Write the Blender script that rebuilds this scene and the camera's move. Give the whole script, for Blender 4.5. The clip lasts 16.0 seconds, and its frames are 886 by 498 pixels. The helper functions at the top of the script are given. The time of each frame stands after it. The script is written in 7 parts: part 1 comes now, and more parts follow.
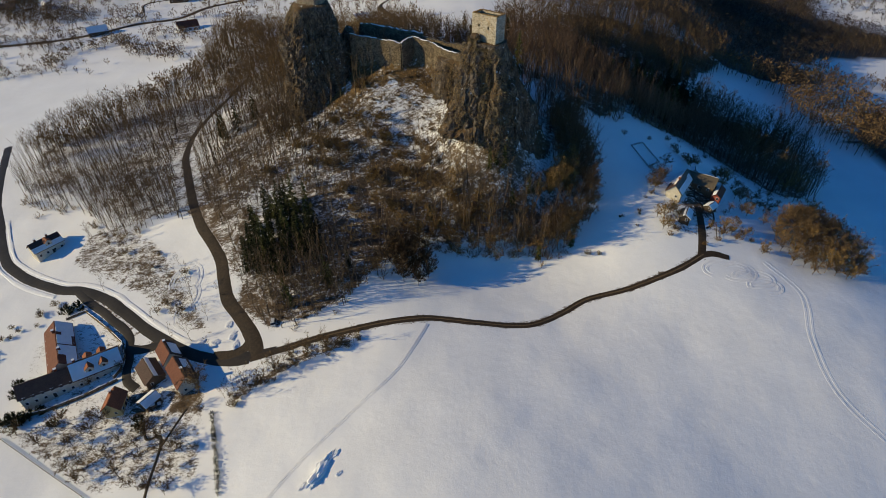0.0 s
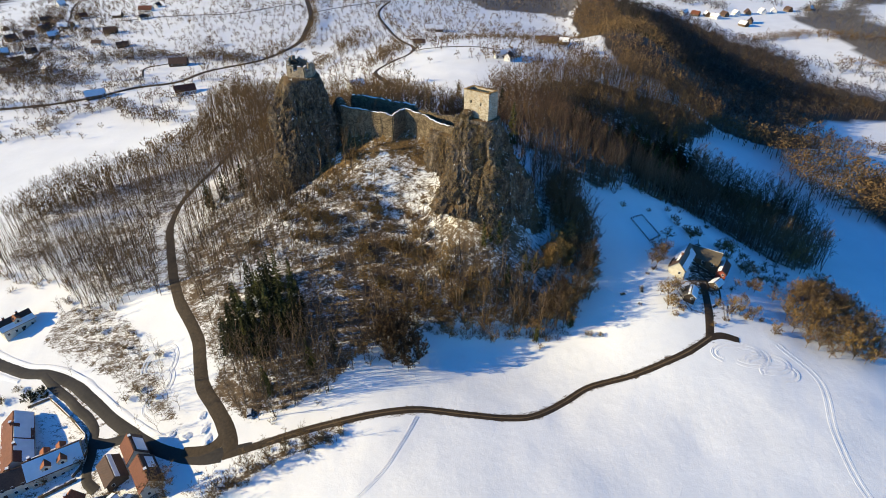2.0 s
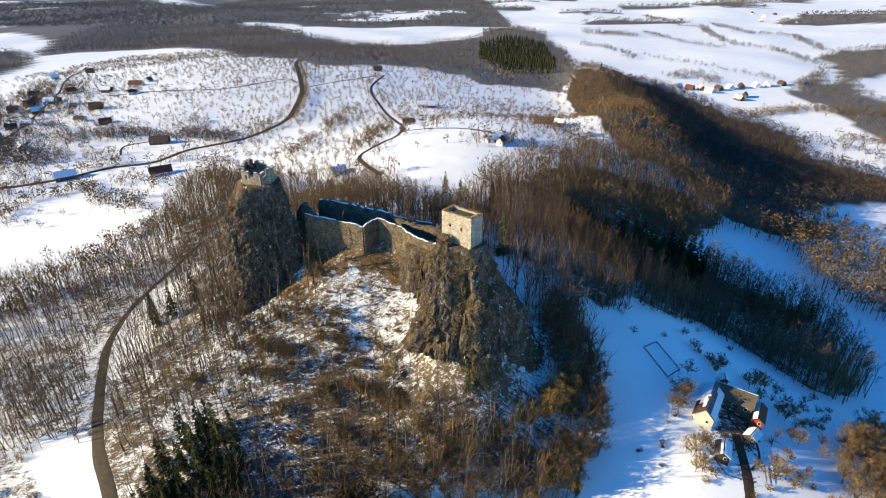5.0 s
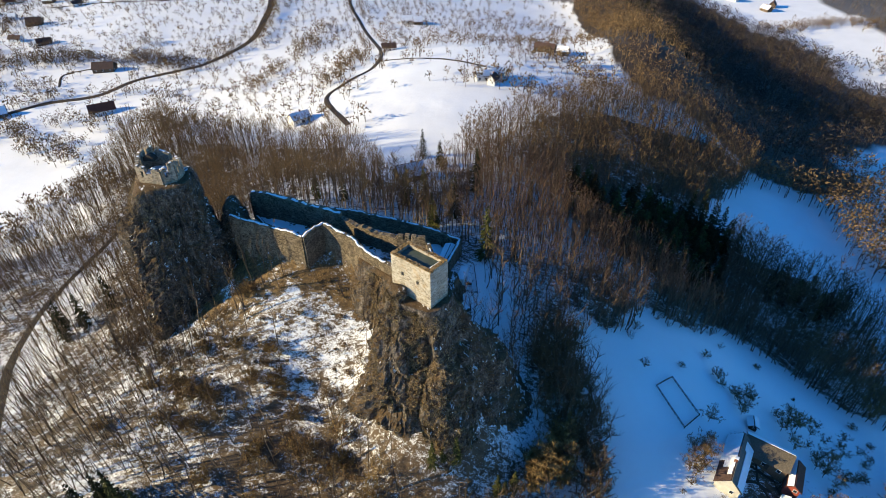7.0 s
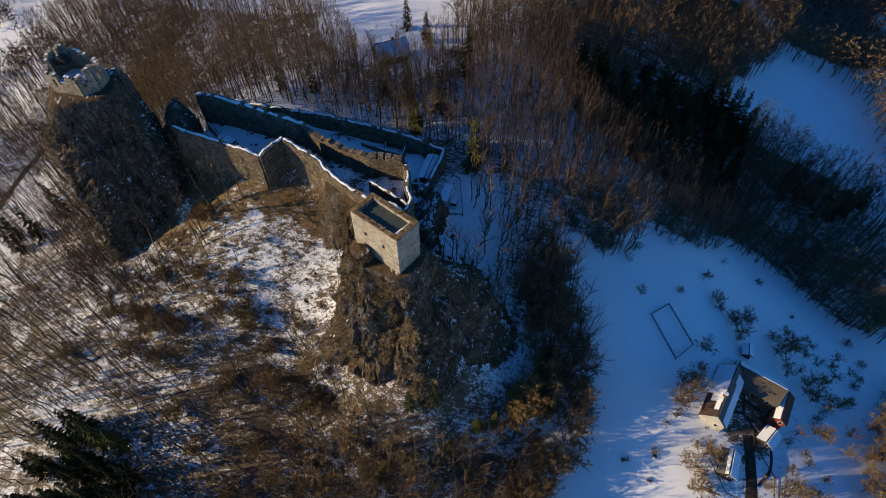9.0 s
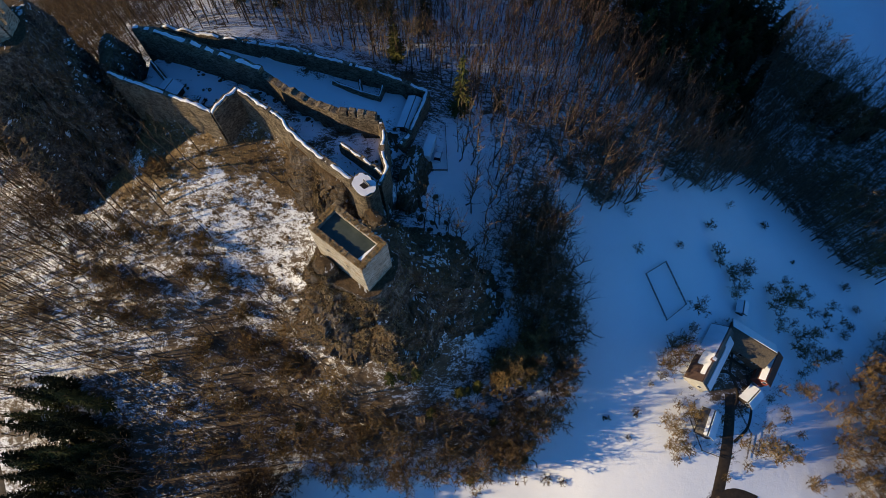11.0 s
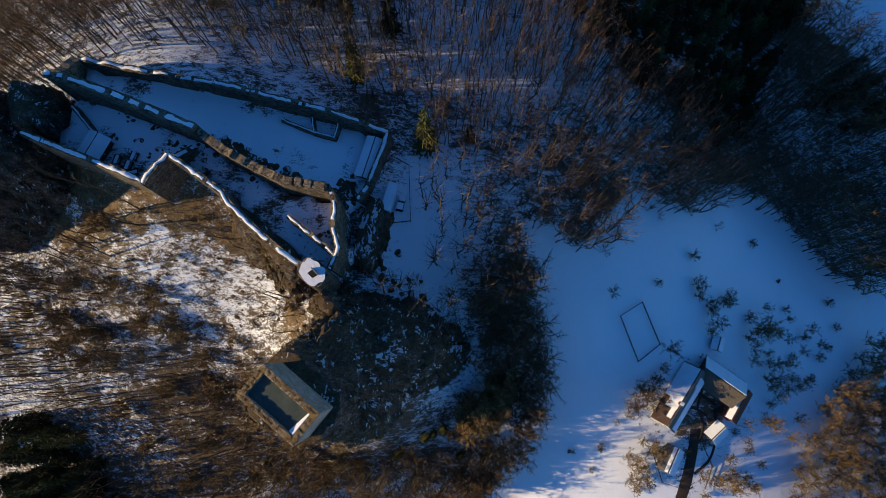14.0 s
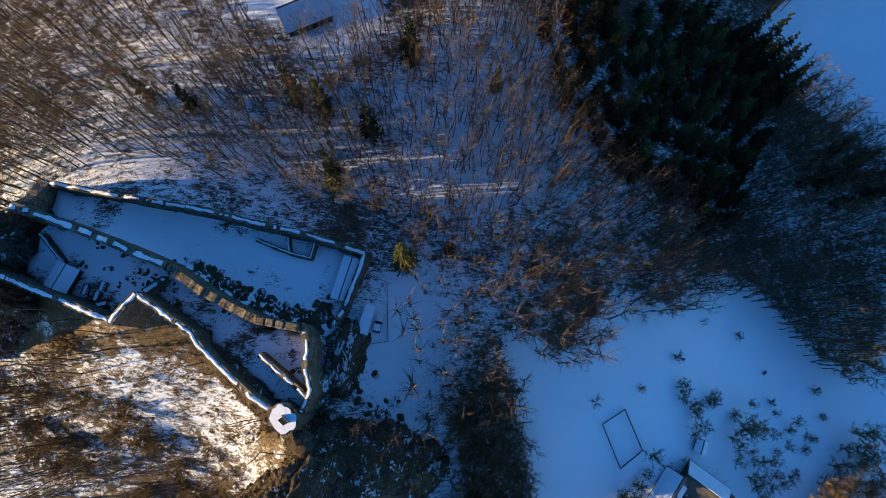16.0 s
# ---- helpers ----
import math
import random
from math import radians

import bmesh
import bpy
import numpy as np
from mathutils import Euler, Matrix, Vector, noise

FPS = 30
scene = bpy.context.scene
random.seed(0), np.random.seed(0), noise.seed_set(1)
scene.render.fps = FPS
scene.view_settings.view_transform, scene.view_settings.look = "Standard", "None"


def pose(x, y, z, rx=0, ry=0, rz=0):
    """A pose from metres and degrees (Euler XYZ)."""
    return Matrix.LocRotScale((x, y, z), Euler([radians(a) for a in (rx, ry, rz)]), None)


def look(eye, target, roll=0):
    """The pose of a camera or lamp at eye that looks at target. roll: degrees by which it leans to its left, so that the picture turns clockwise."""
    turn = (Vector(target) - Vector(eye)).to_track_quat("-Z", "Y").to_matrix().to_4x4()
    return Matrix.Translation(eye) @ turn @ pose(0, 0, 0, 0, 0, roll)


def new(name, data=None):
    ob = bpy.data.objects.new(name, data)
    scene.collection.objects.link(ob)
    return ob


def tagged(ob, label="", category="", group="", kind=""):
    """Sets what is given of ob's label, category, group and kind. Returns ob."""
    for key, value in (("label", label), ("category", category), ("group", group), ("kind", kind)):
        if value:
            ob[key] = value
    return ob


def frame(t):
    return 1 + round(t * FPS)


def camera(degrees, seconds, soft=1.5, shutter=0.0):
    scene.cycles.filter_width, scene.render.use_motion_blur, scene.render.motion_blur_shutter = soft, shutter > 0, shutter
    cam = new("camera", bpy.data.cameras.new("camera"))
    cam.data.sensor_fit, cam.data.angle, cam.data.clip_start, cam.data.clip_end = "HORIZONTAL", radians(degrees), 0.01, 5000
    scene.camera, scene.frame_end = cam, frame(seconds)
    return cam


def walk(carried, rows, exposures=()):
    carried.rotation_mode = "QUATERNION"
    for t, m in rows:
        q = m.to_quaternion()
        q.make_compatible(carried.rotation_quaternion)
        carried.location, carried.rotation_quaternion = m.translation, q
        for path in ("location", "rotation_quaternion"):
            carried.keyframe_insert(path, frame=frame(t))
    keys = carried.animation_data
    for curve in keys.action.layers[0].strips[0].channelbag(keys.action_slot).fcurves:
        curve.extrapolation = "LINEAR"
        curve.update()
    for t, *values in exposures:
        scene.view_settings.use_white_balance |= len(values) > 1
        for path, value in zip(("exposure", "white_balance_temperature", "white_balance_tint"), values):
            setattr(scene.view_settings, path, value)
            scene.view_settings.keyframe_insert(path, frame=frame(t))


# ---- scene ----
import itertools

cam = camera(78.6, 16.0, 0.75)
PATH = [
    (0, (0.69, 0.5, 120.26), (0.09, 78.95, 58.26), -0.3),
    (0.5, (1.53, 4.53, 120.96), (0.98, 84.38, 60.76), -0.3),
    (1, (1.88, 8.51, 121.54), (1.53, 89.75, 63.24), -0.2),
    (1.5, (2.51, 12.56, 122.2), (2.16, 95.11, 65.75), -0.2),
    (2, (3.18, 16.54, 122.8), (2.88, 100.33, 68.21), -0.2),
    (2.5, (3.82, 20.19, 123.08), (3.52, 105.3, 70.58), -0.2),
    (3, (4.58, 24.03, 123.56), (4.28, 110.35, 73.08), -0.2),
    (3.5, (4.89, 27.86, 124), (4.69, 115.36, 75.59), -0.1),
    (4, (5.25, 31.28, 124.36), (5.25, 119.94, 78.1), -0.1),
    (4.2, (5.61, 33.35, 124.95), (5.61, 121.89, 78.45), -0.1),
    (4.4, (6.47, 38.15, 125.45), (6.47, 126.89, 79.35), -0.09),
    (4.6, (7.8, 45.57, 126.22), (7.8, 134.51, 80.51), -0.08),
    (4.8, (9.13, 52.99, 126.99), (9.13, 142.01, 81.44), -0.07),
    (5, (10.46, 60.42, 127.76), (10.46, 149.52, 82.36), -0.06),
    (5.2, (11.79, 67.84, 128.53), (11.79, 157.02, 83.29), -0.05),
    (5.4, (13.12, 75.26, 129.31), (13.12, 164.22, 83.63), -0.04),
    (5.6, (14.45, 82.68, 130.08), (14.45, 171.42, 83.96), -0.03),
    (5.8, (15.78, 90.11, 130.85), (15.78, 178.35, 83.8), -0.02),
    (6, (17.1, 97.53, 131.62), (17.1, 184.99, 83.14), -0.01),
    (6.2, (18.35, 104.47, 132.34), (18.35, 190.96, 82.15), -0),
    (6.3, (18.74, 106.66, 132.57), (19.04, 192.65, 81.53), -0),
    (6.5, (19.18, 109.86, 132.99), (19.48, 194.22, 79.29), 0),
    (7, (20.56, 116.79, 133.41), (20.86, 197.06, 73.78), 0),
    (7.5, (21.73, 123.78, 134.05), (22.13, 199.46, 68.68), 0.2),
    (8, (23.05, 130.68, 134.57), (23.45, 201.56, 64.04), 0.2),
    (8.5, (24.34, 137.45, 135.43), (24.69, 203.25, 60.13), 0.2),
    (9, (25.6, 144.32, 136.03), (26, 204.97, 56.53), 0.3),
    (9.5, (26.96, 150.82, 136.65), (27.36, 206.52, 53.6), 0.3),
    (10, (28.18, 157.39, 137.48), (28.58, 207.85, 51.15), 0.4),
    (10.2, (28.37, 160.37, 137.79), (28.97, 208.51, 50.15), 0.6),
    (12.3, (33.8, 187.56, 141.05), (34.55, 214, 44.62), 1.8),
    (12.5, (34.7, 190.07, 141.2), (35.1, 214.93, 44.34), 1),
    (13, (35.87, 197.01, 142.05), (36.37, 218.22, 44.33), 1.5),
    (13.5, (37.31, 203.51, 142.95), (37.61, 223.51, 44.97), 1.1),
    (14, (38.19, 210.91, 143.65), (38.74, 230.41, 45.58), 1.8),
    (14.5, (39.38, 217.87, 144.55), (39.93, 237.11, 46.42), 1.9),
    (15, (40.59, 225.06, 145.41), (41.14, 243.9, 47.2), 1.9),
    (15.5, (41.75, 231.87, 146.25), (42.25, 250.62, 48.02), 2.1),
    (16, (42.44, 238.84, 146.89), (43.34, 257.44, 48.63), 3.3),
]
EXPOSURES = [(0.0, -0.2, 6800, 1), (1.5, 0.5, 6660, 1), (6.0, 0.95, 6580, 1), (7.5, 0.62, 6520, 3), (9.0, 0.07, 6560, 10), (12.5, 0.13, 6600, 8), (14.5, 0.17, 6720, 11), (16.0, 0.82, 6980, 10)]
walk(cam, [(t, look(eye, target, roll)) for t, eye, target, roll in PATH],
     EXPOSURES)

# ---- world, sun ----
SUN_UP, SUN_WAY = 18.8, 7.5          # elevation, and the way the light travels from +x towards +y
world = bpy.data.worlds.new("sky")
scene.world = world
world.use_nodes = True
sky = world.node_tree.nodes.new("ShaderNodeTexSky")
sky.sky_type, sky.sun_disc = "NISHITA", False
sky.sun_elevation, sky.sun_rotation = radians(SUN_UP), radians(270 - SUN_WAY)
sky.air_density, sky.dust_density, sky.ozone_density = 1.0, 0.0, 5.0
back = world.node_tree.nodes["Background"]
back.inputs["Strength"].default_value = 0.098
deep = world.node_tree.nodes.new("ShaderNodeMix")     # a clear, deep blue winter sky
deep.data_type, deep.blend_type = "RGBA", "MULTIPLY"
deep.inputs[0].default_value = 1.0
deep.inputs[7].default_value = (0.325, 0.875, 1.38, 1)
world.node_tree.links.new(sky.outputs["Color"], deep.inputs[6])
world.node_tree.links.new(deep.outputs[2], back.inputs["Color"])
sun = new("sun", bpy.data.lights.new("sun", "SUN"))
sun.data.energy, sun.data.angle, sun.data.color = 5.0, radians(0.53), (1.0, 0.80, 0.50)
sun.matrix_world = look((0, 0, 300), (math.cos(radians(SUN_WAY)) * math.cos(radians(SUN_UP)),
                                      math.sin(radians(SUN_WAY)) * math.cos(radians(SUN_UP)),
                                      300 - math.sin(radians(SUN_UP))))


# ---- materials ----
class Mat:
    """A node material under construction."""

    def __init__(self, name, rough=0.8, spec=0.3):
        self.m = bpy.data.materials.new(name)
        self.m.use_nodes = True
        self.t = self.m.node_tree
        self.b = self.t.nodes["Principled BSDF"]
        self.b.inputs["Roughness"].default_value = rough
        self.b.inputs["Specular IOR Level"].default_value = spec
        self.co = self.add("ShaderNodeTexCoord").outputs["Object"]

    def add(self, kind, **inputs):
        n = self.t.nodes.new(kind)
        for k, v in inputs.items():
            self.put(n.inputs[k], v)
        return n

    def put(self, socket, v):
        if isinstance(v, bpy.types.NodeSocket):
            self.t.links.new(v, socket)
        else:
            socket.default_value = v

    def noise(self, scale, detail=4.0, rough=0.55, stretch=None, warp=0.0):
        co = self.co
        if stretch:
            mp = self.add("ShaderNodeMapping", Vector=co)
            mp.inputs["Scale"].default_value = stretch
            co = mp.outputs["Vector"]
        n = self.add("ShaderNodeTexNoise", Vector=co, Scale=scale, Detail=detail, Roughness=rough, Distortion=warp)
        return n.outputs["Fac"]

    def ramp(self, fac, stops):
        n = self.add("ShaderNodeValToRGB", Fac=fac)
        e = n.color_ramp.elements
        while len(e) < len(stops):
            e.new(0.5)
        for s, (p, c) in zip(e, stops):
            s.position, s.color = p, (*c, 1) if len(c) == 3 else c
        return n.outputs["Color"]

    def mix(self, fac, a, b):
        n = self.add("ShaderNodeMix")
        n.data_type = "RGBA"
        for s, v in ((n.inputs[0], fac), (n.inputs[6], a), (n.inputs[7], b)):
            if not isinstance(v, bpy.types.NodeSocket) and s.type == "RGBA" and len(v) == 3:
                v = (*v, 1)
            self.put(s, v)
        return n.outputs[2]

    def math(self, op, a, b=0.0, c=0.0, clamp=False):
        n = self.add("ShaderNodeMath")
        n.operation, n.use_clamp = op, clamp
        for s, v in zip(n.inputs, (a, b, c)):
            self.put(s, v)
        return n.outputs[0]

    def step(self, v, lo, hi):
        n = self.add("ShaderNodeMapRange", Value=v)
        n.interpolation_type = "SMOOTHSTEP"
        n.inputs["From Min"].default_value, n.inputs["From Max"].default_value = lo, hi
        return n.outputs[0]

    def attr(self, name):
        n = self.add("ShaderNodeAttribute")
        n.attribute_name = name
        return n

    def upward(self):
        g = self.add("ShaderNodeNewGeometry")
        return self.add("ShaderNodeSeparateXYZ", Vector=g.outputs["Normal"]).outputs["Z"]

    def island(self):
        return self.add("ShaderNodeNewGeometry").outputs["Random Per Island"]

    def random(self):
        return self.add("ShaderNodeObjectInfo").outputs["Random"]

    def bump(self, height, strength, distance):
        n = self.add("ShaderNodeBump", Height=height, Strength=strength, Distance=distance)
        self.put(self.b.inputs["Normal"], n.outputs["Normal"])

    def colour(self, c):
        if not isinstance(c, bpy.types.NodeSocket) and len(c) == 3:
            c = (*c, 1)
        self.put(self.b.inputs["Base Color"], c)
        return self.m


SNOW = (0.82, 0.82, 0.82)


def ground_material():
    k = Mat("snowy_ground", 0.7, 0.25)
    zone = k.add("ShaderNodeSeparateColor", Color=k.attr("cover").outputs["Color"])
    bare, grass, far = zone.outputs["Red"], zone.outputs["Green"], zone.outputs["Blue"]
    patch = k.noise(0.16, 6, 0.62)
    fine = k.noise(2.4, 6, 0.8)
    n = k.math("ADD", k.math("ADD", k.math("MULTIPLY", patch, 0.24), k.math("MULTIPLY", k.noise(0.55, 6, 0.75, (0.8, 1.7, 1.0), 0.8), 0.44)), k.math("MULTIPLY", fine, 0.32))
    mask = k.step(k.math("ADD", n, k.math("SUBTRACT", bare, 0.98)), -0.05, 0.04)
    litter = k.ramp(k.noise(0.5, 6, 0.7), [(0.3, (0.045, 0.030, 0.018)), (0.55, (0.105, 0.068, 0.036)), (0.75, (0.17, 0.115, 0.06))])
    dry = k.ramp(k.math("ADD", k.math("MULTIPLY", k.noise(0.8, 6, 0.8), 0.45), k.math("MULTIPLY", k.noise(5.0, 6, 0.8), 0.55)), [(0.40, (0.022, 0.013, 0.006)), (0.5, (0.120, 0.070, 0.025)), (0.62, (0.31, 0.195, 0.072))])
    earth = k.mix(grass, litter, dry)
    white = k.ramp(k.noise(0.05, 5, 0.5), [(0.3, (0.80, 0.80, 0.795)), (0.7, (0.86, 0.86, 0.855))])
    k.bump(k.math("ADD", k.noise(0.25, 5, 0.5), k.math("MULTIPLY", k.noise(1.6, 5, 0.65), 0.3)), 0.2, 0.8)
    woods = k.ramp(k.noise(0.03, 6, 0.7), [(0.35, (0.030, 0.026, 0.020)), (0.65, (0.085, 0.060, 0.040))])
    return k.colour(k.mix(far, k.mix(mask, white, earth), woods))


def snow_material():
    k = Mat("snow", 0.6, 0.3)
    k.bump(k.noise(1.2, 5, 0.6), 0.4, 0.3)
    return k.colour(k.ramp(k.noise(0.4, 4), [(0.3, (0.77, 0.77, 0.77)), (0.7, (0.87, 0.87, 0.865))]))


def plain(name, dark, light, scale=1.5, rough=0.85, bump=0.3, depth=0.05, snow=0.0, stretch=None, metal=0.0):
    """A mottled surface between two colours; snow: how much of its upward faces is covered."""
    k = Mat(name, rough)
    k.b.inputs["Metallic"].default_value = metal
    a, b = k.noise(scale, 6, 0.65, stretch), k.noise(scale * 0.17, 4, 0.6)
    f = k.math("ADD", k.math("MULTIPLY", a, 0.6), k.math("MULTIPLY", b, 0.4))
    c = k.ramp(f, [(0.32, dark), (0.68, light)])
    if snow:
        cover = k.math("ADD", k.upward(), k.math("MULTIPLY", k.math("SUBTRACT", k.noise(0.8, 5, 0.7), 0.5), 1.6))
        c = k.mix(k.step(cover, 1.06 - snow, 1.16 - snow), c, SNOW)
    k.bump(a, bump, depth)
    return k.colour(c)


def rock_material():
    k = Mat("basalt", 0.9, 0.2)
    a = k.noise(2.6, 10, 0.82, (1, 1, 0.7), 0.6)
    b = k.noise(0.13, 5, 0.6)
    block = k.noise(0.5, 7, 0.72, (1, 1, 0.6), 0.9)
    stone = k.ramp(k.math("ADD", k.math("MULTIPLY", a, 0.55), k.math("MULTIPLY", block, 0.45)), [(0.40, (0.011, 0.009, 0.008)), (0.465, (0.058, 0.046, 0.036)), (0.53, (0.155, 0.124, 0.096)), (0.61, (0.46, 0.38, 0.29))])
    crust = k.step(k.math("ADD", k.math("MULTIPLY", k.noise(0.33, 6, 0.7), 0.6), k.math("MULTIPLY", k.noise(4.0, 5, 0.7), 0.4)), 0.53, 0.62)
    stone = k.mix(k.math("MULTIPLY", crust, 0.45), stone, (0.38, 0.315, 0.235))
    moss = k.ramp(k.noise(1.9, 6, 0.75), [(0.3, (0.052, 0.030, 0.012)), (0.7, (0.22, 0.130, 0.050))])
    up = k.upward()
    grassy = k.math("MULTIPLY", k.step(k.math("ADD", k.math("MULTIPLY", up, 0.45), k.math("ADD", k.math("MULTIPLY", b, 0.6), k.math("MULTIPLY", k.noise(0.7, 6, 0.7), 0.4))), 0.66, 0.76), 0.7)
    c = k.mix(grassy, stone, moss)
    # Snow cover grows on faces turned to +x.
    east_face = k.add("ShaderNodeSeparateXYZ", Vector=k.add("ShaderNodeNewGeometry").outputs["Normal"]).outputs["X"]
    cover = k.math("ADD", k.math("ADD", up, k.math("MULTIPLY", east_face, 0.45)), k.math("MULTIPLY", k.math("SUBTRACT", k.math("ADD", k.math("MULTIPLY", k.noise(0.22, 4, 0.6), 0.5), k.math("MULTIPLY", k.noise(0.62, 6, 0.66, (1.0, 0.5, 1.0), 1.6), 0.5)), 0.5), 5.5))
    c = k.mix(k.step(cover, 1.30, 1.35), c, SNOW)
    k.bump(k.math("ADD", a, k.math("MULTIPLY", k.noise(6.0, 6, 0.75), 0.5)), 1.0, 0.7)
    return k.colour(c)


def stone_material(name, dark, mid, light, lichen=0.0):
    """Rubble masonry: stones of about 0.4 m in pale joints, with stains."""
    k = Mat(name, 0.9, 0.2)
    mp = k.add("ShaderNodeMapping", Vector=k.co)
    mp.inputs["Scale"].default_value = (1, 1, 1.7)
    v = k.add("ShaderNodeTexVoronoi", Vector=mp.outputs["Vector"], Scale=2.1)
    edge = k.add("ShaderNodeTexVoronoi", Vector=mp.outputs["Vector"], Scale=2.1)
    edge.feature = "DISTANCE_TO_EDGE"
    tone = k.add("ShaderNodeSeparateColor", Color=v.outputs["Color"]).outputs["Red"]
    f = k.math("ADD", k.math("MULTIPLY", tone, 0.35), k.math("MULTIPLY", k.noise(0.35, 6, 0.65), 0.65))
    c = k.ramp(f, [(0.3, dark), (0.5, mid), (0.72, light)])
    joint = k.step(edge.outputs["Distance"], 0.02, 0.09)
    c = k.mix(k.math("MULTIPLY", k.math("SUBTRACT", 1.0, joint), 0.45), c, light)
    streak = k.noise(0.7, 5, 0.7, (1, 1, 0.12))
    c = k.mix(k.math("MULTIPLY", k.step(streak, 0.5, 0.72), 0.55), c, dark)
    if lichen:
        c = k.mix(k.math("MULTIPLY", k.step(k.noise(0.5, 6, 0.7), 0.5, 0.66), lichen), c, (0.36, 0.20, 0.05))
    k.bump(k.math("ADD", k.math("MULTIPLY", joint, 0.6), k.noise(3.0, 5, 0.7)), 0.7, 0.12)
    return k.colour(c)


def twig_material(name, dark, light):
    k = Mat(name, 0.85, 0.15)
    f = k.math("ADD", k.math("MULTIPLY", k.island(), 0.5), k.math("MULTIPLY", k.noise(0.06, 3), 0.5))
    return k.colour(k.ramp(f, [(0.25, dark), (0.75, light)]))


def tile_material(name, dark, light, pitch=0.35):
    """Roof tiles in courses."""
    k = Mat(name, 0.8, 0.25)
    w = k.add("ShaderNodeTexWave", Vector=k.co, Scale=1.0 / pitch / 2.0, Distortion=1.5)
    w.bands_direction = "Z"
    c = k.ramp(k.math("ADD", k.math("MULTIPLY", k.noise(2.2, 5, 0.7), 0.7), k.math("MULTIPLY", k.noise(0.3, 3), 0.3)), [(0.3, dark), (0.7, light)])
    k.bump(w.outputs["Fac"], 0.5, 0.05)
    return k.colour(c)


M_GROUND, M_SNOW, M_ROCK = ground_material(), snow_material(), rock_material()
M_WALL = stone_material("rubble_wall", (0.042, 0.031, 0.020), (0.125, 0.094, 0.060), (0.29, 0.228, 0.150))
M_TOWER = stone_material("tower_stone", (0.20, 0.165, 0.115), (0.38, 0.33, 0.25), (0.52, 0.46, 0.37), 0.35)
M_ROAD = plain("wet_asphalt", (0.012, 0.010, 0.008), (0.038, 0.029, 0.021), 0.8, 0.6, 0.2)
M_DIRT = plain("muddy_track", (0.014, 0.010, 0.006), (0.064, 0.042, 0.023), 0.9, 0.75, 0.4, 0.1)
M_MUD = plain("dry_mud", (0.06, 0.042, 0.024), (0.17, 0.115, 0.062), 1.2, 0.85, 0.4, 0.08)
M_BARK = twig_material("bark", (0.055, 0.040, 0.027), (0.185, 0.132, 0.085))
M_TWIG = twig_material("twigs", (0.068, 0.044, 0.022), (0.225, 0.143, 0.068))
M_GREYTWIG = twig_material("grey_twigs", (0.066, 0.039, 0.024), (0.190, 0.112, 0.068))
M_TAN = twig_material("tan_twigs", (0.076, 0.050, 0.023), (0.260, 0.166, 0.077))
M_DARKTWIG = twig_material("dark_twigs", (0.030, 0.020, 0.011), (0.095, 0.060, 0.032))
M_GOLD = twig_material("golden_twigs", (0.120, 0.074, 0.026), (0.370, 0.236, 0.090))
M_RUST = twig_material("russet_twigs", (0.080, 0.049, 0.020), (0.265, 0.160, 0.066))
M_STRAW = twig_material("straw", (0.150, 0.104, 0.048), (0.430, 0.315, 0.165))
# Twig colour darkened to put the east flank's shade into it.
M_SHADEWOOD = twig_material("shaded_far_forest", (0.030, 0.025, 0.021), (0.080, 0.060, 0.045))
# Next two twig colours are paled and greyed to carry distance haze.
M_HORIZON = twig_material("hazy_brown_forest", (0.075, 0.064, 0.058), (0.185, 0.155, 0.138))
M_HAZEWOOD = twig_material("hazy_far_forest", (0.07, 0.066, 0.064), (0.17, 0.155, 0.145))
M_DARKNEEDLE = twig_material("dark_needles", (0.010, 0.013, 0.008), (0.030, 0.032, 0.018))
M_NEEDLE = twig_material("needles", (0.012, 0.014, 0.005), (0.042, 0.043, 0.014))
M_PINE = twig_material("brown_green_needles", (0.020, 0.011, 0.004), (0.075, 0.042, 0.012))
# Brighter needle colour with the sunlight already in it.
M_SUNNEEDLE = twig_material("sunlit_needles", (0.034, 0.037, 0.010), (0.100, 0.096, 0.026))
M_TILE = tile_material("red_tiles", (0.085, 0.030, 0.019), (0.20, 0.074, 0.042))
M_ORANGETILE = tile_material("orange_tiles", (0.16, 0.055, 0.028), (0.36, 0.135, 0.062))
M_BROWNTILE = tile_material("brown_tiles", (0.046, 0.029, 0.024), (0.115, 0.068, 0.052))
M_ETERNIT = tile_material("grey_slates", (0.085, 0.075, 0.065), (0.20, 0.175, 0.145))
M_BROWNSLATE = tile_material("brown_slates", (0.055, 0.045, 0.034), (0.15, 0.12, 0.085))
M_PLASTER = plain("plaster", (0.42, 0.38, 0.30), (0.66, 0.61, 0.50), 0.7, 0.9, 0.15)
M_WHITE = plain("white_plaster", (0.62, 0.60, 0.56), (0.80, 0.79, 0.75), 0.7, 0.9, 0.1)
M_YELLOW = plain("ochre_plaster", (0.45, 0.33, 0.14), (0.62, 0.48, 0.24), 0.7, 0.9, 0.1)
M_WOOD = plain("weathered_wood", (0.055, 0.036, 0.022), (0.15, 0.10, 0.06), 1.2, 0.85, 0.4, 0.04, 0, (4, 4, 0.5))
M_REDWOOD = plain("red_boards", (0.20, 0.035, 0.02), (0.38, 0.08, 0.045), 1.2, 0.8, 0.3, 0.04, 0, (4, 4, 0.5))
M_DARKWOOD = plain("dark_wood", (0.025, 0.018, 0.013), (0.07, 0.05, 0.035), 1.2, 0.85, 0.4, 0.04, 0, (4, 4, 0.5))
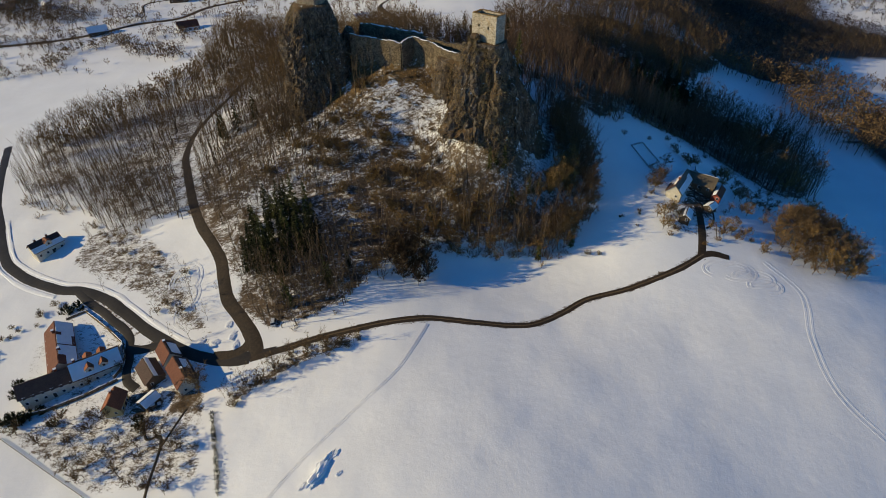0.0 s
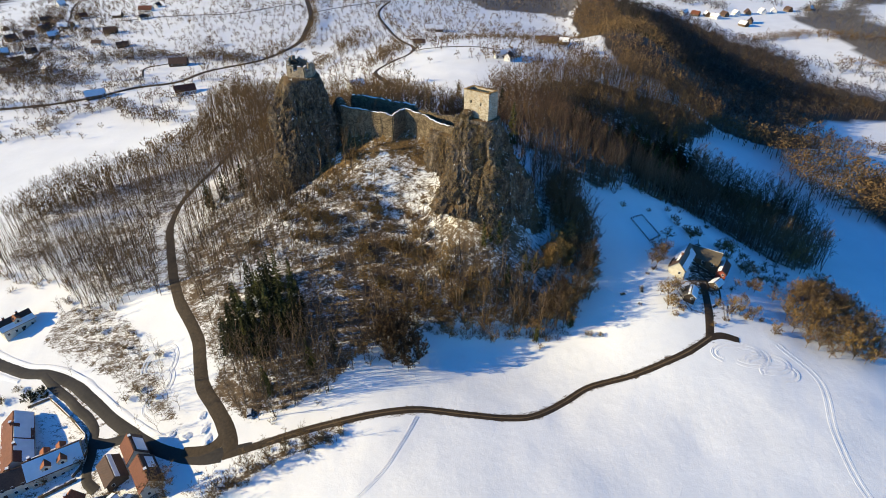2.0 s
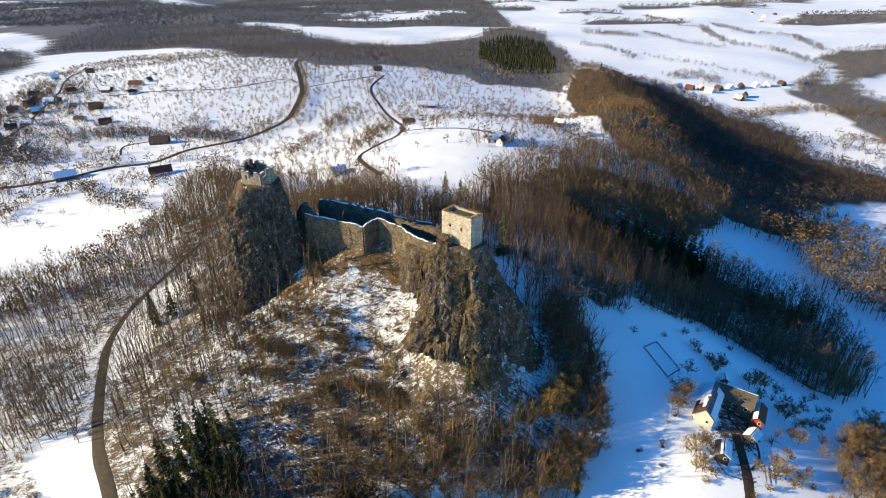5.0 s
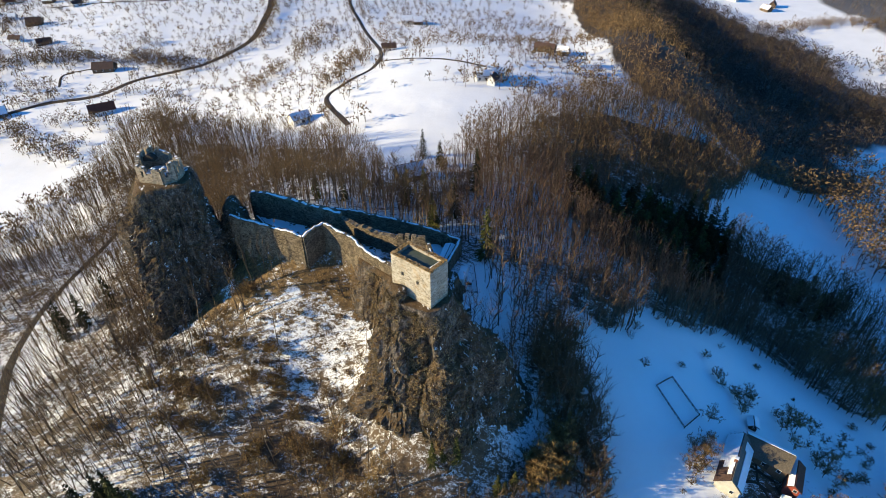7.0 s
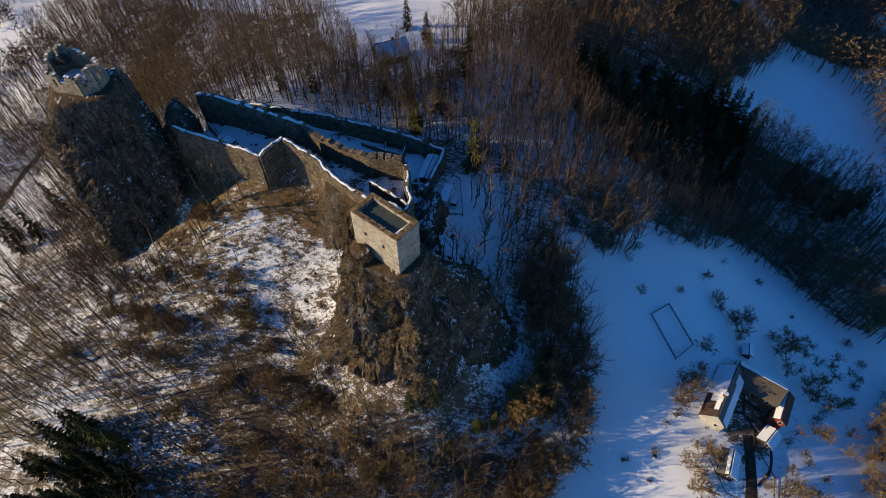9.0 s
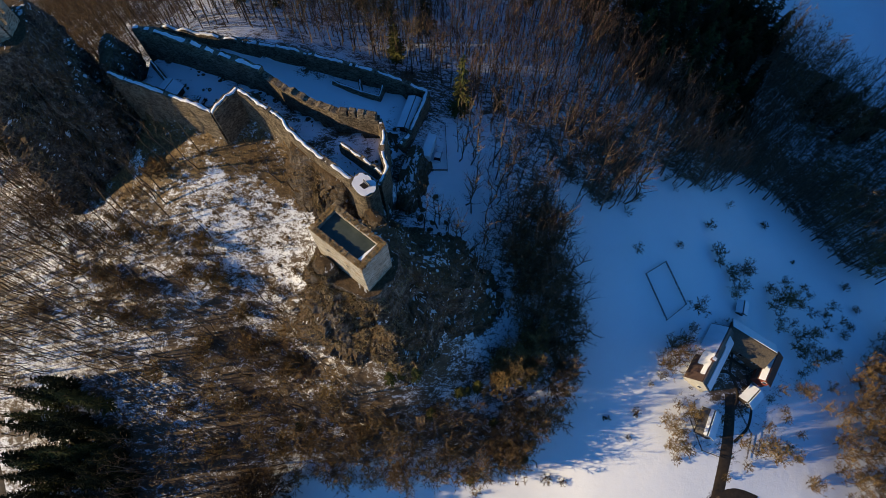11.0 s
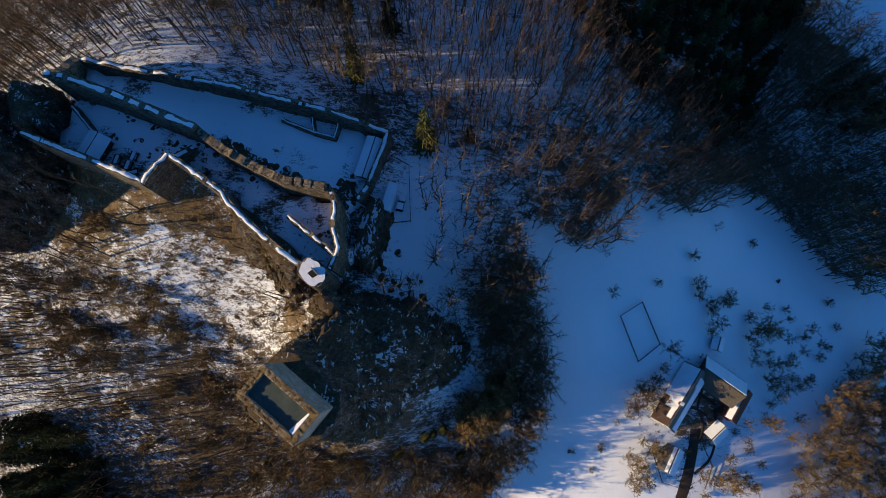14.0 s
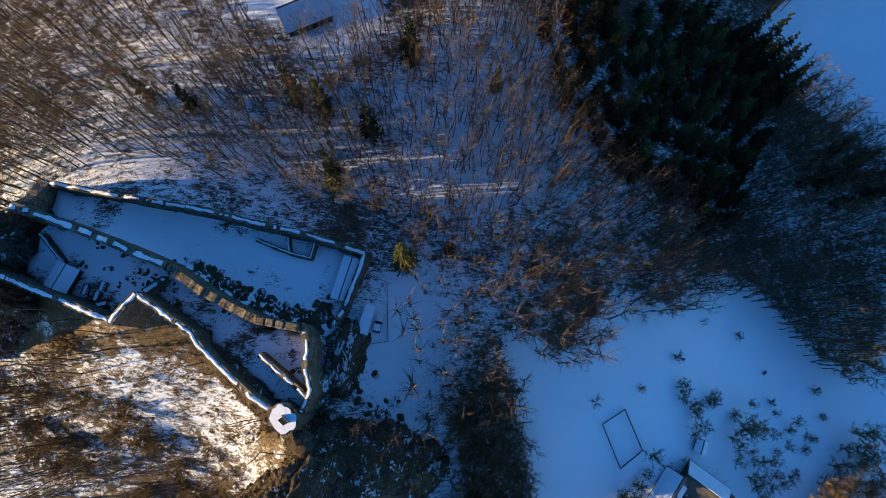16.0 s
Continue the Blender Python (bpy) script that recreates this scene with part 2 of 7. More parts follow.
M_FELT = plain("green_roof_felt", (0.040, 0.055, 0.045), (0.10, 0.115, 0.085), 0.6, 0.8, 0.3)
# Near-black colour that stands in for the shade inside openings.
M_HOLESHADE = plain("painted_hole_shade", (0.010, 0.009, 0.008), (0.025, 0.022, 0.018), 1.0, 0.9, 0.1)
M_METAL = plain("grey_metal", (0.12, 0.12, 0.12), (0.24, 0.24, 0.24), 2.0, 0.5, 0.1, 0.02, 0, None, 0.6)
M_PAINT = plain("white_paint", (0.60, 0.61, 0.62), (0.78, 0.79, 0.80), 0.8, 0.35, 0.05)
M_CARPAINT = plain("dark_car_paint", (0.02, 0.025, 0.035), (0.05, 0.06, 0.08), 0.8, 0.3, 0.02)
M_RUBBER = plain("rubber", (0.012, 0.012, 0.012), (0.03, 0.03, 0.03), 3.0, 0.9, 0.1)


def glass_material():
    k = Mat("window_glass", 0.06, 0.5)
    return k.colour((0.02, 0.024, 0.03))


M_GLASS = glass_material()


# ---- mesh helpers ----
def mesh_from(name, verts, faces, material, smooth=False):
    """A mesh from arrays of points and of triangles or quads."""
    me = bpy.data.meshes.new(name)
    verts, faces = np.asarray(verts, np.float32), np.asarray(faces, np.int32)
    n, k = faces.shape
    me.vertices.add(len(verts))
    me.vertices.foreach_set("co", verts.ravel())
    me.loops.add(n * k)
    me.loops.foreach_set("vertex_index", faces.ravel())
    me.polygons.add(n)
    me.polygons.foreach_set("loop_start", np.arange(0, n * k, k, dtype=np.int32))
    me.polygons.foreach_set("use_smooth", np.full(n, smooth, dtype=bool))
    me.update(calc_edges=True)
    me.validate()
    me.materials.append(material)
    return me


def part(name, bm, material, parent=None, label=""):
    """One mesh object from a bmesh (or a ready mesh), under a thing or a part."""
    if isinstance(bm, bmesh.types.BMesh):
        me = bpy.data.meshes.new(name)
        bm.to_mesh(me)
        bm.free()
        me.materials.append(material)
    else:
        me = bm
    ob = new(name, me)
    if parent:
        ob.parent = parent
    if label:
        tagged(ob, label)
    return ob


def thing(name, m, label, category, group="", kind=""):
    ob = new(name)
    ob.matrix_world = m
    ob.empty_display_size = 0.5
    return tagged(ob, label, category, group, kind)


def add_box(bm, size, at=(0, 0, 0), turn=0.0, bevel=0.0):
    m = Matrix.Translation(at) @ Matrix.Rotation(radians(turn), 4, "Z") @ Matrix.Diagonal((*size, 1))
    made = bmesh.ops.create_cube(bm, size=1.0, matrix=m)["verts"]
    if bevel:
        edges = list({e for v in made for e in v.link_edges})
        bmesh.ops.bevel(bm, geom=edges, offset=bevel, segments=1, affect="EDGES")
    return made


def box(size, at=(0, 0, 0), turn=0.0, bevel=0.0):
    bm = bmesh.new()
    add_box(bm, size, at, turn, bevel)
    return bm


def prism(points, z0, z1):
    """An upright prism over a plan outline."""
    bm = bmesh.new()
    lo = [bm.verts.new((x, y, z0)) for x, y in points]
    hi = [bm.verts.new((x, y, z1)) for x, y in points]
    bm.faces.new(lo[::-1]), bm.faces.new(hi)
    for i in range(len(points)):
        j = (i + 1) % len(points)
        bm.faces.new((lo[i], lo[j], hi[j], hi[i]))
    bmesh.ops.recalc_face_normals(bm, faces=bm.faces)
    return bm


def solid(points, faces):
    bm = bmesh.new()
    v = [bm.verts.new(p) for p in points]
    for f in faces:
        bm.faces.new([v[i] for i in f])
    bmesh.ops.recalc_face_normals(bm, faces=bm.faces)
    return bm


def value_noise(x, y, seed=0):
    """Smooth noise in -1..1 over a plane, for arrays."""
    x, y = np.asarray(x, float), np.asarray(y, float)
    ix, iy = np.floor(x), np.floor(y)
    fx, fy = x - ix, y - iy
    fx, fy = fx * fx * (3 - 2 * fx), fy * fy * (3 - 2 * fy)

    def corner(a, b):
        s = np.sin(a * 127.1 + b * 311.7 + seed * 74.7) * 43758.5453
        return (s - np.floor(s)) * 2 - 1
    return ((corner(ix, iy) * (1 - fx) + corner(ix + 1, iy) * fx) * (1 - fy)
            + (corner(ix, iy + 1) * (1 - fx) + corner(ix + 1, iy + 1) * fx) * fy)


def fractal(x, y, octaves=4, seed=0):
    total, amp = 0.0, 1.0
    for o in range(octaves):
        total = total + amp * value_noise(x * 2 ** o, y * 2 ** o, seed + o)
        amp *= 0.5
    return total / 1.9


def noise3(x, y, z, seed=0):
    """Smooth noise in -1..1 in space, for arrays."""
    i = [np.floor(a) for a in (x, y, z)]
    f = [a - b for a, b in zip((x, y, z), i)]
    f = [a * a * (3 - 2 * a) for a in f]
    total = 0.0
    for dx in (0, 1):
        for dy in (0, 1):
            for dz in (0, 1):
                s = np.sin((i[0] + dx) * 127.1 + (i[1] + dy) * 311.7 + (i[2] + dz) * 74.7 + seed * 53.3) * 43758.5453
                w = (f[0] if dx else 1 - f[0]) * (f[1] if dy else 1 - f[1]) * (f[2] if dz else 1 - f[2])
                total = total + ((s - np.floor(s)) * 2 - 1) * w
    return total


def fractal3(x, y, z, octaves=3, seed=0):
    total, amp = 0.0, 1.0
    for o in range(octaves):
        total = total + amp * noise3(x * 2 ** o, y * 2 ** o, z * 2 ** o, seed + o)
        amp *= 0.5
    return total / 1.8


def inside(x, y, poly):
    """Whether points lie in a plan outline, for arrays."""
    x, y = np.asarray(x, float), np.asarray(y, float)
    hit = np.zeros(x.shape, bool)
    for (ax, ay), (bx, by) in zip(poly, poly[1:] + poly[:1]):
        if ay == by:
            continue
        cross = ((ay > y) != (by > y)) & (x < (bx - ax) * (y - ay) / (by - ay) + ax)
        hit ^= cross
    return hit


def off_line(x, y, line):
    """Distance of points from a plan polyline."""
    x, y = np.asarray(x, float), np.asarray(y, float)
    best = np.full(x.shape, 1e9)
    for (ax, ay), (bx, by) in zip(line, line[1:]):
        dx, dy = bx - ax, by - ay
        s = np.clip(((x - ax) * dx + (y - ay) * dy) / (dx * dx + dy * dy), 0, 1)
        best = np.minimum(best, np.hypot(x - ax - s * dx, y - ay - s * dy))
    return best


def curve_through(points, step):
    """A smooth plan line (Catmull-Rom) through points, sampled about every step metres."""
    p = [np.array(q, float) for q in points]
    p = [2 * p[0] - p[1]] + p + [2 * p[-1] - p[-2]]
    out = []
    for a, b, c, d in zip(p, p[1:], p[2:], p[3:]):
        n = max(2, int(np.linalg.norm(c - b) / step))
        for i in range(n):
            t = i / n
            out.append(0.5 * (2 * b + (c - a) * t + (2 * a - 5 * b + 4 * c - d) * t * t + (3 * b - a - 3 * c + d) * t ** 3))
    out.append(p[-2])
    return np.array(out)


# ---- the lie of the land ----
HILLS = [(-18, 255, 26, 18.21), (-18, 255, 55, 35.27), (20, 235, 28, 11.48), (85, 225, 45, 27.59), (110, 180, 45, -2.38), (-130, 140, 50, 0.30),
         (-100, 220, 60, 11.60), (0, 130, 60, 9.67), (-50, 190, 30, 0.43), (30, 190, 30, -11.17), (0, 390, 110, 29.16), (100, 500, 130, 43.85),
         (220, 280, 90, -1.82), (-200, 300, 120, 14.77), (60, 300, 45, 14.48), (-60, 290, 40, 4.98), (150, 150, 60, 23.50), (20, 40, 80, 23.30),
         (-250, 900, 300, 43.33), (350, 600, 200, -14.79), (20, 203, 15, 26.91), (-12, 225, 17, -5.80), (45, 215, 17, 0.78), (-45, 215, 17, -0.51),
         (5, 275, 25, -9.75)]
INNER = [(-42, 253), (-19, 244), (-14, 249), (-9, 245), (-4, 242), (-3, 240), (2, 235), (10, 229), (16, 226), (18, 228), (19, 232),
         (17, 237), (18, 242), (8, 244), (2, 247), (-4, 250), (-10, 255), (-20, 259), (-30, 263), (-39, 265)]
OUTER = [(-39, 266), (-38, 272), (-25, 270), (-5, 267), (3, 265), (15, 263), (26.5, 259.5), (24, 253), (21, 245), (18, 242),
         (8, 244), (2, 247), (-4, 250), (-10, 255), (-20, 259), (-30, 263)]


def land(x, y):
    """Height of the ground, for arrays."""
    x, y = np.asarray(x, float), np.asarray(y, float)
    z = -53.01 + 0.0058 * x + 0.0117 * y
    for cx, cy, s, a in HILLS:
        z = z + a * np.exp(-((x - cx) ** 2 + (y - cy) ** 2) / (2 * s * s))
    z = z + 26 * np.exp(-(off_line(x, y, [(178, 530), (240, 720), (250, 960)]) / 52) ** 2)
    far = np.clip((np.hypot(x, y - 200) - 500) / 900, 0, 1)
    z = z + far * 26 * fractal(x / 420, y / 420, 3, 5)
    z = z + 0.5 * fractal(x / 14, y / 14, 2, 9)
    z = np.where(inside(x, y, INNER), 37.3 + 0.15 * fractal(x / 3, y / 3, 2, 2), z)
    out = inside(x, y, OUTER) & ~inside(x, y, INNER)
    bank = np.clip(1 - off_line(x, y, INNER[-8:]) / 5.0, 0, 1)
    z = np.where(out, 31.0 - x * 0.15 + 2.2 * bank ** 2 + 0.3 * fractal(x / 3, y / 3, 2, 3), z)
    return z


def height(x, y):
    return float(land(np.array([x]), np.array([y]))[0])


MAIN_ROAD = [(-260, 290), (-235, 240), (-218, 215), (-201, 191), (-189, 181), (-174, 173), (-162, 168.5), (-153, 167), (-141, 162.5), (-128, 154), (-114, 144), (-104, 138), (-96, 133.5), (-88, 130), (-81, 128), (-75, 127), (-69, 127)]
FIELD_ROAD = [(-69, 127), (-62, 128.4), (-55, 130), (-43, 133), (-22, 137), (-5, 139), (11, 137), (23, 136), (33, 137), (44, 143), (54, 149), (71, 153), (90, 160), (102, 167)]
HILL_ROAD = [(-67, 128.5), (-69, 133.5), (-72.5, 139), (-78, 146), (-85, 154.5), (-89.5, 165), (-93, 174), (-100, 184), (-107, 193), (-114, 205), (-121.5, 221), (-127, 233), (-133, 247), (-136, 262), (-137, 276), (-135, 292), (-132, 311), (-128, 340)]
FARM_DRIVE = [(101, 166), (104, 175), (106, 184), (107, 192)]
INN_LOOP = [(-154, 167), (-145, 160), (-138, 155.5), (-132, 151), (-126, 147), (-121, 142), (-119, 137), (-117, 132), (-116, 127), (-114, 123), (-109, 119.5)]
INN_LINK = [(-119, 137), (-114, 136.2), (-109, 137), (-104, 138)]
ROADS = [MAIN_ROAD, FIELD_ROAD, HILL_ROAD, FARM_DRIVE, INN_LOOP, INN_LINK]

WOOD = [(-67, 137), (-52, 137.5), (-37, 146), (-26, 160), (-4, 172), (46, 172), (64, 196), (66, 212), (62, 240), (75, 233), (90, 249), (108, 249),
        (122, 257), (138, 255), (150, 246), (160, 236), (175, 230), (195, 240), (205, 258), (210, 280), (214, 310), (214, 322), (198, 328), (180, 327), (162, 337), (168, 360), (190, 378), (205, 400), (190, 450), (150, 465), (95, 425),
        (40, 374), (26, 335), (18, 316), (-10, 330), (-28, 372), (-60, 384), (-90, 398), (-128, 424), (-160, 452), (-184, 450), (-172, 410), (-168, 378), (-162, 345), (-175, 322), (-222, 305), (-238, 284), (-231, 255), (-218, 236), (-197, 221), (-180, 220), (-165, 209), (-150, 197), (-138, 198), (-125, 202), (-116, 197), (-107, 187), (-97, 177), (-86, 156), (-79, 144)]
PATCH = [(-137, 198), (-125, 203), (-115, 198), (-105, 187), (-95, 176), (-88, 162), (-80, 146), (-92, 146), (-110, 164), (-128, 182)]
CASTLE = [(-44, 250), (-19, 240), (-14, 246), (-4, 238), (12, 224), (24, 226), (34, 236), (34, 256), (30, 266), (10, 274), (-30, 281), (-46, 276)]
RIDGE = [(150, 465), (140, 500), (165, 640), (177, 760), (180, 811), (196, 880), (230, 965), (270, 932), (338, 1016), (368, 963), (388, 871), (404, 800), (432, 771), (443, 712), (419, 645),
         (459, 566), (640, 560), (640, 470), (411, 505), (358, 492), (293, 455), (284, 405), (240, 392), (207, 400), (190, 450)]
BAND = [(-957, 1403), (-896, 1472), (-817, 1471), (-755, 1488), (-680, 1482), (-582, 1450), (-489, 1348), (-344, 1066), (-297, 1046), (-249, 1032), (-203, 937), (-158, 934), (-74, 990), (-17, 1001), (12, 959), (63, 887), (105, 876), (156, 874), (177, 811), (225, 960),
        (290, 1300), (296, 1512), (285, 1665), (236, 2003), (164, 1931), (110, 1652), (-29, 1546), (-117, 1541), (-242, 1592), (-349, 1671), (-528, 1986), (-601, 2047), (-641, 1987), (-830, 2521), (-2192, 2993), (-1392, 1884), (-1224, 1788), (-1122, 1717), (-1005, 1509)]
WESTWOOD = [(-1300, 1459), (-1076, 1496), (-997, 1452), (-885, 1284), (-794, 1112), (-758, 1008), (-670, 890), (-1100, 900)]
VALLEYWOOD = [(881, 1364), (953, 1418), (1300, 1409), (1000, 1219), (761, 1070), (641, 906), (655, 841), (700, 712), (544, 700), (554, 795), (557, 853), (553, 906), (598, 1004), (694, 1097), (668, 1005), (749, 1100)]
FAR_CLEARINGS = [[(-327, 2463), (-271, 2482), (-224, 2099), (-134, 1758), (-132, 1637), (-257, 1691), (-263, 2125)], [(-116, 1632), (-86, 1809), (0, 1956), (91, 1918), (128, 1726), (94, 1638), (-30, 1627)]]
FIR_HILL = [(104, 1543), (182, 1585), (260, 1510), (253, 1276), (200, 1010), (120, 993), (84, 1232)]
GARDEN = [(-152, 106), (-130, 112), (-100, 112), (-80, 112), (-72, 82), (-108, 82), (-140, 98)]
BANKS = [(-165, 200), (-150, 205), (-126, 190), (-100, 158), (-84, 138), (-96, 140), (-120, 158), (-145, 170), (-166, 182)]
SNOW_GAP = [(16, 190), (33, 197.5), (41, 205), (43, 222), (47, 222), (47, 210), (44, 199), (49, 197), (56, 192), (48, 190), (40, 189), (23, 186)]
NORTHEAST = [(145, 342), (158, 332), (178, 321), (200, 311), (222, 306), (231, 322), (233, 345), (230, 367), (218, 380), (187, 371), (166, 359)]
FARMYARD = [(88, 190), (98, 213), (116, 214), (130, 200), (124, 180), (108, 172), (94, 178)]
EAST = [(262, 318), (300, 368), (420, 360), (520, 300), (440, 160), (340, 190), (285, 255)]


def forest(x, y):
    """Whether far land is wooded."""
    jx, jy = x + 22 * fractal(x / 60, y / 60, 2, 31), y + 30 * fractal(x / 60, y / 60, 2, 32)
    wood = inside(jx, jy, BAND) | inside(jx, jy, WESTWOOD) | inside(jx, jy, VALLEYWOOD)
    for poly in FAR_CLEARINGS:
        wood &= ~inside(jx, jy, poly)
    beyond = (y > 2050) | (x > 1150) | (x < -1350)
    open_land = np.where(x > 250, 0.22, -0.33)
    wood |= beyond & (fractal(x / 330, y / 210, 4, 33) > open_land) & (y > 700)
    return wood & ~inside(x, y, RIDGE)


def make_axis(spans):
    out = []
    for a, b, s in spans:
        out += list(np.linspace(a, b, int(round((b - a) / s)), endpoint=False))
    return np.array(out + [spans[-1][1]])


def build_ground():
    xs = make_axis([(-4600, -1400, 80), (-1400, -600, 25), (-600, -260, 11), (-260, -110, 3.3), (-110, 70, 1.6), (70, 230, 2.9), (230, 600, 11), (600, 1400, 25), (1400, 4600, 80)])
    ys = make_axis([(-900, -100, 80), (-100, 50, 6), (50, 180, 2.2), (180, 285, 1.5), (285, 420, 2.8), (420, 900, 11), (900, 2400, 24), (2400, 4700, 60)])
    x, y = np.meshgrid(xs, ys)
    z = land(x, y)
    nx, ny = len(xs), len(ys)
    i = np.arange(nx * ny).reshape(ny, nx)
    quads = np.stack([i[:-1, :-1], i[:-1, 1:], i[1:, 1:], i[1:, :-1]], -1).reshape(-1, 4)
    me = mesh_from("ground", np.stack([x, y, z], -1).reshape(-1, 3), quads, M_GROUND, True)
    # cover: red = bare of snow, green = dry grass rather than leaf litter, blue = distant woodland floor
    jx, jy = 4 * fractal(x / 9, y / 9, 2, 23), 4 * fractal(x / 9, y / 9, 2, 24)
    depth = off_line(x + jx, y + jy, WOOD + WOOD[:1]) * np.where(inside(x + jx, y + jy, WOOD), 1, -1)
    wood = np.clip((depth + 4) / 9, 0, 1) * (0.50 + 0.07 * fractal(x / 25, y / 25, 3, 21))
    wood = wood * (1 + 0.06 * np.clip((x - 60) / 15, 0, 1) + 0.08 * np.clip((x - 85) / 20, 0, 1) * np.clip((y - 262) / 10, 0, 1)) * (1 - 0.07 * np.clip((-105 - x) / 15, 0, 1)) * (1 - 0.10 * np.clip((y - 268) / 12, 0, 1) * np.clip((x + 50) / 20, 0, 1) * np.clip((330 - y) / 30, 0, 1))
    wood = np.where(inside(x + jx, y + jy, PATCH), 0.30, wood)
    slope = np.exp(-(((x + 24) / 30) ** 2 + ((y - 228) / 17) ** 2))
    grassy = np.exp(-(off_line(x, y, [(-44, 238), (-34, 239), (-22, 238)]) / 7.0) ** 2) + 0.9 * np.exp(-(off_line(x, y, [(-14, 243), (-5, 236), (4, 228), (8, 216)]) / 5.5) ** 2)
    brown = [(-62, 240), (-56, 249), (-42, 254), (-31, 250), (-20, 244.5), (-15, 249), (-9, 246), (-4, 243), (4, 236), (8, 226), (10, 212), (3, 214), (0, 229), (-6, 232), (-14, 236), (-20, 238), (-27, 237), (-37, 237), (-46, 237), (-53, 233)]
    sward = off_line(x + 0.4 * jx, y + 0.4 * jy, brown + brown[:1]) * np.where(inside(x + 0.4 * jx, y + 0.4 * jy, brown), 1, -1)
    grassy = np.maximum(grassy * 0.8, np.clip((sward + 1.5) / 3, 0, 1))
    verge = np.full(x.shape, 1e9)
    near = (np.abs(x) < 270) & (y < 340) & (y > 70)
    for line in ROADS:
        d = off_line(x[near], y[near], line)
        verge[near] = np.minimum(verge[near], d)
    wood = wood * (1 - 0.05 * np.clip((x - 28) / 10, 0, 1) * np.clip((y - 205) / 10, 0, 1))
    bare = wood * (1 - 0.035 * slope)
    bare = bare * (1 - 0.35 * np.exp(-(((x - 34) / 10) ** 2 + ((y - 240) / 20) ** 2)))
    bare = np.maximum(bare, 0.56 * np.clip(grassy * (1 + 0.5 * fractal(x / 5, y / 5, 3, 25)), 0, 1))
    bare = np.maximum(bare, 0.53 * np.exp(-(verge / 4.0) ** 2))
    yard = inside(x, y, [(99, 190), (107, 203), (117, 198), (112, 186)]) | inside(x, y, [(-112, 116), (-101, 121), (-96, 112), (-104, 108)]) | inside(x, y, [(-96, 117), (-84, 118), (-80, 109), (-92, 108)])
    bare = np.where(yard, np.maximum(bare, 0.52), bare)
    bank = off_line(x[near], y[near], [(-71, 112), (-64, 117), (-55, 121.5), (-49, 125), (-41, 128), (-34, 130)])
    bare[near] = np.maximum(bare[near], 0.52 * np.exp(-(bank / 4.5) ** 2))
    for poly, much in ((GARDEN, 0.46), ([(-162, 140), (-152, 158), (-130, 152), (-116, 138), (-100, 134), (-80, 124), (-80, 108), (-112, 106), (-150, 110)], 0.425), (BANKS, 0.475), (FARMYARD, 0.41)):
        d = off_line(x[near], y[near], poly + poly[:1]) * np.where(inside(x[near], y[near], poly), 1, -1)
        bare[near] = np.maximum(bare[near], much * np.clip((d + 3) / 5, 0, 1))
    yard_wear = 0.37 + 0.20 * fractal(x / 4.5, y / 4.5, 3, 61)
    bare = np.where(inside(x, y, OUTER), np.clip(yard_wear, 0.1, 0.50), bare)
    bare = np.where(inside(x, y, INNER), np.clip(yard_wear + 0.06, 0.1, 0.56), bare)
    far = (inside(x, y, RIDGE) | inside(x, y, EAST)) * 1.0
    far = np.maximum(far, forest(x, y) * 0.9)
    bare = np.where(inside(x + jx, y + jy, NORTHEAST), 0.2, bare)
    bare = np.where((y > 420) & (far < 0.5), np.clip(0.33 + 0.14 * fractal(x / 60, y / 60, 3, 41) - 0.12 * (x > 280), 0, 0.47), bare)
    col = me.color_attributes.new("cover", "FLOAT_COLOR", "POINT")
    col.data.foreach_set("color", np.stack([np.clip(bare, 0, 1), np.clip(grassy * 1.3, 0, 1), far, np.ones_like(far)], -1).astype(np.float32).ravel())
    return tagged(new("ground", me), "snow-covered rolling farmland with patches of dry grass and leaf litter", "ground", kind="structure")


build_ground()


def ribbon(name, line, width, material, label, lift=0.10, ragged=0.35, seed=0, width_end=None):
    """A road laid on the land, with a low crown and ragged verges."""
    p = curve_through(line, 1.2)
    d = np.gradient(p, axis=0)
    side = np.stack([-d[:, 1], d[:, 0]], -1) / np.linalg.norm(d, axis=1)[:, None]
    s = np.arange(len(p))
    w = np.linspace(width, width_end or width, len(p)) / 2
    cols = []
    for k, u in enumerate((-1.0, -0.6, -0.2, 0.2, 0.6, 1.0)):
        wob = ragged * fractal(s / 6.0, s * 0 + k + seed, 3, seed + 3) if abs(u) == 1 else 0
        q = p + side * (u * w + wob * np.sign(u))[:, None]
        z = land(q[:, 0], q[:, 1]) + (lift if abs(u) < 1 else -0.05)
        cols.append(np.column_stack([q, z]))
    v = np.stack(cols, 1).reshape(-1, 3)
    i = np.arange(len(p) * 6).reshape(-1, 6)
    quads = np.stack([i[:-1, :-1], i[:-1, 1:], i[1:, 1:], i[1:, :-1]], -1).reshape(-1, 4)
    ob = new(name, mesh_from(name, v, quads[:, ::-1], material, True))
    return tagged(ob, label, "road", kind="structure")


ribbon("road_main", MAIN_ROAD, 5.0, M_ROAD, "wet dark asphalt village road between snow banks", seed=1)
ribbon("road_field", FIELD_ROAD, 3.3, M_DIRT, "narrow muddy brown lane across the snowy field", seed=2, width_end=2.9, ragged=0.2)
ribbon("lane_crown", FIELD_ROAD[2:], 0.7, M_MUD, "pale trodden strip between the lane's wheel ruts", seed=8, lift=0.16, ragged=0.25)
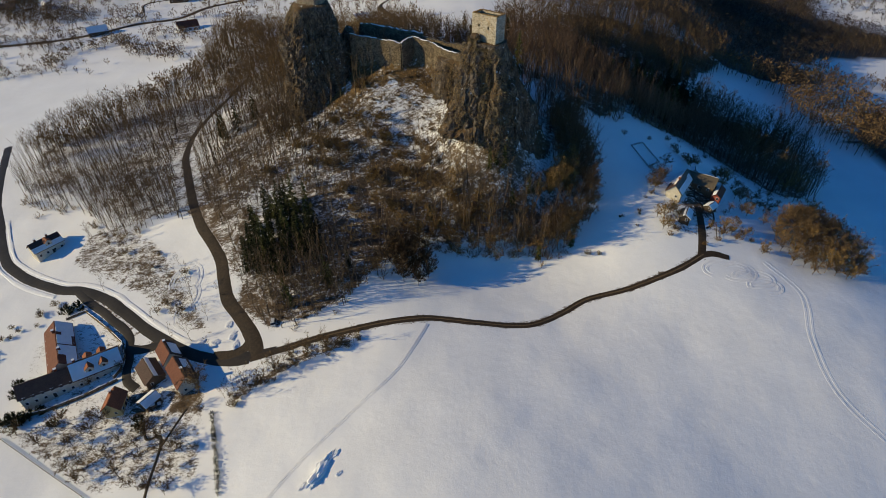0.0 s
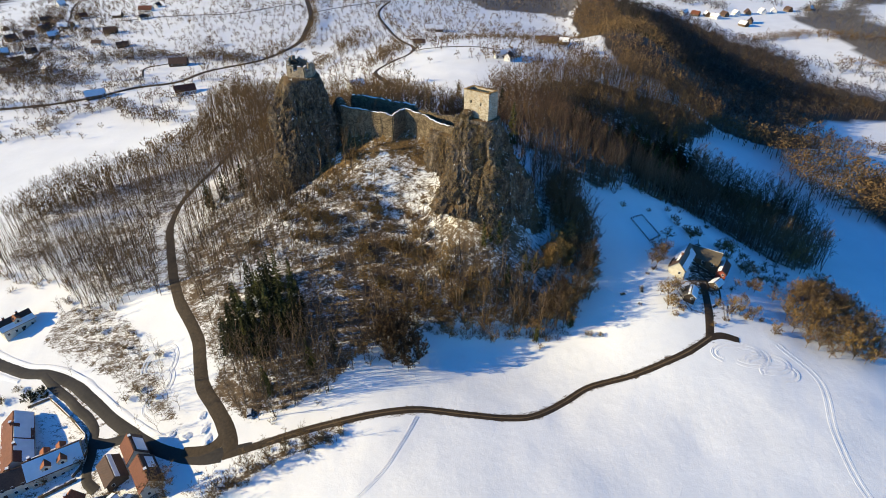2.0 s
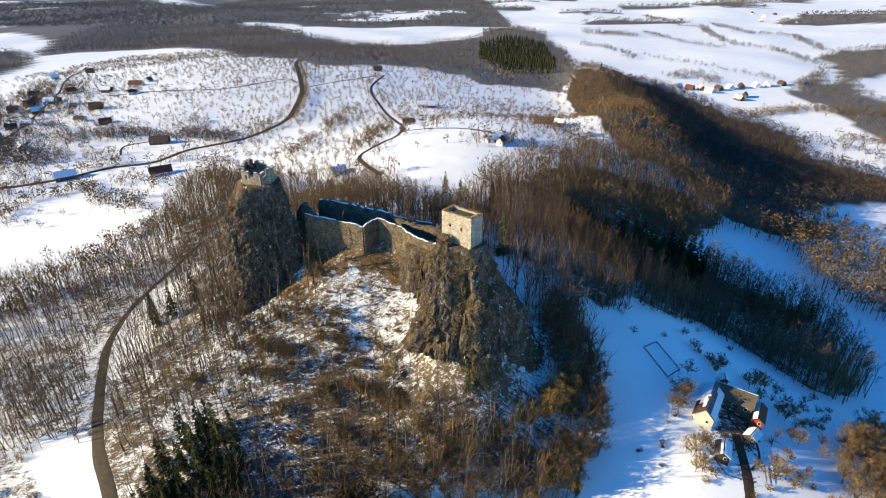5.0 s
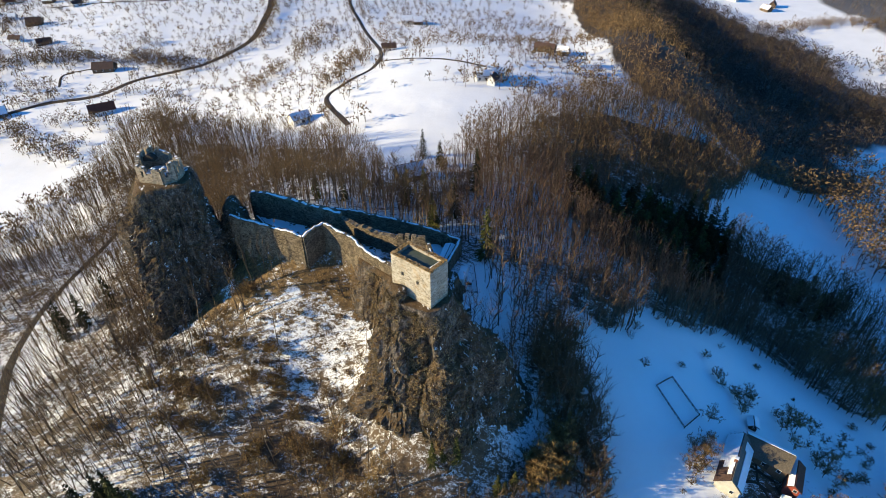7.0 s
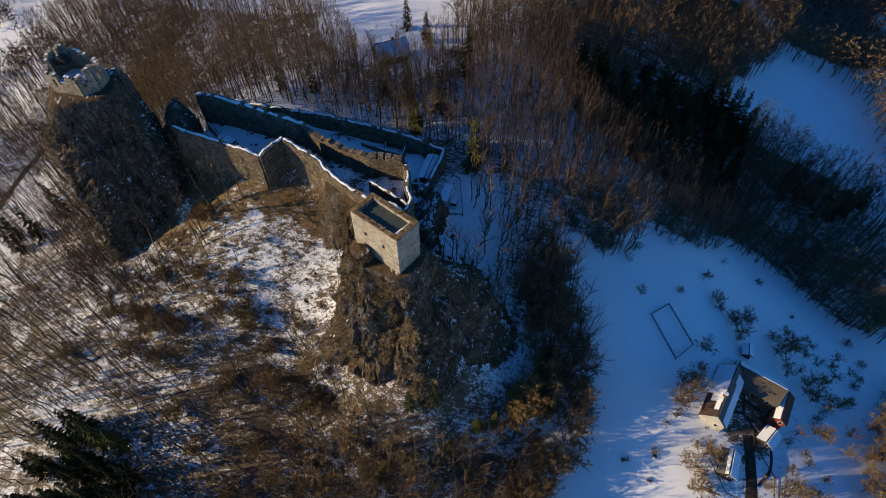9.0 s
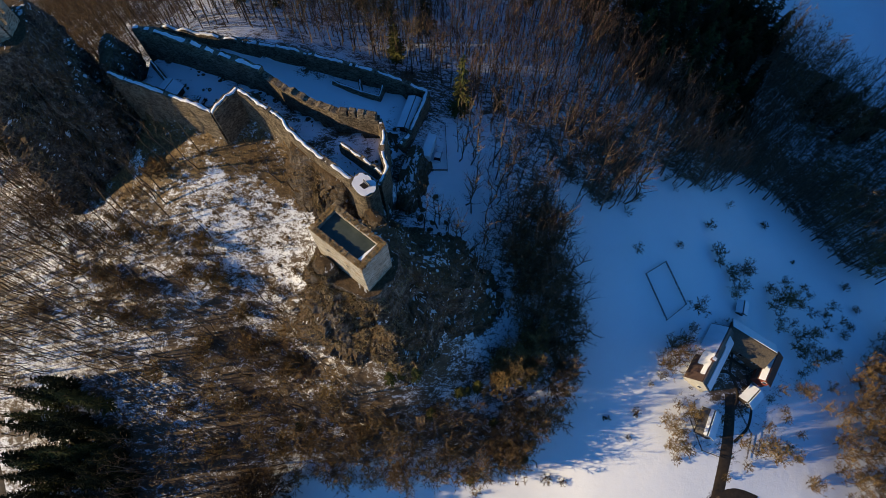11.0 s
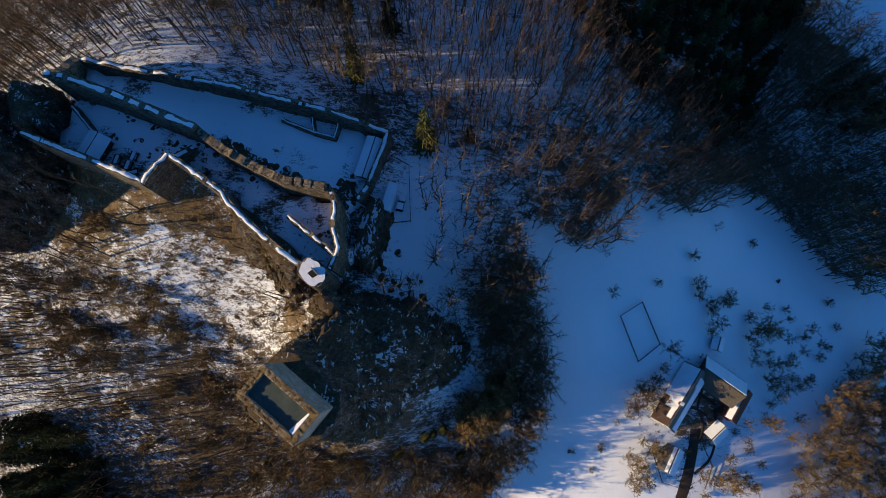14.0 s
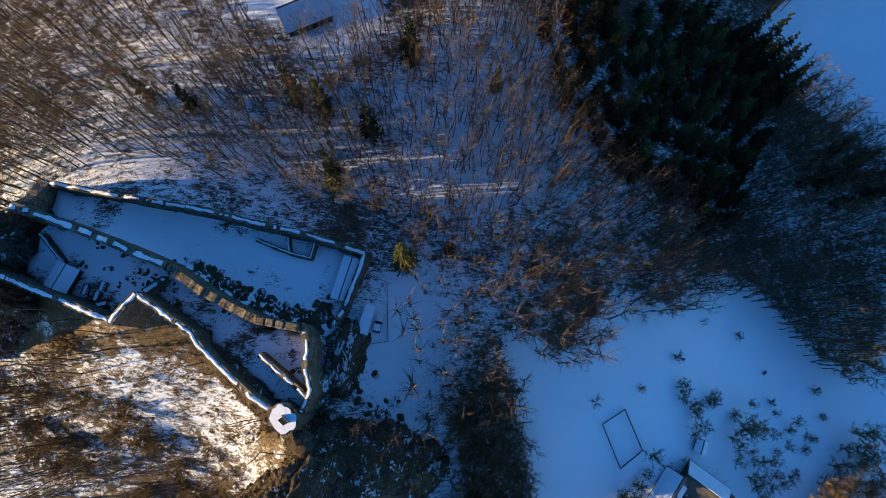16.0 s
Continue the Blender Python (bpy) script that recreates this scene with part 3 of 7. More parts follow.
ribbon("road_hill", HILL_ROAD, 6.2, M_DIRT, "brown muddy road climbing through bare woods", seed=3, width_end=2.8, lift=0.13)
ribbon("road_farm", FARM_DRIVE, 3.2, M_DIRT, "muddy drive to the farmyard", seed=4, lift=0.14)
ribbon("road_inn", INN_LOOP, 3.8, M_ROAD, "wet asphalt loop road beside the inn", seed=5, lift=0.12)
ribbon("road_link", INN_LINK, 4.2, M_ROAD, "short asphalt link to the inn yard", seed=6, lift=0.14)
ribbon("road_apron", [(-84, 129.2), (-77, 128.4), (-69, 128.6), (-60, 129.6)], 4.6, M_ROAD, "wide wet road junction", seed=7, lift=0.09, width_end=3.2)
ribbon("road_bend", [(-84, 129.6), (-76.5, 129.6), (-72, 132), (-71, 136), (-73.5, 140.5)], 4.8, M_DIRT, "muddy bend where the hill road leaves the village road", seed=9, lift=0.11)

def beside(line, off):
    """A plan line moved sideways by off metres."""
    p = np.array(line, float)
    d = np.gradient(p, axis=0)
    side = np.stack([-d[:, 1], d[:, 0]], -1) / np.linalg.norm(d, axis=1)[:, None]
    return [tuple(q) for q in p + side * off]


for n, (line, off) in enumerate(((MAIN_ROAD[2:-3], 3.7), (MAIN_ROAD[2:7], -3.7))):
    ribbon("snow_berm_%d" % (n + 1), beside(line, off), 1.9, M_SNOW, "ridge of ploughed snow along the road", lift=0.24, ragged=0.9, seed=50 + n)

FAR_ROADS = [[(-230, 1010), (-218, 942), (-171, 776), (-161, 694), (-160, 646), (-173, 608), (-190, 583), (-230, 560), (-250, 532), (-285, 522), (-307, 506), (-339, 490), (-385, 483), (-460, 478)],
             [(-75, 873), (-84, 791), (-60, 694), (-29, 570), (-26, 500), (-40, 467), (-50, 440), (-30, 395)],
             [(-24, 512), (10, 500), (50, 470)], [(-166, 783), (-127, 824), (-75, 873)], [(-420, 770), (-352, 775), (-269, 775), (-206, 824), (-186, 806)],
             [(-667, 1134), (-563, 909), (-508, 804), (-463, 683), (-449, 610), (-480, 560)], [(-292, 552), (-300, 578), (-270, 592)]]
for n, (line, w) in enumerate(zip(FAR_ROADS, (6.5, 3.4, 2.2, 2.2, 2.4, 3.0, 2.2, 0.8))):
    ribbon("road_far", line, w, M_DIRT, "dark country lane between snowy orchards", lift=0.35, seed=20 + n)
VILLAGE_HEDGES = [([(-160, 640), (-185, 583), (-230, 596), (-270, 602), (-320, 611), (-380, 600)], 11, 0.8), ([(-450, 596), (-400, 555), (-364, 545)], 26, 0.8), ([(-460, 485), (-385, 488), (-339, 496), (-307, 512), (-285, 530)], 7, 0.8),
          ([(-289, 483), (-252, 450), (-242, 440), (-203, 415)], 6, 0.8), ([(-229, 286), (-214, 298), (-204, 314), (-196, 344), (-182, 371), (-168, 375)], 12, 0.75), ([(-345, 408), (-312, 419), (-317, 455), (-291, 469)], 7, 0.7),
          ([(-530, 830), (-490, 740), (-470, 690), (-450, 620)], 42, 0.3), ([(-600, 640), (-520, 640), (-440, 575)], 18, 0.6)]
FIELD_HEDGES = [([(-212, 930), (-165, 776), (-154, 694), (-154, 646)], 5, 0.8), ([(-95, 682), (-100, 606), (-108, 557), (-120, 505)], 8, 0.55),
          ([(-44, 554), (-48, 526), (-56, 471)], 7, 0.6), ([(-190, 520), (-170, 470), (-150, 440)], 10, 0.4), ([(-230, 480), (-215, 470)], 8, 0.6), ([(30, 440), (60, 455), (75, 420)], 7, 0.7), ([(90, 505), (115, 480), (125, 440)], 8, 0.7),
          ([(232, 400), (262, 412), (300, 418)], 9, 0.8), ([(300, 470), (320, 430), (350, 420)], 8, 0.8), ([(420, 800), (520, 830), (640, 780)], 12, 0.7), ([(500, 700), (600, 640), (700, 620)], 10, 0.7), ([(330, 560), (420, 540)], 9, 0.7)]
HEDGES = VILLAGE_HEDGES + FIELD_HEDGES
FAR_HEDGES = [([(356, 1490), (402, 1446), (431, 1355), (431, 1313)], 9, 0.8), ([(467, 1346), (514, 1266), (547, 1202), (564, 1116), (588, 1038)], 5, 0.6), ([(596, 1743), (620, 1547), (694, 1478)], 9, 0.8),
              ([(439, 1712), (518, 1651)], 26, 0.8), ([(804, 2374), (791, 1991), (853, 1958), (762, 1669), (752, 1513), (801, 1466), (821, 1374), (821, 1266)], 10, 0.8), ([(911, 2008), (921, 1762), (995, 1686), (927, 1442)], 12, 0.8),
              ([(421, 1053), (473, 1080), (472, 1000)], 14, 0.9), ([(423, 697), (461, 690), (484, 662), (497, 616)], 13, 0.8), ([(620, 1010), (680, 1060), (767, 1179)], 8, 0.6)]


# ---- castle rocks ----
def facets(x, y, z, seed):
    """Broken planes: each cell of space has its own offset and tilt; about -1..1."""
    p = np.stack([x, y, z])
    base = np.floor(p)
    best, out = np.full(x.shape, 1e9), np.zeros(x.shape)
    for shift in itertools.product((-1, 0, 1), repeat=3):
        c = base + np.array(shift).reshape(3, *[1] * x.ndim)
        h = []
        for k in range(7):
            w = np.sin(c[0] * 127.1 + c[1] * 311.7 + c[2] * 74.7 + (seed + k * 3.7) * 53.3) * 43758.5453
            h.append(w - np.floor(w))
        off = p - (c + np.stack(h[:3]) * 0.9 + 0.05)
        d = (off ** 2).sum(0)
        value = h[3] * 1.6 - 0.8 + sum(off[k] * (h[4 + k] - 0.5) * 1.6 for k in range(3))
        out = np.where(d < best, value, out)
        best = np.minimum(best, d)
    return out


def crag(name, foot, peak, base, top, label, seed, steps=240, levels=140, power=1.0, knobs=(), turn=45, corner=3.2, grass=0.0):
    """A basalt crag between a foot and a peak point. base, top: half sizes in x and y; power under 1 makes it bulge; knobs: (angle, height, width, depth)."""
    th = np.linspace(0, 2 * np.pi, steps, endpoint=False)
    T, Hh = np.meshgrid(th, np.linspace(0, 1, levels))
    f = (1 - Hh) ** power
    rx, ry = top[0] + (base[0] - top[0]) * f, top[1] + (base[1] - top[1]) * f
    Q = T - radians(turn)
    r = (np.abs(np.cos(Q) / rx) ** corner + np.abs(np.sin(Q) / ry) ** corner) ** (-1 / corner)
    cx, cy = peak[0] + (foot[0] - peak[0]) * f, peak[1] + (foot[1] - peak[1]) * f
    z = foot[2] + (peak[2] - foot[2]) * Hh
    for a, k, wa, d in knobs:
        da = (T - radians(a) + np.pi) % (2 * np.pi) - np.pi
        r = r + d * np.exp(-(da / radians(wa)) ** 2 - ((Hh - k) / 0.16) ** 2)
    x, y = cx + r * np.cos(T), cy + r * np.sin(T)
    fade = np.clip((1 - Hh) * 6, 0.25, 1)
    wx, wy, wz = (1.1 * fractal3(x / 5, y / 5, z / 5, 2, seed + 40 + k) for k in range(3))
    push = 2.6 * fractal3(x / 12, y / 12, z / 16, 2, seed)
    push += 1.1 * facets((x + wx) / 6.5, (y + wy) / 6.5, (z + wz) / 10.0, seed + 5)
    push += 0.65 * facets((x + wx) / 2.4, (y + wy) / 2.4, (z + wz) / 4.2, seed + 6)
    push += 0.42 * facets(x / 0.9, y / 0.9, z / 1.5, seed + 7)
    push -= 1.6 * np.exp(-np.abs(noise3(x / 7 + 3, y / 7, z / 16, seed + 8)) * 12)
    push += 0.5 * fractal3(x / 1.0, y / 1.0, z / 1.4, 2, seed + 17)
    r = r + push * fade
    z = z + 0.9 * fractal3(x / 4, y / 4, z / 4, 2, seed + 21) * np.sin(np.pi * Hh)
    v = np.stack([cx + r * np.cos(T), cy + r * np.sin(T), z], -1).reshape(-1, 3)
    i = np.arange(steps * levels).reshape(levels, steps)
    j = np.roll(i, -1, axis=1)
    quads = np.stack([i[:-1], j[:-1], j[1:], i[1:]], -1).reshape(-1, 4)
    tris = np.concatenate([quads[:, [0, 1, 2]], quads[:, [0, 2, 3]]])
    v = np.vstack([v, [peak[0], peak[1], peak[2] + 0.4]])
    cap = np.stack([i[-1], j[-1], np.full(steps, len(v) - 1)], -1)
    ob = new(name, mesh_from(name, v, np.vstack([tris, cap]), M_ROCK))
    if grass:
        # dry grass and scrub rooted on the sunny ledges
        out = np.stack([np.cos(T), np.sin(T), np.zeros_like(T)], -1).reshape(-1, 3)
        q = v[:-1]
        sunny = np.clip(-out[:, 0] * 0.9 - out[:, 1] * 0.45 + 0.25, 0, 1) + 0.06
        keep = sunny * (fractal3(q[:, 0] / 4, q[:, 1] / 4, q[:, 2] / 4, 2, seed + 31) > -0.12) * (q[:, 2] < peak[2] - 1.5) * grass
        r2 = np.random.default_rng(seed)
        k = np.where(keep > r2.random(len(q)))[0]
        n = len(k) * 7
        root = np.repeat(q[k], 7, 0)
        way = r2.normal(size=(n, 3)) * 0.7 + np.repeat(out[k], 7, 0) * 0.5 + np.array([0, 0, 0.8])
        way /= np.linalg.norm(way, axis=1)[:, None]
        wide = np.cross(way, r2.normal(size=(n, 3)))
        wide *= 0.085 / np.linalg.norm(wide, axis=1)[:, None]
        tip = root + way * r2.uniform(0.3, 0.85, n)[:, None]
        blades = np.stack([root - wide, root + wide, tip], 1).reshape(-1, 3)
        gr = part("dry_grass", mesh_from("dry_grass", blades, np.arange(n * 3).reshape(-1, 3), M_STRAW), None, ob)
        tagged(gr, "dry golden grass tufts on the ledges", kind="stuff")
    return tagged(ob, label, "rock", kind="structure")


crag("crag_east", (25.5, 213.5, 0), (16.0, 204.8, 57.0), (20.5, 15.5), (4.8, 7.0), "tall weathered basalt crag with grassy ledges under the square tower", 3, power=1.05, turn=51,
     knobs=[(222, 0.84, 24, 2.6), (40, 0.45, 40, 3.5), (352, 0.14, 30, 4.0)], grass=0.8)
crag("crag_shoulder", (9.0, 203, 20), (11.4, 202.6, 59.8), (9.5, 8.0), (1.6, 1.0), "brown rock shoulder against the tower's foot", 23, 110, 80, 0.85, turn=-39, grass=0.6)
crag("crag_west", (-61.5, 252.6, 4), (-58.0, 252.4, 58.5), (14.4, 15.0), (6.8, 6.8), "dark fissured basalt crag carrying a ruined tower", 8, power=0.55, turn=22, corner=5.0,
     knobs=[(200, 0.68, 16, 3.5), (0, 0.45, 30, 1.2)], grass=0.2)
crag("crag_saddle", (18, 220, 8), (16, 221.5, 39.5), (11, 13), (1.0, 2.0), "grassy rock saddle below the castle wall", 14, 100, 60, 0.9, grass=0.6)
crag("crag_spur", (1, 229.5, 8), (4, 234.2, 39.8), (12, 7.0), (8.5, 1.6), "brown rock spur under the castle wall", 17, 90, 56, 0.8, turn=-40, grass=0.8)
crag("crag_bank", (25, 234, 12), (22.5, 238, 30), (5.5, 13), (1.8, 7), "dark snowy rock bank beside the forecourt", 19, 90, 40, 0.9, turn=-15)


# ---- castle masonry ----
def wall_run(line, thick, label, seed=0, foot=6.0, snow=True, ragged=0.7, name="castle_wall", group="castle walls"):
    """A ruined wall along plan points with their top heights, following the ground, with a crumbled crest and snow on it."""
    # straight runs between the corners, not a curve
    pts, tops = [], []
    for a, b in zip(line, line[1:]):
        n = max(2, int(math.dist(a[:2], b[:2]) / 0.4))
        for k in range(n):
            u = k / n
            pts.append((a[0] + (b[0] - a[0]) * u, a[1] + (b[1] - a[1]) * u))
            tops.append(a[2] + (b[2] - a[2]) * u)
    pts.append(line[-1][:2]), tops.append(line[-1][2])
    p, top = np.array(pts), np.array(tops)
    d = np.gradient(p, axis=0)
    side = np.stack([-d[:, 1], d[:, 0]], -1) / np.linalg.norm(d, axis=1)[:, None]
    s = np.arange(len(p)) * 0.4
    crest = top + ragged * fractal(s / 2.2, s * 0 + seed, 3, seed) + 0.22 * ragged * fractal(s / 0.5, s * 0 + seed, 2, seed + 1)
    left, right = p + side * thick / 2, p - side * thick / 2
    foot_z = np.minimum(land(left[:, 0], left[:, 1]), land(right[:, 0], right[:, 1])) - foot
    rows = []
    for e, sgn in ((left, 1), (right, -1)):
        rough = 0.10 * fractal(s / 1.3, s * 0 + 5 * sgn, 3, seed + 2)[:, None] * side
        for u in (0.0, 0.5, 1.0):
            batter = side * sgn * 0.25 * (1 - u)
            zz = foot_z + (crest - 0.12 * (sgn < 0) - foot_z) * u
            rows.append(np.column_stack([e + rough + batter, zz]))
    # order: left foot, left middle, left crest, right crest, right middle, right foot
    ring = [rows[0], rows[1], rows[2], rows[5], rows[4], rows[3]]
    v = np.stack(ring, 1).reshape(-1, 3)
    n = len(p)
    i = np.arange(n * 6).reshape(n, 6)
    j = np.roll(i, -1, axis=1)
    quads = np.stack([i[:-1], j[:-1], j[1:], i[1:]], -1).reshape(-1, 4)
    ends = np.array([[0, 1, 4, 5], [1, 2, 3, 4]])
    quads = np.vstack([quads, ends[:, ::-1], ends + (n - 1) * 6])
    ob = tagged(new(name, mesh_from(name, v, quads, M_WALL)), label, "wall", group, "structure")
    if snow:
        keep_a = np.clip(thick * (0.27 + 0.22 * fractal(s / 1.3, s * 0 + 3, 3, seed + 4) + 0.10 * fractal(s / 0.45, s * 0 + 5, 2, seed + 5)), 0.05, thick * 0.46)
        keep_b = np.clip(thick * (0.27 + 0.22 * fractal(s / 1.5, s * 0 + 23, 3, seed + 14) + 0.10 * fractal(s / 0.45, s * 0 + 25, 2, seed + 15)), 0.05, thick * 0.46)
        lump = 0.09 + 0.09 * (fractal(s / 1.2, s * 0 + 7, 3, seed + 6) + 0.6)
        lump = lump - 0.5 * np.clip((-0.26 - fractal(s / 1.5, s * 0 + 11, 3, seed + 8)) * 6, 0, 1)
        a, b = p + side * keep_a[:, None], p - side * keep_b[:, None]
        ring = [np.column_stack([a, crest - 0.10]), np.column_stack([a * 0.9 + b * 0.1, crest + lump * 0.8]), np.column_stack([a * 0.5 + b * 0.5, crest + lump]),
                np.column_stack([a * 0.1 + b * 0.9, crest + lump * 0.7]), np.column_stack([b, crest - 0.22])]
        v = np.stack(ring, 1).reshape(-1, 3)
        i = np.arange(n * 5).reshape(n, 5)
        quads = np.stack([i[:-1, :-1], i[1:, :-1], i[1:, 1:], i[:-1, 1:]], -1).reshape(-1, 4)
        part("snow_cap", mesh_from("snow_cap", v, quads[:, ::-1], M_SNOW, True), M_SNOW, ob, "snow lying on the wall crest")
    return ob


wall_run([(-43, 253.3, 45), (-31, 248.7, 44.6), (-19.3, 244, 43.8)], 1.3, "tall stone curtain wall with snow on its crest", 1)
wall_run([(-19.3, 243.6, 43.8), (-14.3, 249, 45.2)], 1.25, "return wall of the angled castle corner", 2)
wall_run([(-14.3, 249, 45.2), (-9, 245.4, 44.4), (-4, 242, 43.6), (-2.8, 240, 43.2), (2, 235.4, 43), (6, 232, 43), (10, 229, 43), (13, 227, 42.6)], 1.25, "weathered curtain wall stepping down towards the crag", 3)
wall_run([(-39.5, 265.5, 46), (-30, 262.6, 45.8), (-20, 258.8, 45.2), (-10, 254.8, 44.6)], 1.7, "high inner wall of dark rubble with a snowy crest", 4)
bare_wall = wall_run([(-10, 254.6, 43.6), (-4, 250.4, 43.0), (2, 247.2, 42.8), (8, 244.4, 42.6), (16.5, 243, 42.4)], 1.6, "bare-topped inner wall of brown rubble", 5, snow=False, ragged=0.9)
for u, wide, tall in ((0.10, 1.9, 1.3), (0.34, 1.5, 1.7), (0.56, 1.6, 1.6), (0.80, 2.6, 1.4)):
    part("merlon", box((wide, 1.5, tall + 1.2), (8 + 8.5 * u, 244.4 - 1.4 * u, 42.0 + tall / 2), -9.4, 0.18), M_WALL, bare_wall, "broken merlon of rubble")
wall_run([(16.5, 243, 42.2), (17.6, 240, 41.6), (17.2, 236, 41.5), (18.6, 231.5, 41.5), (17, 227.4, 41)], 1.2, "inner end wall with snow on top", 6)
wall_run([(8.2, 238, 40.8), (13, 234.2, 41), (18, 230, 41)], 1.0, "cross wall inside the upper castle", 7)
wall_run([(-38.5, 272.3, 39.5), (-25, 270.2, 38.4), (-5, 267.2, 37), (3, 265.3, 36), (15, 263, 34), (26.6, 259.6, 31.6)], 1.2, "long low outer wall with a snow crest", 8)
wall_run([(26.6, 259.6, 31.6), (24.4, 253, 31.2), (22.4, 247.5, 31), (20.4, 244.2, 31)], 1.3, "outer end wall beside the forecourt", 9)
wall_run([(-39.5, 265.5, 45), (-39.3, 269, 41), (-38.5, 272.3, 39.5)], 2.0, "dark cross wall closing the outer ward", 10, snow=False)
crag("crag_link", (-46, 259, 28), (-44.5, 259.5, 45.5), (6.5, 8), (1.5, 4.5), "dark snowy rock between the wall and the western crag", 27, 80, 40, 0.8, turn=10)


def square_tower():
    m = pose(16.0, 204.4, 50, 0, 0, -39)
    t = thing("square_tower", m, "pale stone square tower with two small windows and a sunken roof", "tower", kind="structure")
    L, W, H, k = 10.6, 5.6, 16.4, 1.0
    holes = [(-2.2, 12.6), (1.9, 12.2)]
    bm = bmesh.new()
    # front wall with two openings, built as blocks round them
    xs = [-L / 2, -2.55, -1.85, 1.55, 2.25, L / 2]
    for a, b in zip(xs, xs[1:]):
        hole = next((h for h in holes if a < h[0] < b), None)
        if hole:
            add_box(bm, (b - a, k, hole[1] - 0.5), ((a + b) / 2, -W / 2 + k / 2, (hole[1] - 0.5) / 2))
            add_box(bm, (b - a, k, H - hole[1] - 0.5), ((a + b) / 2, -W / 2 + k / 2, (H + hole[1] + 0.5) / 2))
        else:
            add_box(bm, (b - a, k, H), ((a + b) / 2, -W / 2 + k / 2, H / 2))
    bmesh.ops.remove_doubles(bm, verts=bm.verts, dist=0.001)
    part("front_wall", bm, M_TOWER, t)
    part("back_wall", box((L, k, H + 0.1), (0, W / 2 - k / 2, H / 2 + 0.05)), M_TOWER, t)
    for sgn, extra in ((-1, 0.0), (1, 0.05)):
        part("side_wall", box((k, W - 2 * k - 0.004, H + extra), (sgn * (L / 2 - k / 2), 0, (H + extra) / 2)), M_TOWER, t)
    # crumbled, lichen-brown crest stones
    rng = random.Random(4)
    bm = bmesh.new()
    for a in np.arange(-L / 2 + 0.15, L / 2, 0.27):
        for y in (-W / 2 + 0.28, -W / 2 + 0.72, W / 2 - 0.28, W / 2 - 0.72):
            add_box(bm, (rng.uniform(0.26, 0.46), rng.uniform(0.34, 0.54), 0.12 + rng.random() * 0.34), (a + rng.uniform(-.1, .1), y + rng.uniform(-.06, .06), H + 0.03), rng.uniform(-25, 25))
    for y in np.arange(-W / 2 + 1.0, W / 2 - 0.9, 0.27):
        for x in (-L / 2 + 0.28, -L / 2 + 0.72, L / 2 - 0.28, L / 2 - 0.72):
            add_box(bm, (rng.uniform(0.34, 0.54), rng.uniform(0.26, 0.46), 0.12 + rng.random() * 0.34), (x + rng.uniform(-.06, .06), y + rng.uniform(-.1, .1), H + 0.03), rng.uniform(-25, 25))
    part("crest_stones", bm, M_CREST, t, "lichen-stained crest of loose stones")
    part("roof", box((L - 2 * k - 0.01, W - 2 * k - 0.01, 0.3), (0, 0, H - 0.7)), M_FELT, t, "dark green felt roof sunk below the crest")
    drift = solid([(L / 2 - 1.9, -W / 2 + 1.05, H - 0.54), (L / 2 - 1.05, -W / 2 + 1.05, H - 0.54), (L / 2 - 1.05, W / 2 - 1.05, H - 0.54), (L / 2 - 1.35, W / 2 - 1.05, H - 0.54),
                   (L / 2 - 1.3, -W / 2 + 1.1, H + 0.05), (L / 2 - 1.05, -W / 2 + 1.1, H + 0.15), (L / 2 - 1.05, W / 2 - 1.1, H + 0.1), (L / 2 - 1.15, W / 2 - 1.1, H)],
                  [(0, 1, 2, 3), (4, 5, 6, 7), (0, 1, 5, 4), (1, 2, 6, 5), (2, 3, 7, 6), (3, 0, 4, 7)])
    part("snow_drift", drift, M_SNOW, t, "snow blown against the crest")
    for hx, hz in holes:
        # A dark panel fills the opening in place of interior shade.
        part("window", box((0.62, 0.12, 0.92), (hx, -W / 2 + 0.62, hz)), M_HOLESHADE, t, "dark panel painted as the shade in a small window opening")
    return t


M_CREST = stone_material("lichen_stone", (0.10, 0.058, 0.024), (0.24, 0.145, 0.055), (0.40, 0.28, 0.14), 0.5)
square_tower()


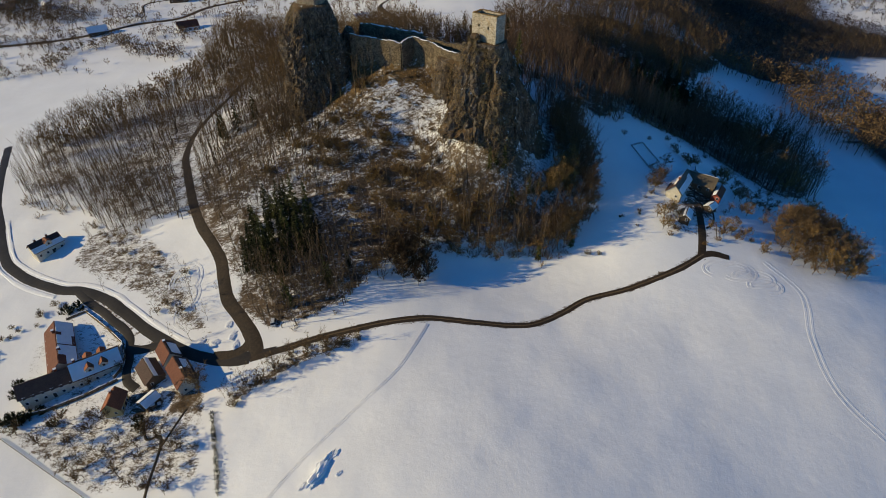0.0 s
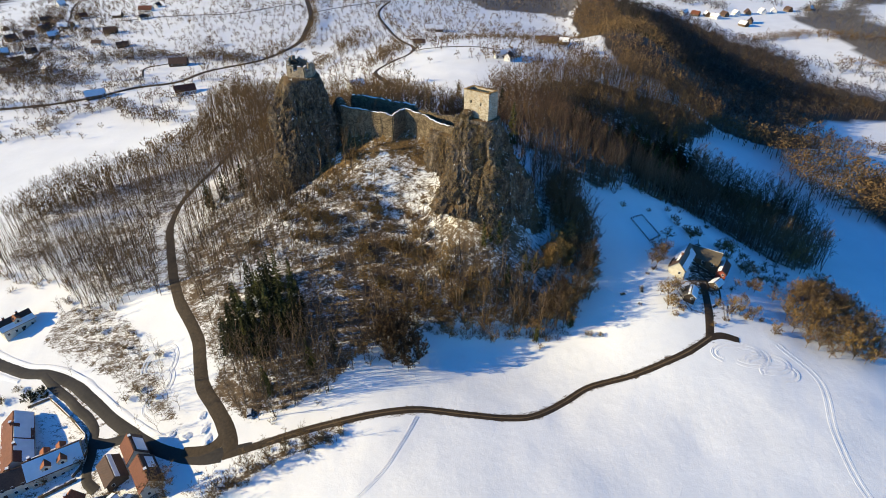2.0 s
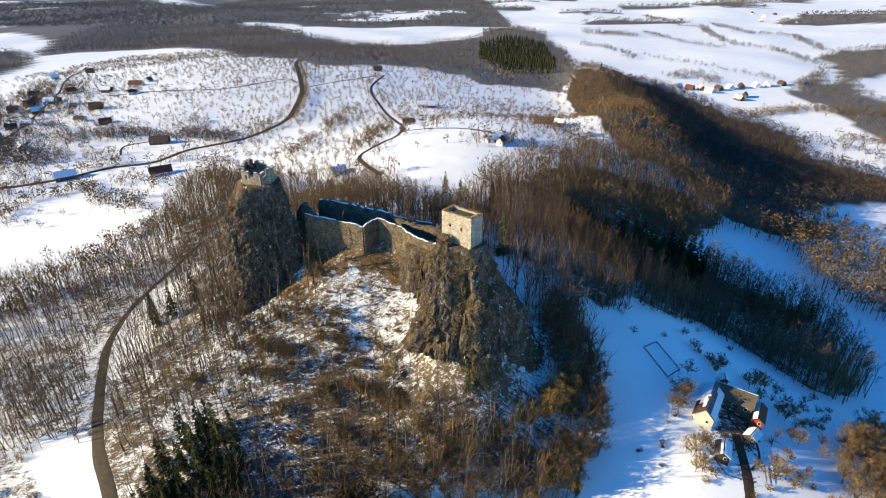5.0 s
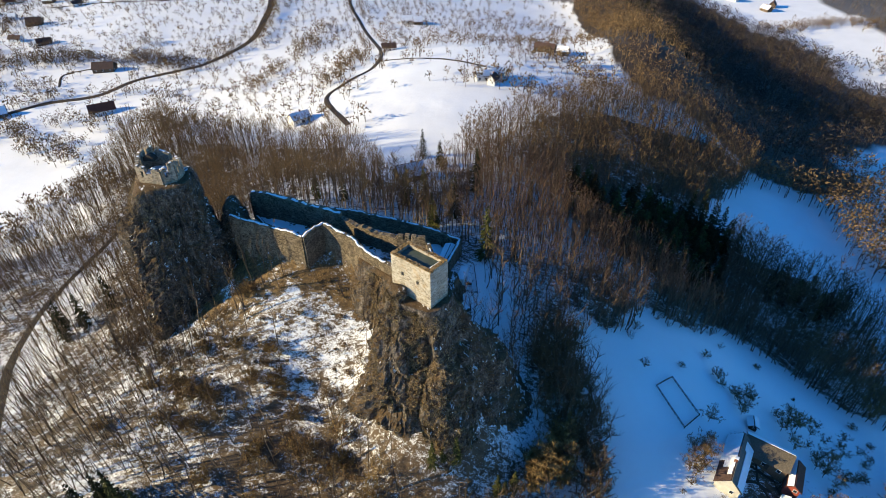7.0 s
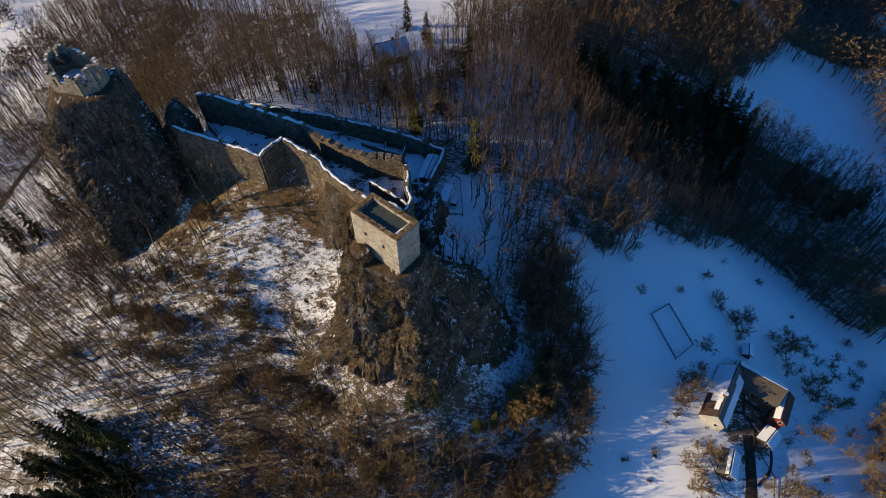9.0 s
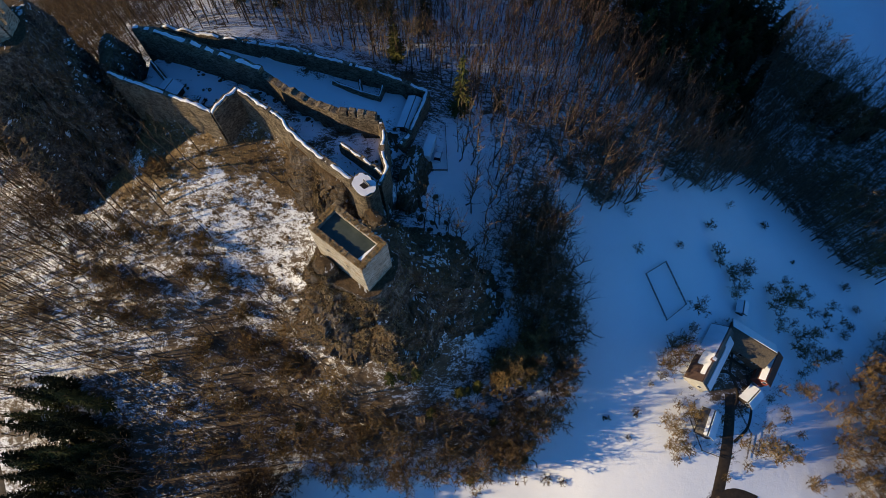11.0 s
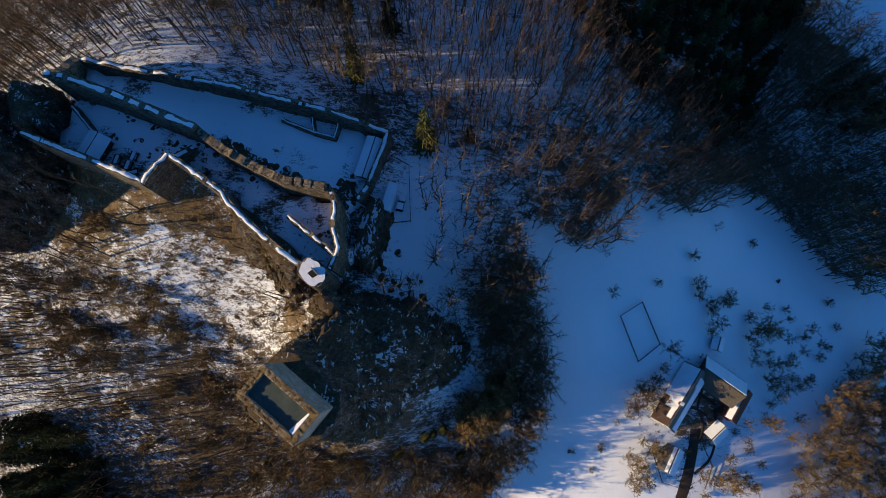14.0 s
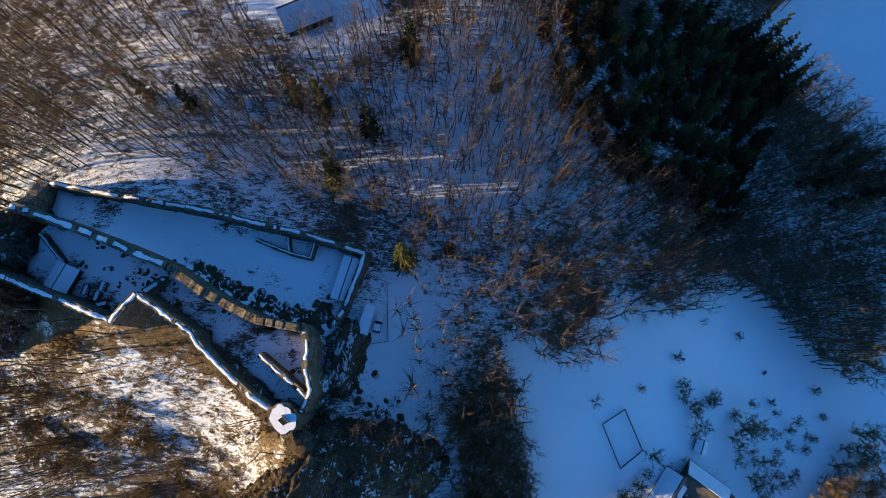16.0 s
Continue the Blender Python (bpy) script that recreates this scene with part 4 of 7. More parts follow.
def ruined_tower():
    t = thing("ruined_tower", pose(-58.3, 252.0, 57.0, 0, 0, -8) @ Matrix.Diagonal((1.16, 1.1, 1.0, 1)), "broken pale stone tower with window gaps on a crag", "tower", kind="structure")
    plan = [(-4.4, 0.8), (-3.6, -3.0), (2.6, -3.5), (4.6, -1.2), (4.2, 2.6), (-0.6, 4.0), (-3.4, 3.4)]
    tops = [8.6, 6.6, 6.0, 7.4, 6.4, 7.6, 9.0]
    rng = random.Random(9)
    for n in range(7):
        a, b, za, zb = plan[n], plan[(n + 1) % 7], tops[n], tops[(n + 1) % 7]
        L = math.dist(a, b)
        ang = math.degrees(math.atan2(b[1] - a[1], b[0] - a[0]))
        bm = bmesh.new()
        k = max(5, int(L / 0.55))
        notch = rng.uniform(0.35, 0.7)
        for i in range(k):
            u = (i + 0.5) / k
            zt = za + (zb - za) * u + rng.uniform(-0.5, 0.35) - 1.9 * (abs(u - notch) < 0.13)
            c = (a[0] + (b[0] - a[0]) * u, a[1] + (b[1] - a[1]) * u)
            wide = 0.95 + rng.uniform(-.12, .12)
            if n in (1, 2, 3) and i == k // 4:
                add_box(bm, (L / k + 0.03, wide, 5.0), (*c, 1.1), ang)
                add_box(bm, (L / k + 0.03, wide, max(0.6, zt - 5.2)), (*c, (zt + 5.2) / 2), ang)
            else:
                add_box(bm, (L / k + 0.03, wide, zt + 3), (*c, zt / 2 - 1.5), ang)
        part("broken_wall", bm, M_RUIN, t)
        cap = bmesh.new()
        for i in range(k):
            if rng.random() < 0.4:
                u = (i + 0.5) / k
                add_box(cap, (L / k, 0.6, 0.18), (a[0] + (b[0] - a[0]) * u, a[1] + (b[1] - a[1]) * u, za + (zb - za) * u + 0.1 - 1.9 * (abs(u - notch) < 0.13)), ang, 0.05)
        part("snow_cap", cap, M_SNOW, t, "snow lying on the broken crest")
    part("floor", prism([(x * 0.82, y * 0.82) for x, y in plan], -1.5, 3.2), M_RUIN, t)
    part("snow", prism([(x * 0.74, y * 0.74) for x, y in plan], 3.2, 3.45), M_SNOW, t, "snow on the tower floor")
    # a stair cover: a short barrel vault with a pale rim
    vault = bmesh.new()
    for r, half, lift in ((1.25, 0.9, 0.0), (1.42, 0.14, -0.9)):
        rows = []
        for y in (lift - half, lift + half) if lift == 0.0 else (-1.04, -0.78):
            rows.append([vault.verts.new((-2.2 + r * math.cos(q), 1.2 + y, 6.2 + r * 1.3 * math.sin(q))) for q in np.linspace(0, math.pi, 11)])
        for p, q in zip(zip(rows[0], rows[0][1:]), zip(rows[1], rows[1][1:])):
            vault.faces.new((p[0], p[1], q[1], q[0]))
        vault.faces.new(rows[0][::-1]), vault.faces.new(rows[1])
    bmesh.ops.recalc_face_normals(vault, faces=vault.faces)
    part("stair_vault", vault, M_DARKWOOD, t, "dark vaulted stair cover")
    return t


M_RUIN = stone_material("ruin_stone", (0.13, 0.100, 0.070), (0.30, 0.240, 0.170), (0.48, 0.40, 0.30), 0.2)
ruined_tower()


# ---- trees ----
def stick(v, f, a, b, ra, rb, sides=3):
    """A tapering stick from a to b, added to lists of points and triangles."""
    a, b = np.array(a, float), np.array(b, float)
    d = b - a
    n = np.linalg.norm(d) + 1e-9
    d = d / n
    u = np.cross(d, (0, 0, 1.0) if abs(d[2]) < 0.9 else (1.0, 0, 0))
    u /= np.linalg.norm(u)
    w = np.cross(d, u)
    k = len(v)
    ang = [2 * math.pi * i / sides for i in range(sides)]
    for q in ang:
        v.append(a + ra * (u * math.cos(q) + w * math.sin(q)))
    if rb <= 0:
        v.append(b)
        for i in range(sides):
            f.append((k + i, k + (i + 1) % sides, k + sides))
        return
    for q in ang:
        v.append(b + rb * (u * math.cos(q) + w * math.sin(q)))
    for i in range(sides):
        j = (i + 1) % sides
        f.append((k + i, k + j, k + sides + j))
        f.append((k + i, k + sides + j, k + sides + i))


def sliver(v, f, a, b, w, rng):
    """A thin twig: one long triangle."""
    a, b = np.array(a, float), np.array(b, float)
    s = np.cross(b - a, rng.normal(size=3))
    s = s / (np.linalg.norm(s) + 1e-9) * w
    k = len(v)
    v.extend((a - s, a + s, b))
    f.append((k, k + 1, k + 2))


def bare_tree(seed, tall=16.0, crown=0.5, spread=2.6, limbs=9, twigs=8, girth=0.17, lean=0.03, up=0.9, fine=0.032, short=1.0, rise_t=0.45, wild=0.75, limb=0.42, segs=4):
    """Trunk and twigs of a leafless tree, one metre grid, foot at the origin. wild: how far twigs stray from their limb. Returns two (points, triangles) pairs."""
    rng = np.random.default_rng(seed)
    tv, tf, cv, cf = [], [], [], []
    p = np.array([0.0, 0.0, -0.6])
    nodes = [p]
    for i in range(segs):
        q = p + np.array([rng.normal(0, lean) * tall / segs * 2.2, rng.normal(0, lean) * tall / segs * 2.2, tall / segs])
        r0, r1 = girth * (1 - i / segs * 0.9), girth * (1 - (i + 1) / segs * 0.9)
        stick(tv, tf, p, q, r0, r1 if i < segs - 1 else 0, 3)
        p = q
        nodes.append(p)
    nodes = np.array(nodes)
    for n in range(limbs):
        u = (1 - crown) + crown * (n + rng.random()) / limbs * 0.97
        k = u * segs
        i = min(int(k), segs - 1)
        a = nodes[i] + (nodes[i + 1] - nodes[i]) * (k - i)
        az = rng.uniform(0, 2 * math.pi)
        reach = spread * (1.15 - 0.6 * (u - (1 - crown)) / crown) * rng.uniform(0.6, 1.15)
        rise = reach * up * rng.uniform(0.6, 1.3)
        mid = a + np.array([math.cos(az), math.sin(az), 0]) * reach * 0.5 + np.array([0, 0, rise * 0.35])
        end = a + np.array([math.cos(az + rng.normal(0, .25)), math.sin(az + rng.normal(0, .25)), 0]) * reach + np.array([0, 0, rise])
        stick(tv, tf, a, mid, girth * limb * (1.2 - u * 0.6), 0, 3)
        sliver(tv, tf, a * 0.35 + mid * 0.65, end, girth * limb * 0.55, rng)
        for t in range(twigs):
            s = rng.uniform(0.25, 1.0)
            b = mid + (end - mid) * (s * 2 - 1) if s > 0.5 else a + (mid - a) * s * 2
            way = rng.normal(size=3) * wild + (end - a) / np.linalg.norm(end - a) * 0.7 + np.array([0, 0, rise_t])
            sliver(cv, cf, b, b + way / np.linalg.norm(way) * rng.uniform(0.7, 1.9) * short * spread / 2.6, fine, rng)
    return (np.array(tv), np.array(tf)), (np.array(cv), np.array(cf))


def round_tree(seed, tall=9.0, spread=4.0, limbs=16, subs=6, twigs=6, girth=0.17, low=0.25, w=0.03, reach=1.0):
    """A leafless tree with a full rounded crown: limbs that fork into branches and fine twigs. reach: how far the branches stand out."""
    rng = np.random.default_rng(seed)
    tv, tf, cv, cf = [], [], [], []
    fork = np.array([rng.normal(0, .15), rng.normal(0, .15), tall * (low + 0.12)])
    stick(tv, tf, (0, 0, -0.5), fork, girth, girth * 0.7, 4)
    mid_z, high = tall * (low + 1) / 2, tall * (1 - low) / 2
    for n in range(limbs):
        az, el = 2.4 * n + rng.normal(0, .3), math.asin(rng.uniform(-0.35, 1.0))
        k = rng.uniform(0.72, 1.06)
        end = np.array([math.cos(az) * math.cos(el) * spread * k, math.sin(az) * math.cos(el) * spread * k, mid_z + math.sin(el) * high * k])
        root = fork * rng.uniform(0.75, 1.0)
        elbow = root + (end - root) * 0.5 + np.array([0, 0, 0.07 * tall]) + rng.normal(0, 0.08, 3) * spread
        stick(tv, tf, root, elbow, girth * 0.42, girth * 0.2, 3)
        stick(tv, tf, elbow, end, girth * 0.2, 0, 3)
        for b in range(subs):
            s = rng.uniform(0.2, 1.0)
            a = root + (elbow - root) * s * 2 if s < 0.5 else elbow + (end - elbow) * (s * 2 - 1)
            way = rng.normal(size=3) + np.array([0, 0, 0.5]) + (end - root) / np.linalg.norm(end - root) * 0.8
            tip = a + way / np.linalg.norm(way) * rng.uniform(0.22, 0.42) * spread * reach
            sliver(cv, cf, a, tip, w * 1.5, rng)
            for t in range(twigs):
                c = a + (tip - a) * rng.uniform(0.2, 1.0)
                way = rng.normal(size=3) + np.array([0, 0, 0.3]) + (tip - a) / np.linalg.norm(tip - a) * 0.6
                sliver(cv, cf, c, c + way / np.linalg.norm(way) * rng.uniform(0.10, 0.24) * spread, w, rng)
    return (np.array(tv), np.array(tf)), (np.array(cv), np.array(cf))


def thicket(seed, tall=4.0, wide=2.4, stems=14, twigs=16, w=0.04):
    """A leafless shrub: stems fanning from the foot, with twigs."""
    rng = np.random.default_rng(seed)
    tv, tf, cv, cf = [], [], [], []
    for n in range(stems):
        az, r = rng.uniform(0, 2 * math.pi), wide * math.sqrt(rng.random())
        h = tall * math.sqrt(max(0.12, 1 - (r / wide) ** 2)) * rng.uniform(0.75, 1.05)
        a = np.array([math.cos(az) * r * 0.25, math.sin(az) * r * 0.25, -0.3])
        mid = np.array([math.cos(az) * r * 0.6, math.sin(az) * r * 0.6, h * 0.55])
        end = np.array([math.cos(az) * r, math.sin(az) * r, h])
        stick(tv, tf, a, mid, 0.035, 0.025, 3)
        stick(tv, tf, mid, end, 0.025, 0, 3)
        for t in range(twigs):
            s = rng.random()
            b = mid + (end - mid) * s if rng.random() > 0.3 else a + (mid - a) * (0.4 + 0.6 * s)
            way = rng.normal(size=3) * 0.8 + np.array([math.cos(az) * 0.5, math.sin(az) * 0.5, 0.6])
            sliver(cv, cf, b, b + way / np.linalg.norm(way) * rng.uniform(0.5, 1.2) * tall / 4, w, rng)
    return (np.array(tv), np.array(tf)), (np.array(cv), np.array(cf))


def spruce(seed, tall=15.0, wide=2.9, whorls=21, arms=10, taper=0.8):
    """A spruce: trunk, and drooping boughs of many small sprays; a lower taper rounds the crown."""
    rng = np.random.default_rng(seed)
    tv, tf, cv, cf = [], [], [], []
    stick(tv, tf, (0, 0, -0.5), (0, 0, tall * 0.97), 0.20, 0, 5)
    for n in range(whorls):
        u = 0.06 + 0.92 * n / (whorls - 1)
        z = tall * u
        r = wide * (1 - u) ** taper * rng.uniform(0.8, 1.15) + 0.15
        for k in range(max(4, int(arms * (1 - u * 0.5)))):
            az = rng.uniform(0, 2 * math.pi)
            rr = r * rng.uniform(0.62, 1.15)
            d = np.array([math.cos(az), math.sin(az), 0])
            s = np.array([-math.sin(az), math.cos(az), 0])
            root, tip = np.array([0, 0, z]), d * rr + np.array([0, 0, z - 0.24 * rr])
            for t in range(4):
                q = 0.34 + 0.22 * t
                b = root + (tip - root) * q + s * rng.normal(0, 0.10 * rr)
                w = rr * 0.13 * (1.2 - q) + 0.13
                i = len(cv)
                cv.extend((b - s * w + np.array([0, 0, -0.14]), b + s * w + np.array([0, 0, -0.12]), b + d * w * 2.2 + np.array([0, 0, rng.uniform(-0.35, 0.25)]), b - d * w * 0.8 + np.array([0, 0, 0.24])))
                cf.extend(((i, i + 2, i + 3), (i + 3, i + 2, i + 1)))
    return (np.array(tv), np.array(tf)), (np.array(cv), np.array(cf))


def strewn(pieces, places, rng, low=0.75, high=1.2):
    """Joins copies of tree pieces (points, triangles) at places (x, y): each turned and scaled by chance."""
    vs, fs, base = [], [], 0
    z = land(places[:, 0], places[:, 1])
    pick = rng.integers(0, len(pieces), len(places))
    turn = rng.uniform(0, 2 * np.pi, len(places))
    size = rng.uniform(low, high, len(places))
    slim = size * rng.uniform(0.85, 1.15, len(places))
    for n, (pv, pf) in enumerate(pieces):
        k = np.where(pick == n)[0]
        if not len(k):
            continue
        c, s = np.cos(turn[k])[:, None], np.sin(turn[k])[:, None]
        x = (pv[:, 0] * c - pv[:, 1] * s) * slim[k][:, None] + places[k, 0][:, None]
        y = (pv[:, 0] * s + pv[:, 1] * c) * slim[k][:, None] + places[k, 1][:, None]
        zz = pv[:, 2] * size[k][:, None] + z[k][:, None]
        vs.append(np.stack([x, y, zz], -1).reshape(-1, 3))
        fs.append((pf[None] + (np.arange(len(k)) * len(pv))[:, None, None]).reshape(-1, 3) + base)
        base += len(k) * len(pv)
    return np.vstack(vs), np.vstack(fs)


def wood_of(name, protos, places, seed, label, twig, low=0.75, high=1.2, category="trees"):
    """A wood of leafless trees as one uncountable thing, with its trunks and its twigs."""
    root = thing(name, pose(0, 0, 0), label, category, kind="stuff")
    v, f = strewn([p[0] for p in protos], places, np.random.default_rng(seed), low, high)
    part("timber", mesh_from("timber", v, f, M_BARK), M_BARK, root)
    v, f = strewn([p[1] for p in protos], places, np.random.default_rng(seed), low, high)
    part("canopy", mesh_from("canopy", v, f, twig), twig, root)
    return root


def scatter(x0, x1, y0, y1, gap, seed, keep):
    """Places on a jittered grid, kept where keep(x, y) exceeds chance."""
    rng = np.random.default_rng(seed)
    x, y = np.meshgrid(np.arange(x0, x1, gap), np.arange(y0, y1, gap))
    x = (x + rng.uniform(-.48, .48, x.shape) * gap).ravel()
    y = (y + rng.uniform(-.48, .48, y.shape) * gap).ravel()
    k = keep(x, y) > rng.random(len(x))
    return np.column_stack([x[k], y[k]])


def clear_of(x, y):
    """1 where a tree may stand: off roads, castle, crags."""
    ok = np.ones(x.shape)
    for line, gap in zip(ROADS, (4.5, 4.5, 6.0, 4, 4, 4)):
        ok *= off_line(x, y, line) > gap
    ok *= ~inside(x, y, CASTLE)
    ok *= ((x - 20) / 20) ** 2 + ((y - 207) / 17) ** 2 > 1
    ok *= ((x + 58) / 19) ** 2 + ((y - 252.5) / 15) ** 2 > 1
    ok *= ~inside(x, y, PATCH) & ~inside(x, y, SNOW_GAP)
    ok *= ((x - 6) / 12) ** 2 + ((y - 325) / 11) ** 2 > 1
    return ok


def hill_wood(x, y):
    p = inside(x, y, WOOD) * clear_of(x, y)
    scrub = np.clip(1.25 * np.exp(-(((x + 22) / 31) ** 2 + ((y - 224) / 20) ** 2)), 0, 1)
    p = p * (1 - 0.97 * scrub)
    p = p * (0.75 + 0.5 * fractal(x / 18, y / 18, 2, 51)) * (1 - 0.8 * (inside(x, y, [(-30, 268), (30, 258), (36, 264), (15, 271), (-30, 277)])))
    p = p * (1 - 0.95 * np.exp(-(((x - 31) / 4.5) ** 2 + ((y - 232) / 10) ** 2)))
    p = p * np.where((x > -46) & (x < 30) & (y < 205), 0.5, 1.0)
    p = p * ~inside(x, y, NORTHEAST)
    p = p * np.where((x < -95) & (y > 245) & (y < 290), 0.6, 1.0) * (((x + 67) / 19) ** 2 + ((y - 181) / 19) ** 2 > 0.95)
    return p


TALL = [bare_tree(s, 17.5 + (s % 3), 0.5, 2.8, 9, 8, 0.20, 0.03, 1.7, 0.042, 1.0, 0.9, 0.55, 0.5) for s in range(11, 17)]
LANK = [bare_tree(s, 17.0 + (s % 4), 0.45, 1.9, 7, 6, 0.17, 0.04, 2.2, 0.034, 1.0, 1.0, 0.5, 0.42, 3) for s in range(111, 118)]
BRANCHY = [bare_tree(s, 15.0 + (s % 4), 0.66, 3.2, 11, 9, 0.23, 0.05, 1.6, 0.026, 1.0, 0.8, 0.5, 0.72) for s in range(121, 128)]
HAZY = [bare_tree(s, 15.5 + (s % 3), 0.5, 2.9, 9, 17, 0.19, 0.03, 1.5, 0.034, 1.0, 0.7, 0.75, 0.45) for s in range(151, 157)]
THIN = [bare_tree(s, 17.0 + (s % 3), 0.6, 3.4, 8, 7, 0.20, 0.03, 1.1, 0.10) for s in range(17, 20)]
WIDE = [round_tree(s, 9.0 + (s % 3), 4.0, 15, 6, 7, 0.15, 0.20, 0.050, 0.8) for s in range(21, 25)]
RIMTALL = [round_tree(s, 12.0 + (s % 3), 4.0, 22, 8, 7, 0.12, 0.08, 0.052, 0.62) for s in range(131, 135)]
LUSH = [round_tree(s, 9.0 + (s % 3), 4.4, 17, 7, 7, 0.15, 0.14, 0.055, 0.8) for s in range(26, 31)]
SMALL = [round_tree(s, 5.4, 2.6, 14, 7, 7, 0.09, 0.20, 0.042, 0.8) for s in range(31, 36)]
BUSH = [thicket(s, 3.4, 2.4, 14, 15) for s in range(41, 45)]
STAND = [(72, 330), (74, 308), (84, 294), (92, 287), (107, 284), (120, 273), (130, 279), (140, 296), (148, 306), (155, 318), (158, 332), (140, 342), (125, 346), (90, 346)]


def in_stand(x, y):
    """Whether a place lies in the shaded conifer stand."""
    return inside(x + 4 * fractal(x / 12, y / 12, 2, 37), y + 4 * fractal(x / 12, y / 12, 2, 39), STAND)


places = scatter(-242, 246, 140, 482, 3.05, 61, lambda x, y: hill_wood(x, y) * ~in_stand(x, y))
px, py = places[:, 0], places[:, 1]
chance = np.random.default_rng(60).random(len(px))
west = (py < 262) & (px < 28)
east = ~west & (px > 28) & (py < 345) & (px < 150) & ((py < 256) | (px > 95))
north = ~west & ~east & (py < 335) & (px < 150)
back = ~west & ~east & ~north
wood_of("leafless_trees", LANK, places[west], 62, "slender leafless brown trees on the lower castle slope", M_TAN, 0.7, 1.15)
more = scatter(-152, -50, 196, 300, 3.3, 59, lambda x, y: 0.65 * hill_wood(x, y) * ((y < 232) | (x > -112)))
wood_of("leafless_trees", LANK, more, 58, "slender leafless brown trees on the western slope", M_TWIG, 0.6, 1.05)
more = scatter(-242, -104, 188, 275, 3.1, 54, lambda x, y: 0.7 * hill_wood(x, y))
wood_of("leafless_trees", LANK, more, 53, "slender russet trees on the western rim of the wood", M_RUST, 0.6, 1.0)
more = scatter(40, 96, 260, 346, 3.7, 52, lambda x, y: 0.8 * hill_wood(x, y) * ~in_stand(x, y))
wood_of("leafless_trees", LANK, more, 51, "close-grown grey trees north-east of the castle", M_GREYTWIG, 0.75, 1.1)
more = scatter(76, 218, 228, 345, 3.3, 57, lambda x, y: 0.9 * hill_wood(x, y) * ~in_stand(x, y))
wood_of("leafless_trees", LANK, more, 56, "close-grown slender trees in the shaded eastern wood", M_GREYTWIG, 0.75, 1.15)
wood_of("leafless_trees", BRANCHY, places[east], 66, "grey branching leafless trees in the shaded eastern wood", M_GREYTWIG, 0.7, 1.1)
wood_of("leafless_trees", TALL, places[north & (px > 25)], 65, "grey leafless trees on the shaded side of the castle", M_GREYTWIG, 0.7, 1.0)
wood_of("leafless_trees", HAZY, places[(north | back) & (px <= 25)], 63, "tall leafless woodland north of the castle", M_TAN, 0.8, 1.2)
wood_of("leafless_trees", THIN, places[back & (px > 25)], 64, "leafless woodland behind the castle hill", M_TWIG, 0.75, 1.2)


more = scatter(-44, 44, 150, 214, 3.5, 47, lambda x, y: 0.42 * hill_wood(x, y) * (1 - 0.6 * ((y > 200) & (x < 0))))
wood_of("leafless_trees", BRANCHY, more, 48, "brown leafless trees on the shaded foot of the castle hill", M_TWIG, 0.5, 0.95)
def crag_foot(x, y):
    """The ring of slope round the foot of the western crag, away from the castle."""
    r = np.sqrt(((x + 58) / 1.15) ** 2 + (y - 250) ** 2)
    return ((r > 15.5) & (r < 27) & (y < 262) & (x < -44 + (240 - y) * 0.4)) * (off_line(x, y, HILL_ROAD) > 6)


wood_of("leafless_trees", BRANCHY, scatter(-94, -34, 220, 264, 3.3, 41, lambda x, y: 0.75 * crag_foot(x, y) * (x < -60)), 42, "brown leafless trees crowding the foot of the dark crag", M_TAN, 0.5, 0.85)
wood_of("undergrowth", BUSH, scatter(-94, -34, 220, 264, 2.8, 39, lambda x, y: 0.6 * crag_foot(x, y)), 40, "brown scrub at the foot of the dark crag", M_RUST, 0.8, 1.6, "shrubs")
wood_of("undergrowth", BUSH, scatter(-8, 60, 164, 184, 1.9, 37, lambda x, y: 0.85 * (off_line(x, y, [(-4, 172.5), (14, 171), (34, 171), (46, 172.5), (54, 181)]) < 1.5)), 38, "dense brown shrubs along the lower edge of the wood", M_RUST, 0.6, 1.0, "shrubs")
more = scatter(-34, 34, 272, 338, 3.4, 45, lambda x, y: 0.9 * inside(x, y, WOOD) * clear_of(x, y) * (x > -12) * (y < 322) * (off_line(x, y, [(-40, 276), (30, 266)]) > 7))
wood_of("leafless_trees", BRANCHY, more, 46, "leafless trees north of the outer wall", M_GREYTWIG, 0.55, 0.85)
more = scatter(36, 150, 214, 345, 4.0, 43, lambda x, y: 0.85 * (x + (y - 214) * 0.1 > 37) * hill_wood(x, y) * ~in_stand(x, y))
wood_of("leafless_trees", BRANCHY, more, 44, "forked grey trees filling the shaded eastern wood", M_GREYTWIG, 0.7, 1.1)


more = scatter(-80, -26, 134, 170, 3.9, 33, lambda x, y: 0.75 * inside(x, y, [(-80, 166), (-68, 148), (-60, 138), (-48, 138.5), (-36, 147), (-28, 158), (-36, 165), (-50, 167)]) * (off_line(x, y, HILL_ROAD) > 5) * (off_line(x, y, FIELD_ROAD) > 5))
wood_of("leafless_trees", BRANCHY, more, 34, "brown leafless trees between the spruces and the lane", M_TWIG, 0.75, 1.1)
wood_of("undergrowth", BUSH, more, 32, "brown scrub under the trees above the lane", M_TWIG, 0.5, 0.9, "shrubs")
tall_strip = [(-8, 176), (16, 173), (42, 173), (46, 181), (34, 190), (8, 193), (-4, 188)]
wood_of("leafless_trees", TALL, scatter(-10, 48, 170, 195, 3.3, 35, lambda x, y: 0.42 * inside(x, y, tall_strip) * ~inside(x, y, SNOW_GAP)), 36, "tall brown trees at the shaded foot of the hill", M_TWIG, 1.0, 1.28)


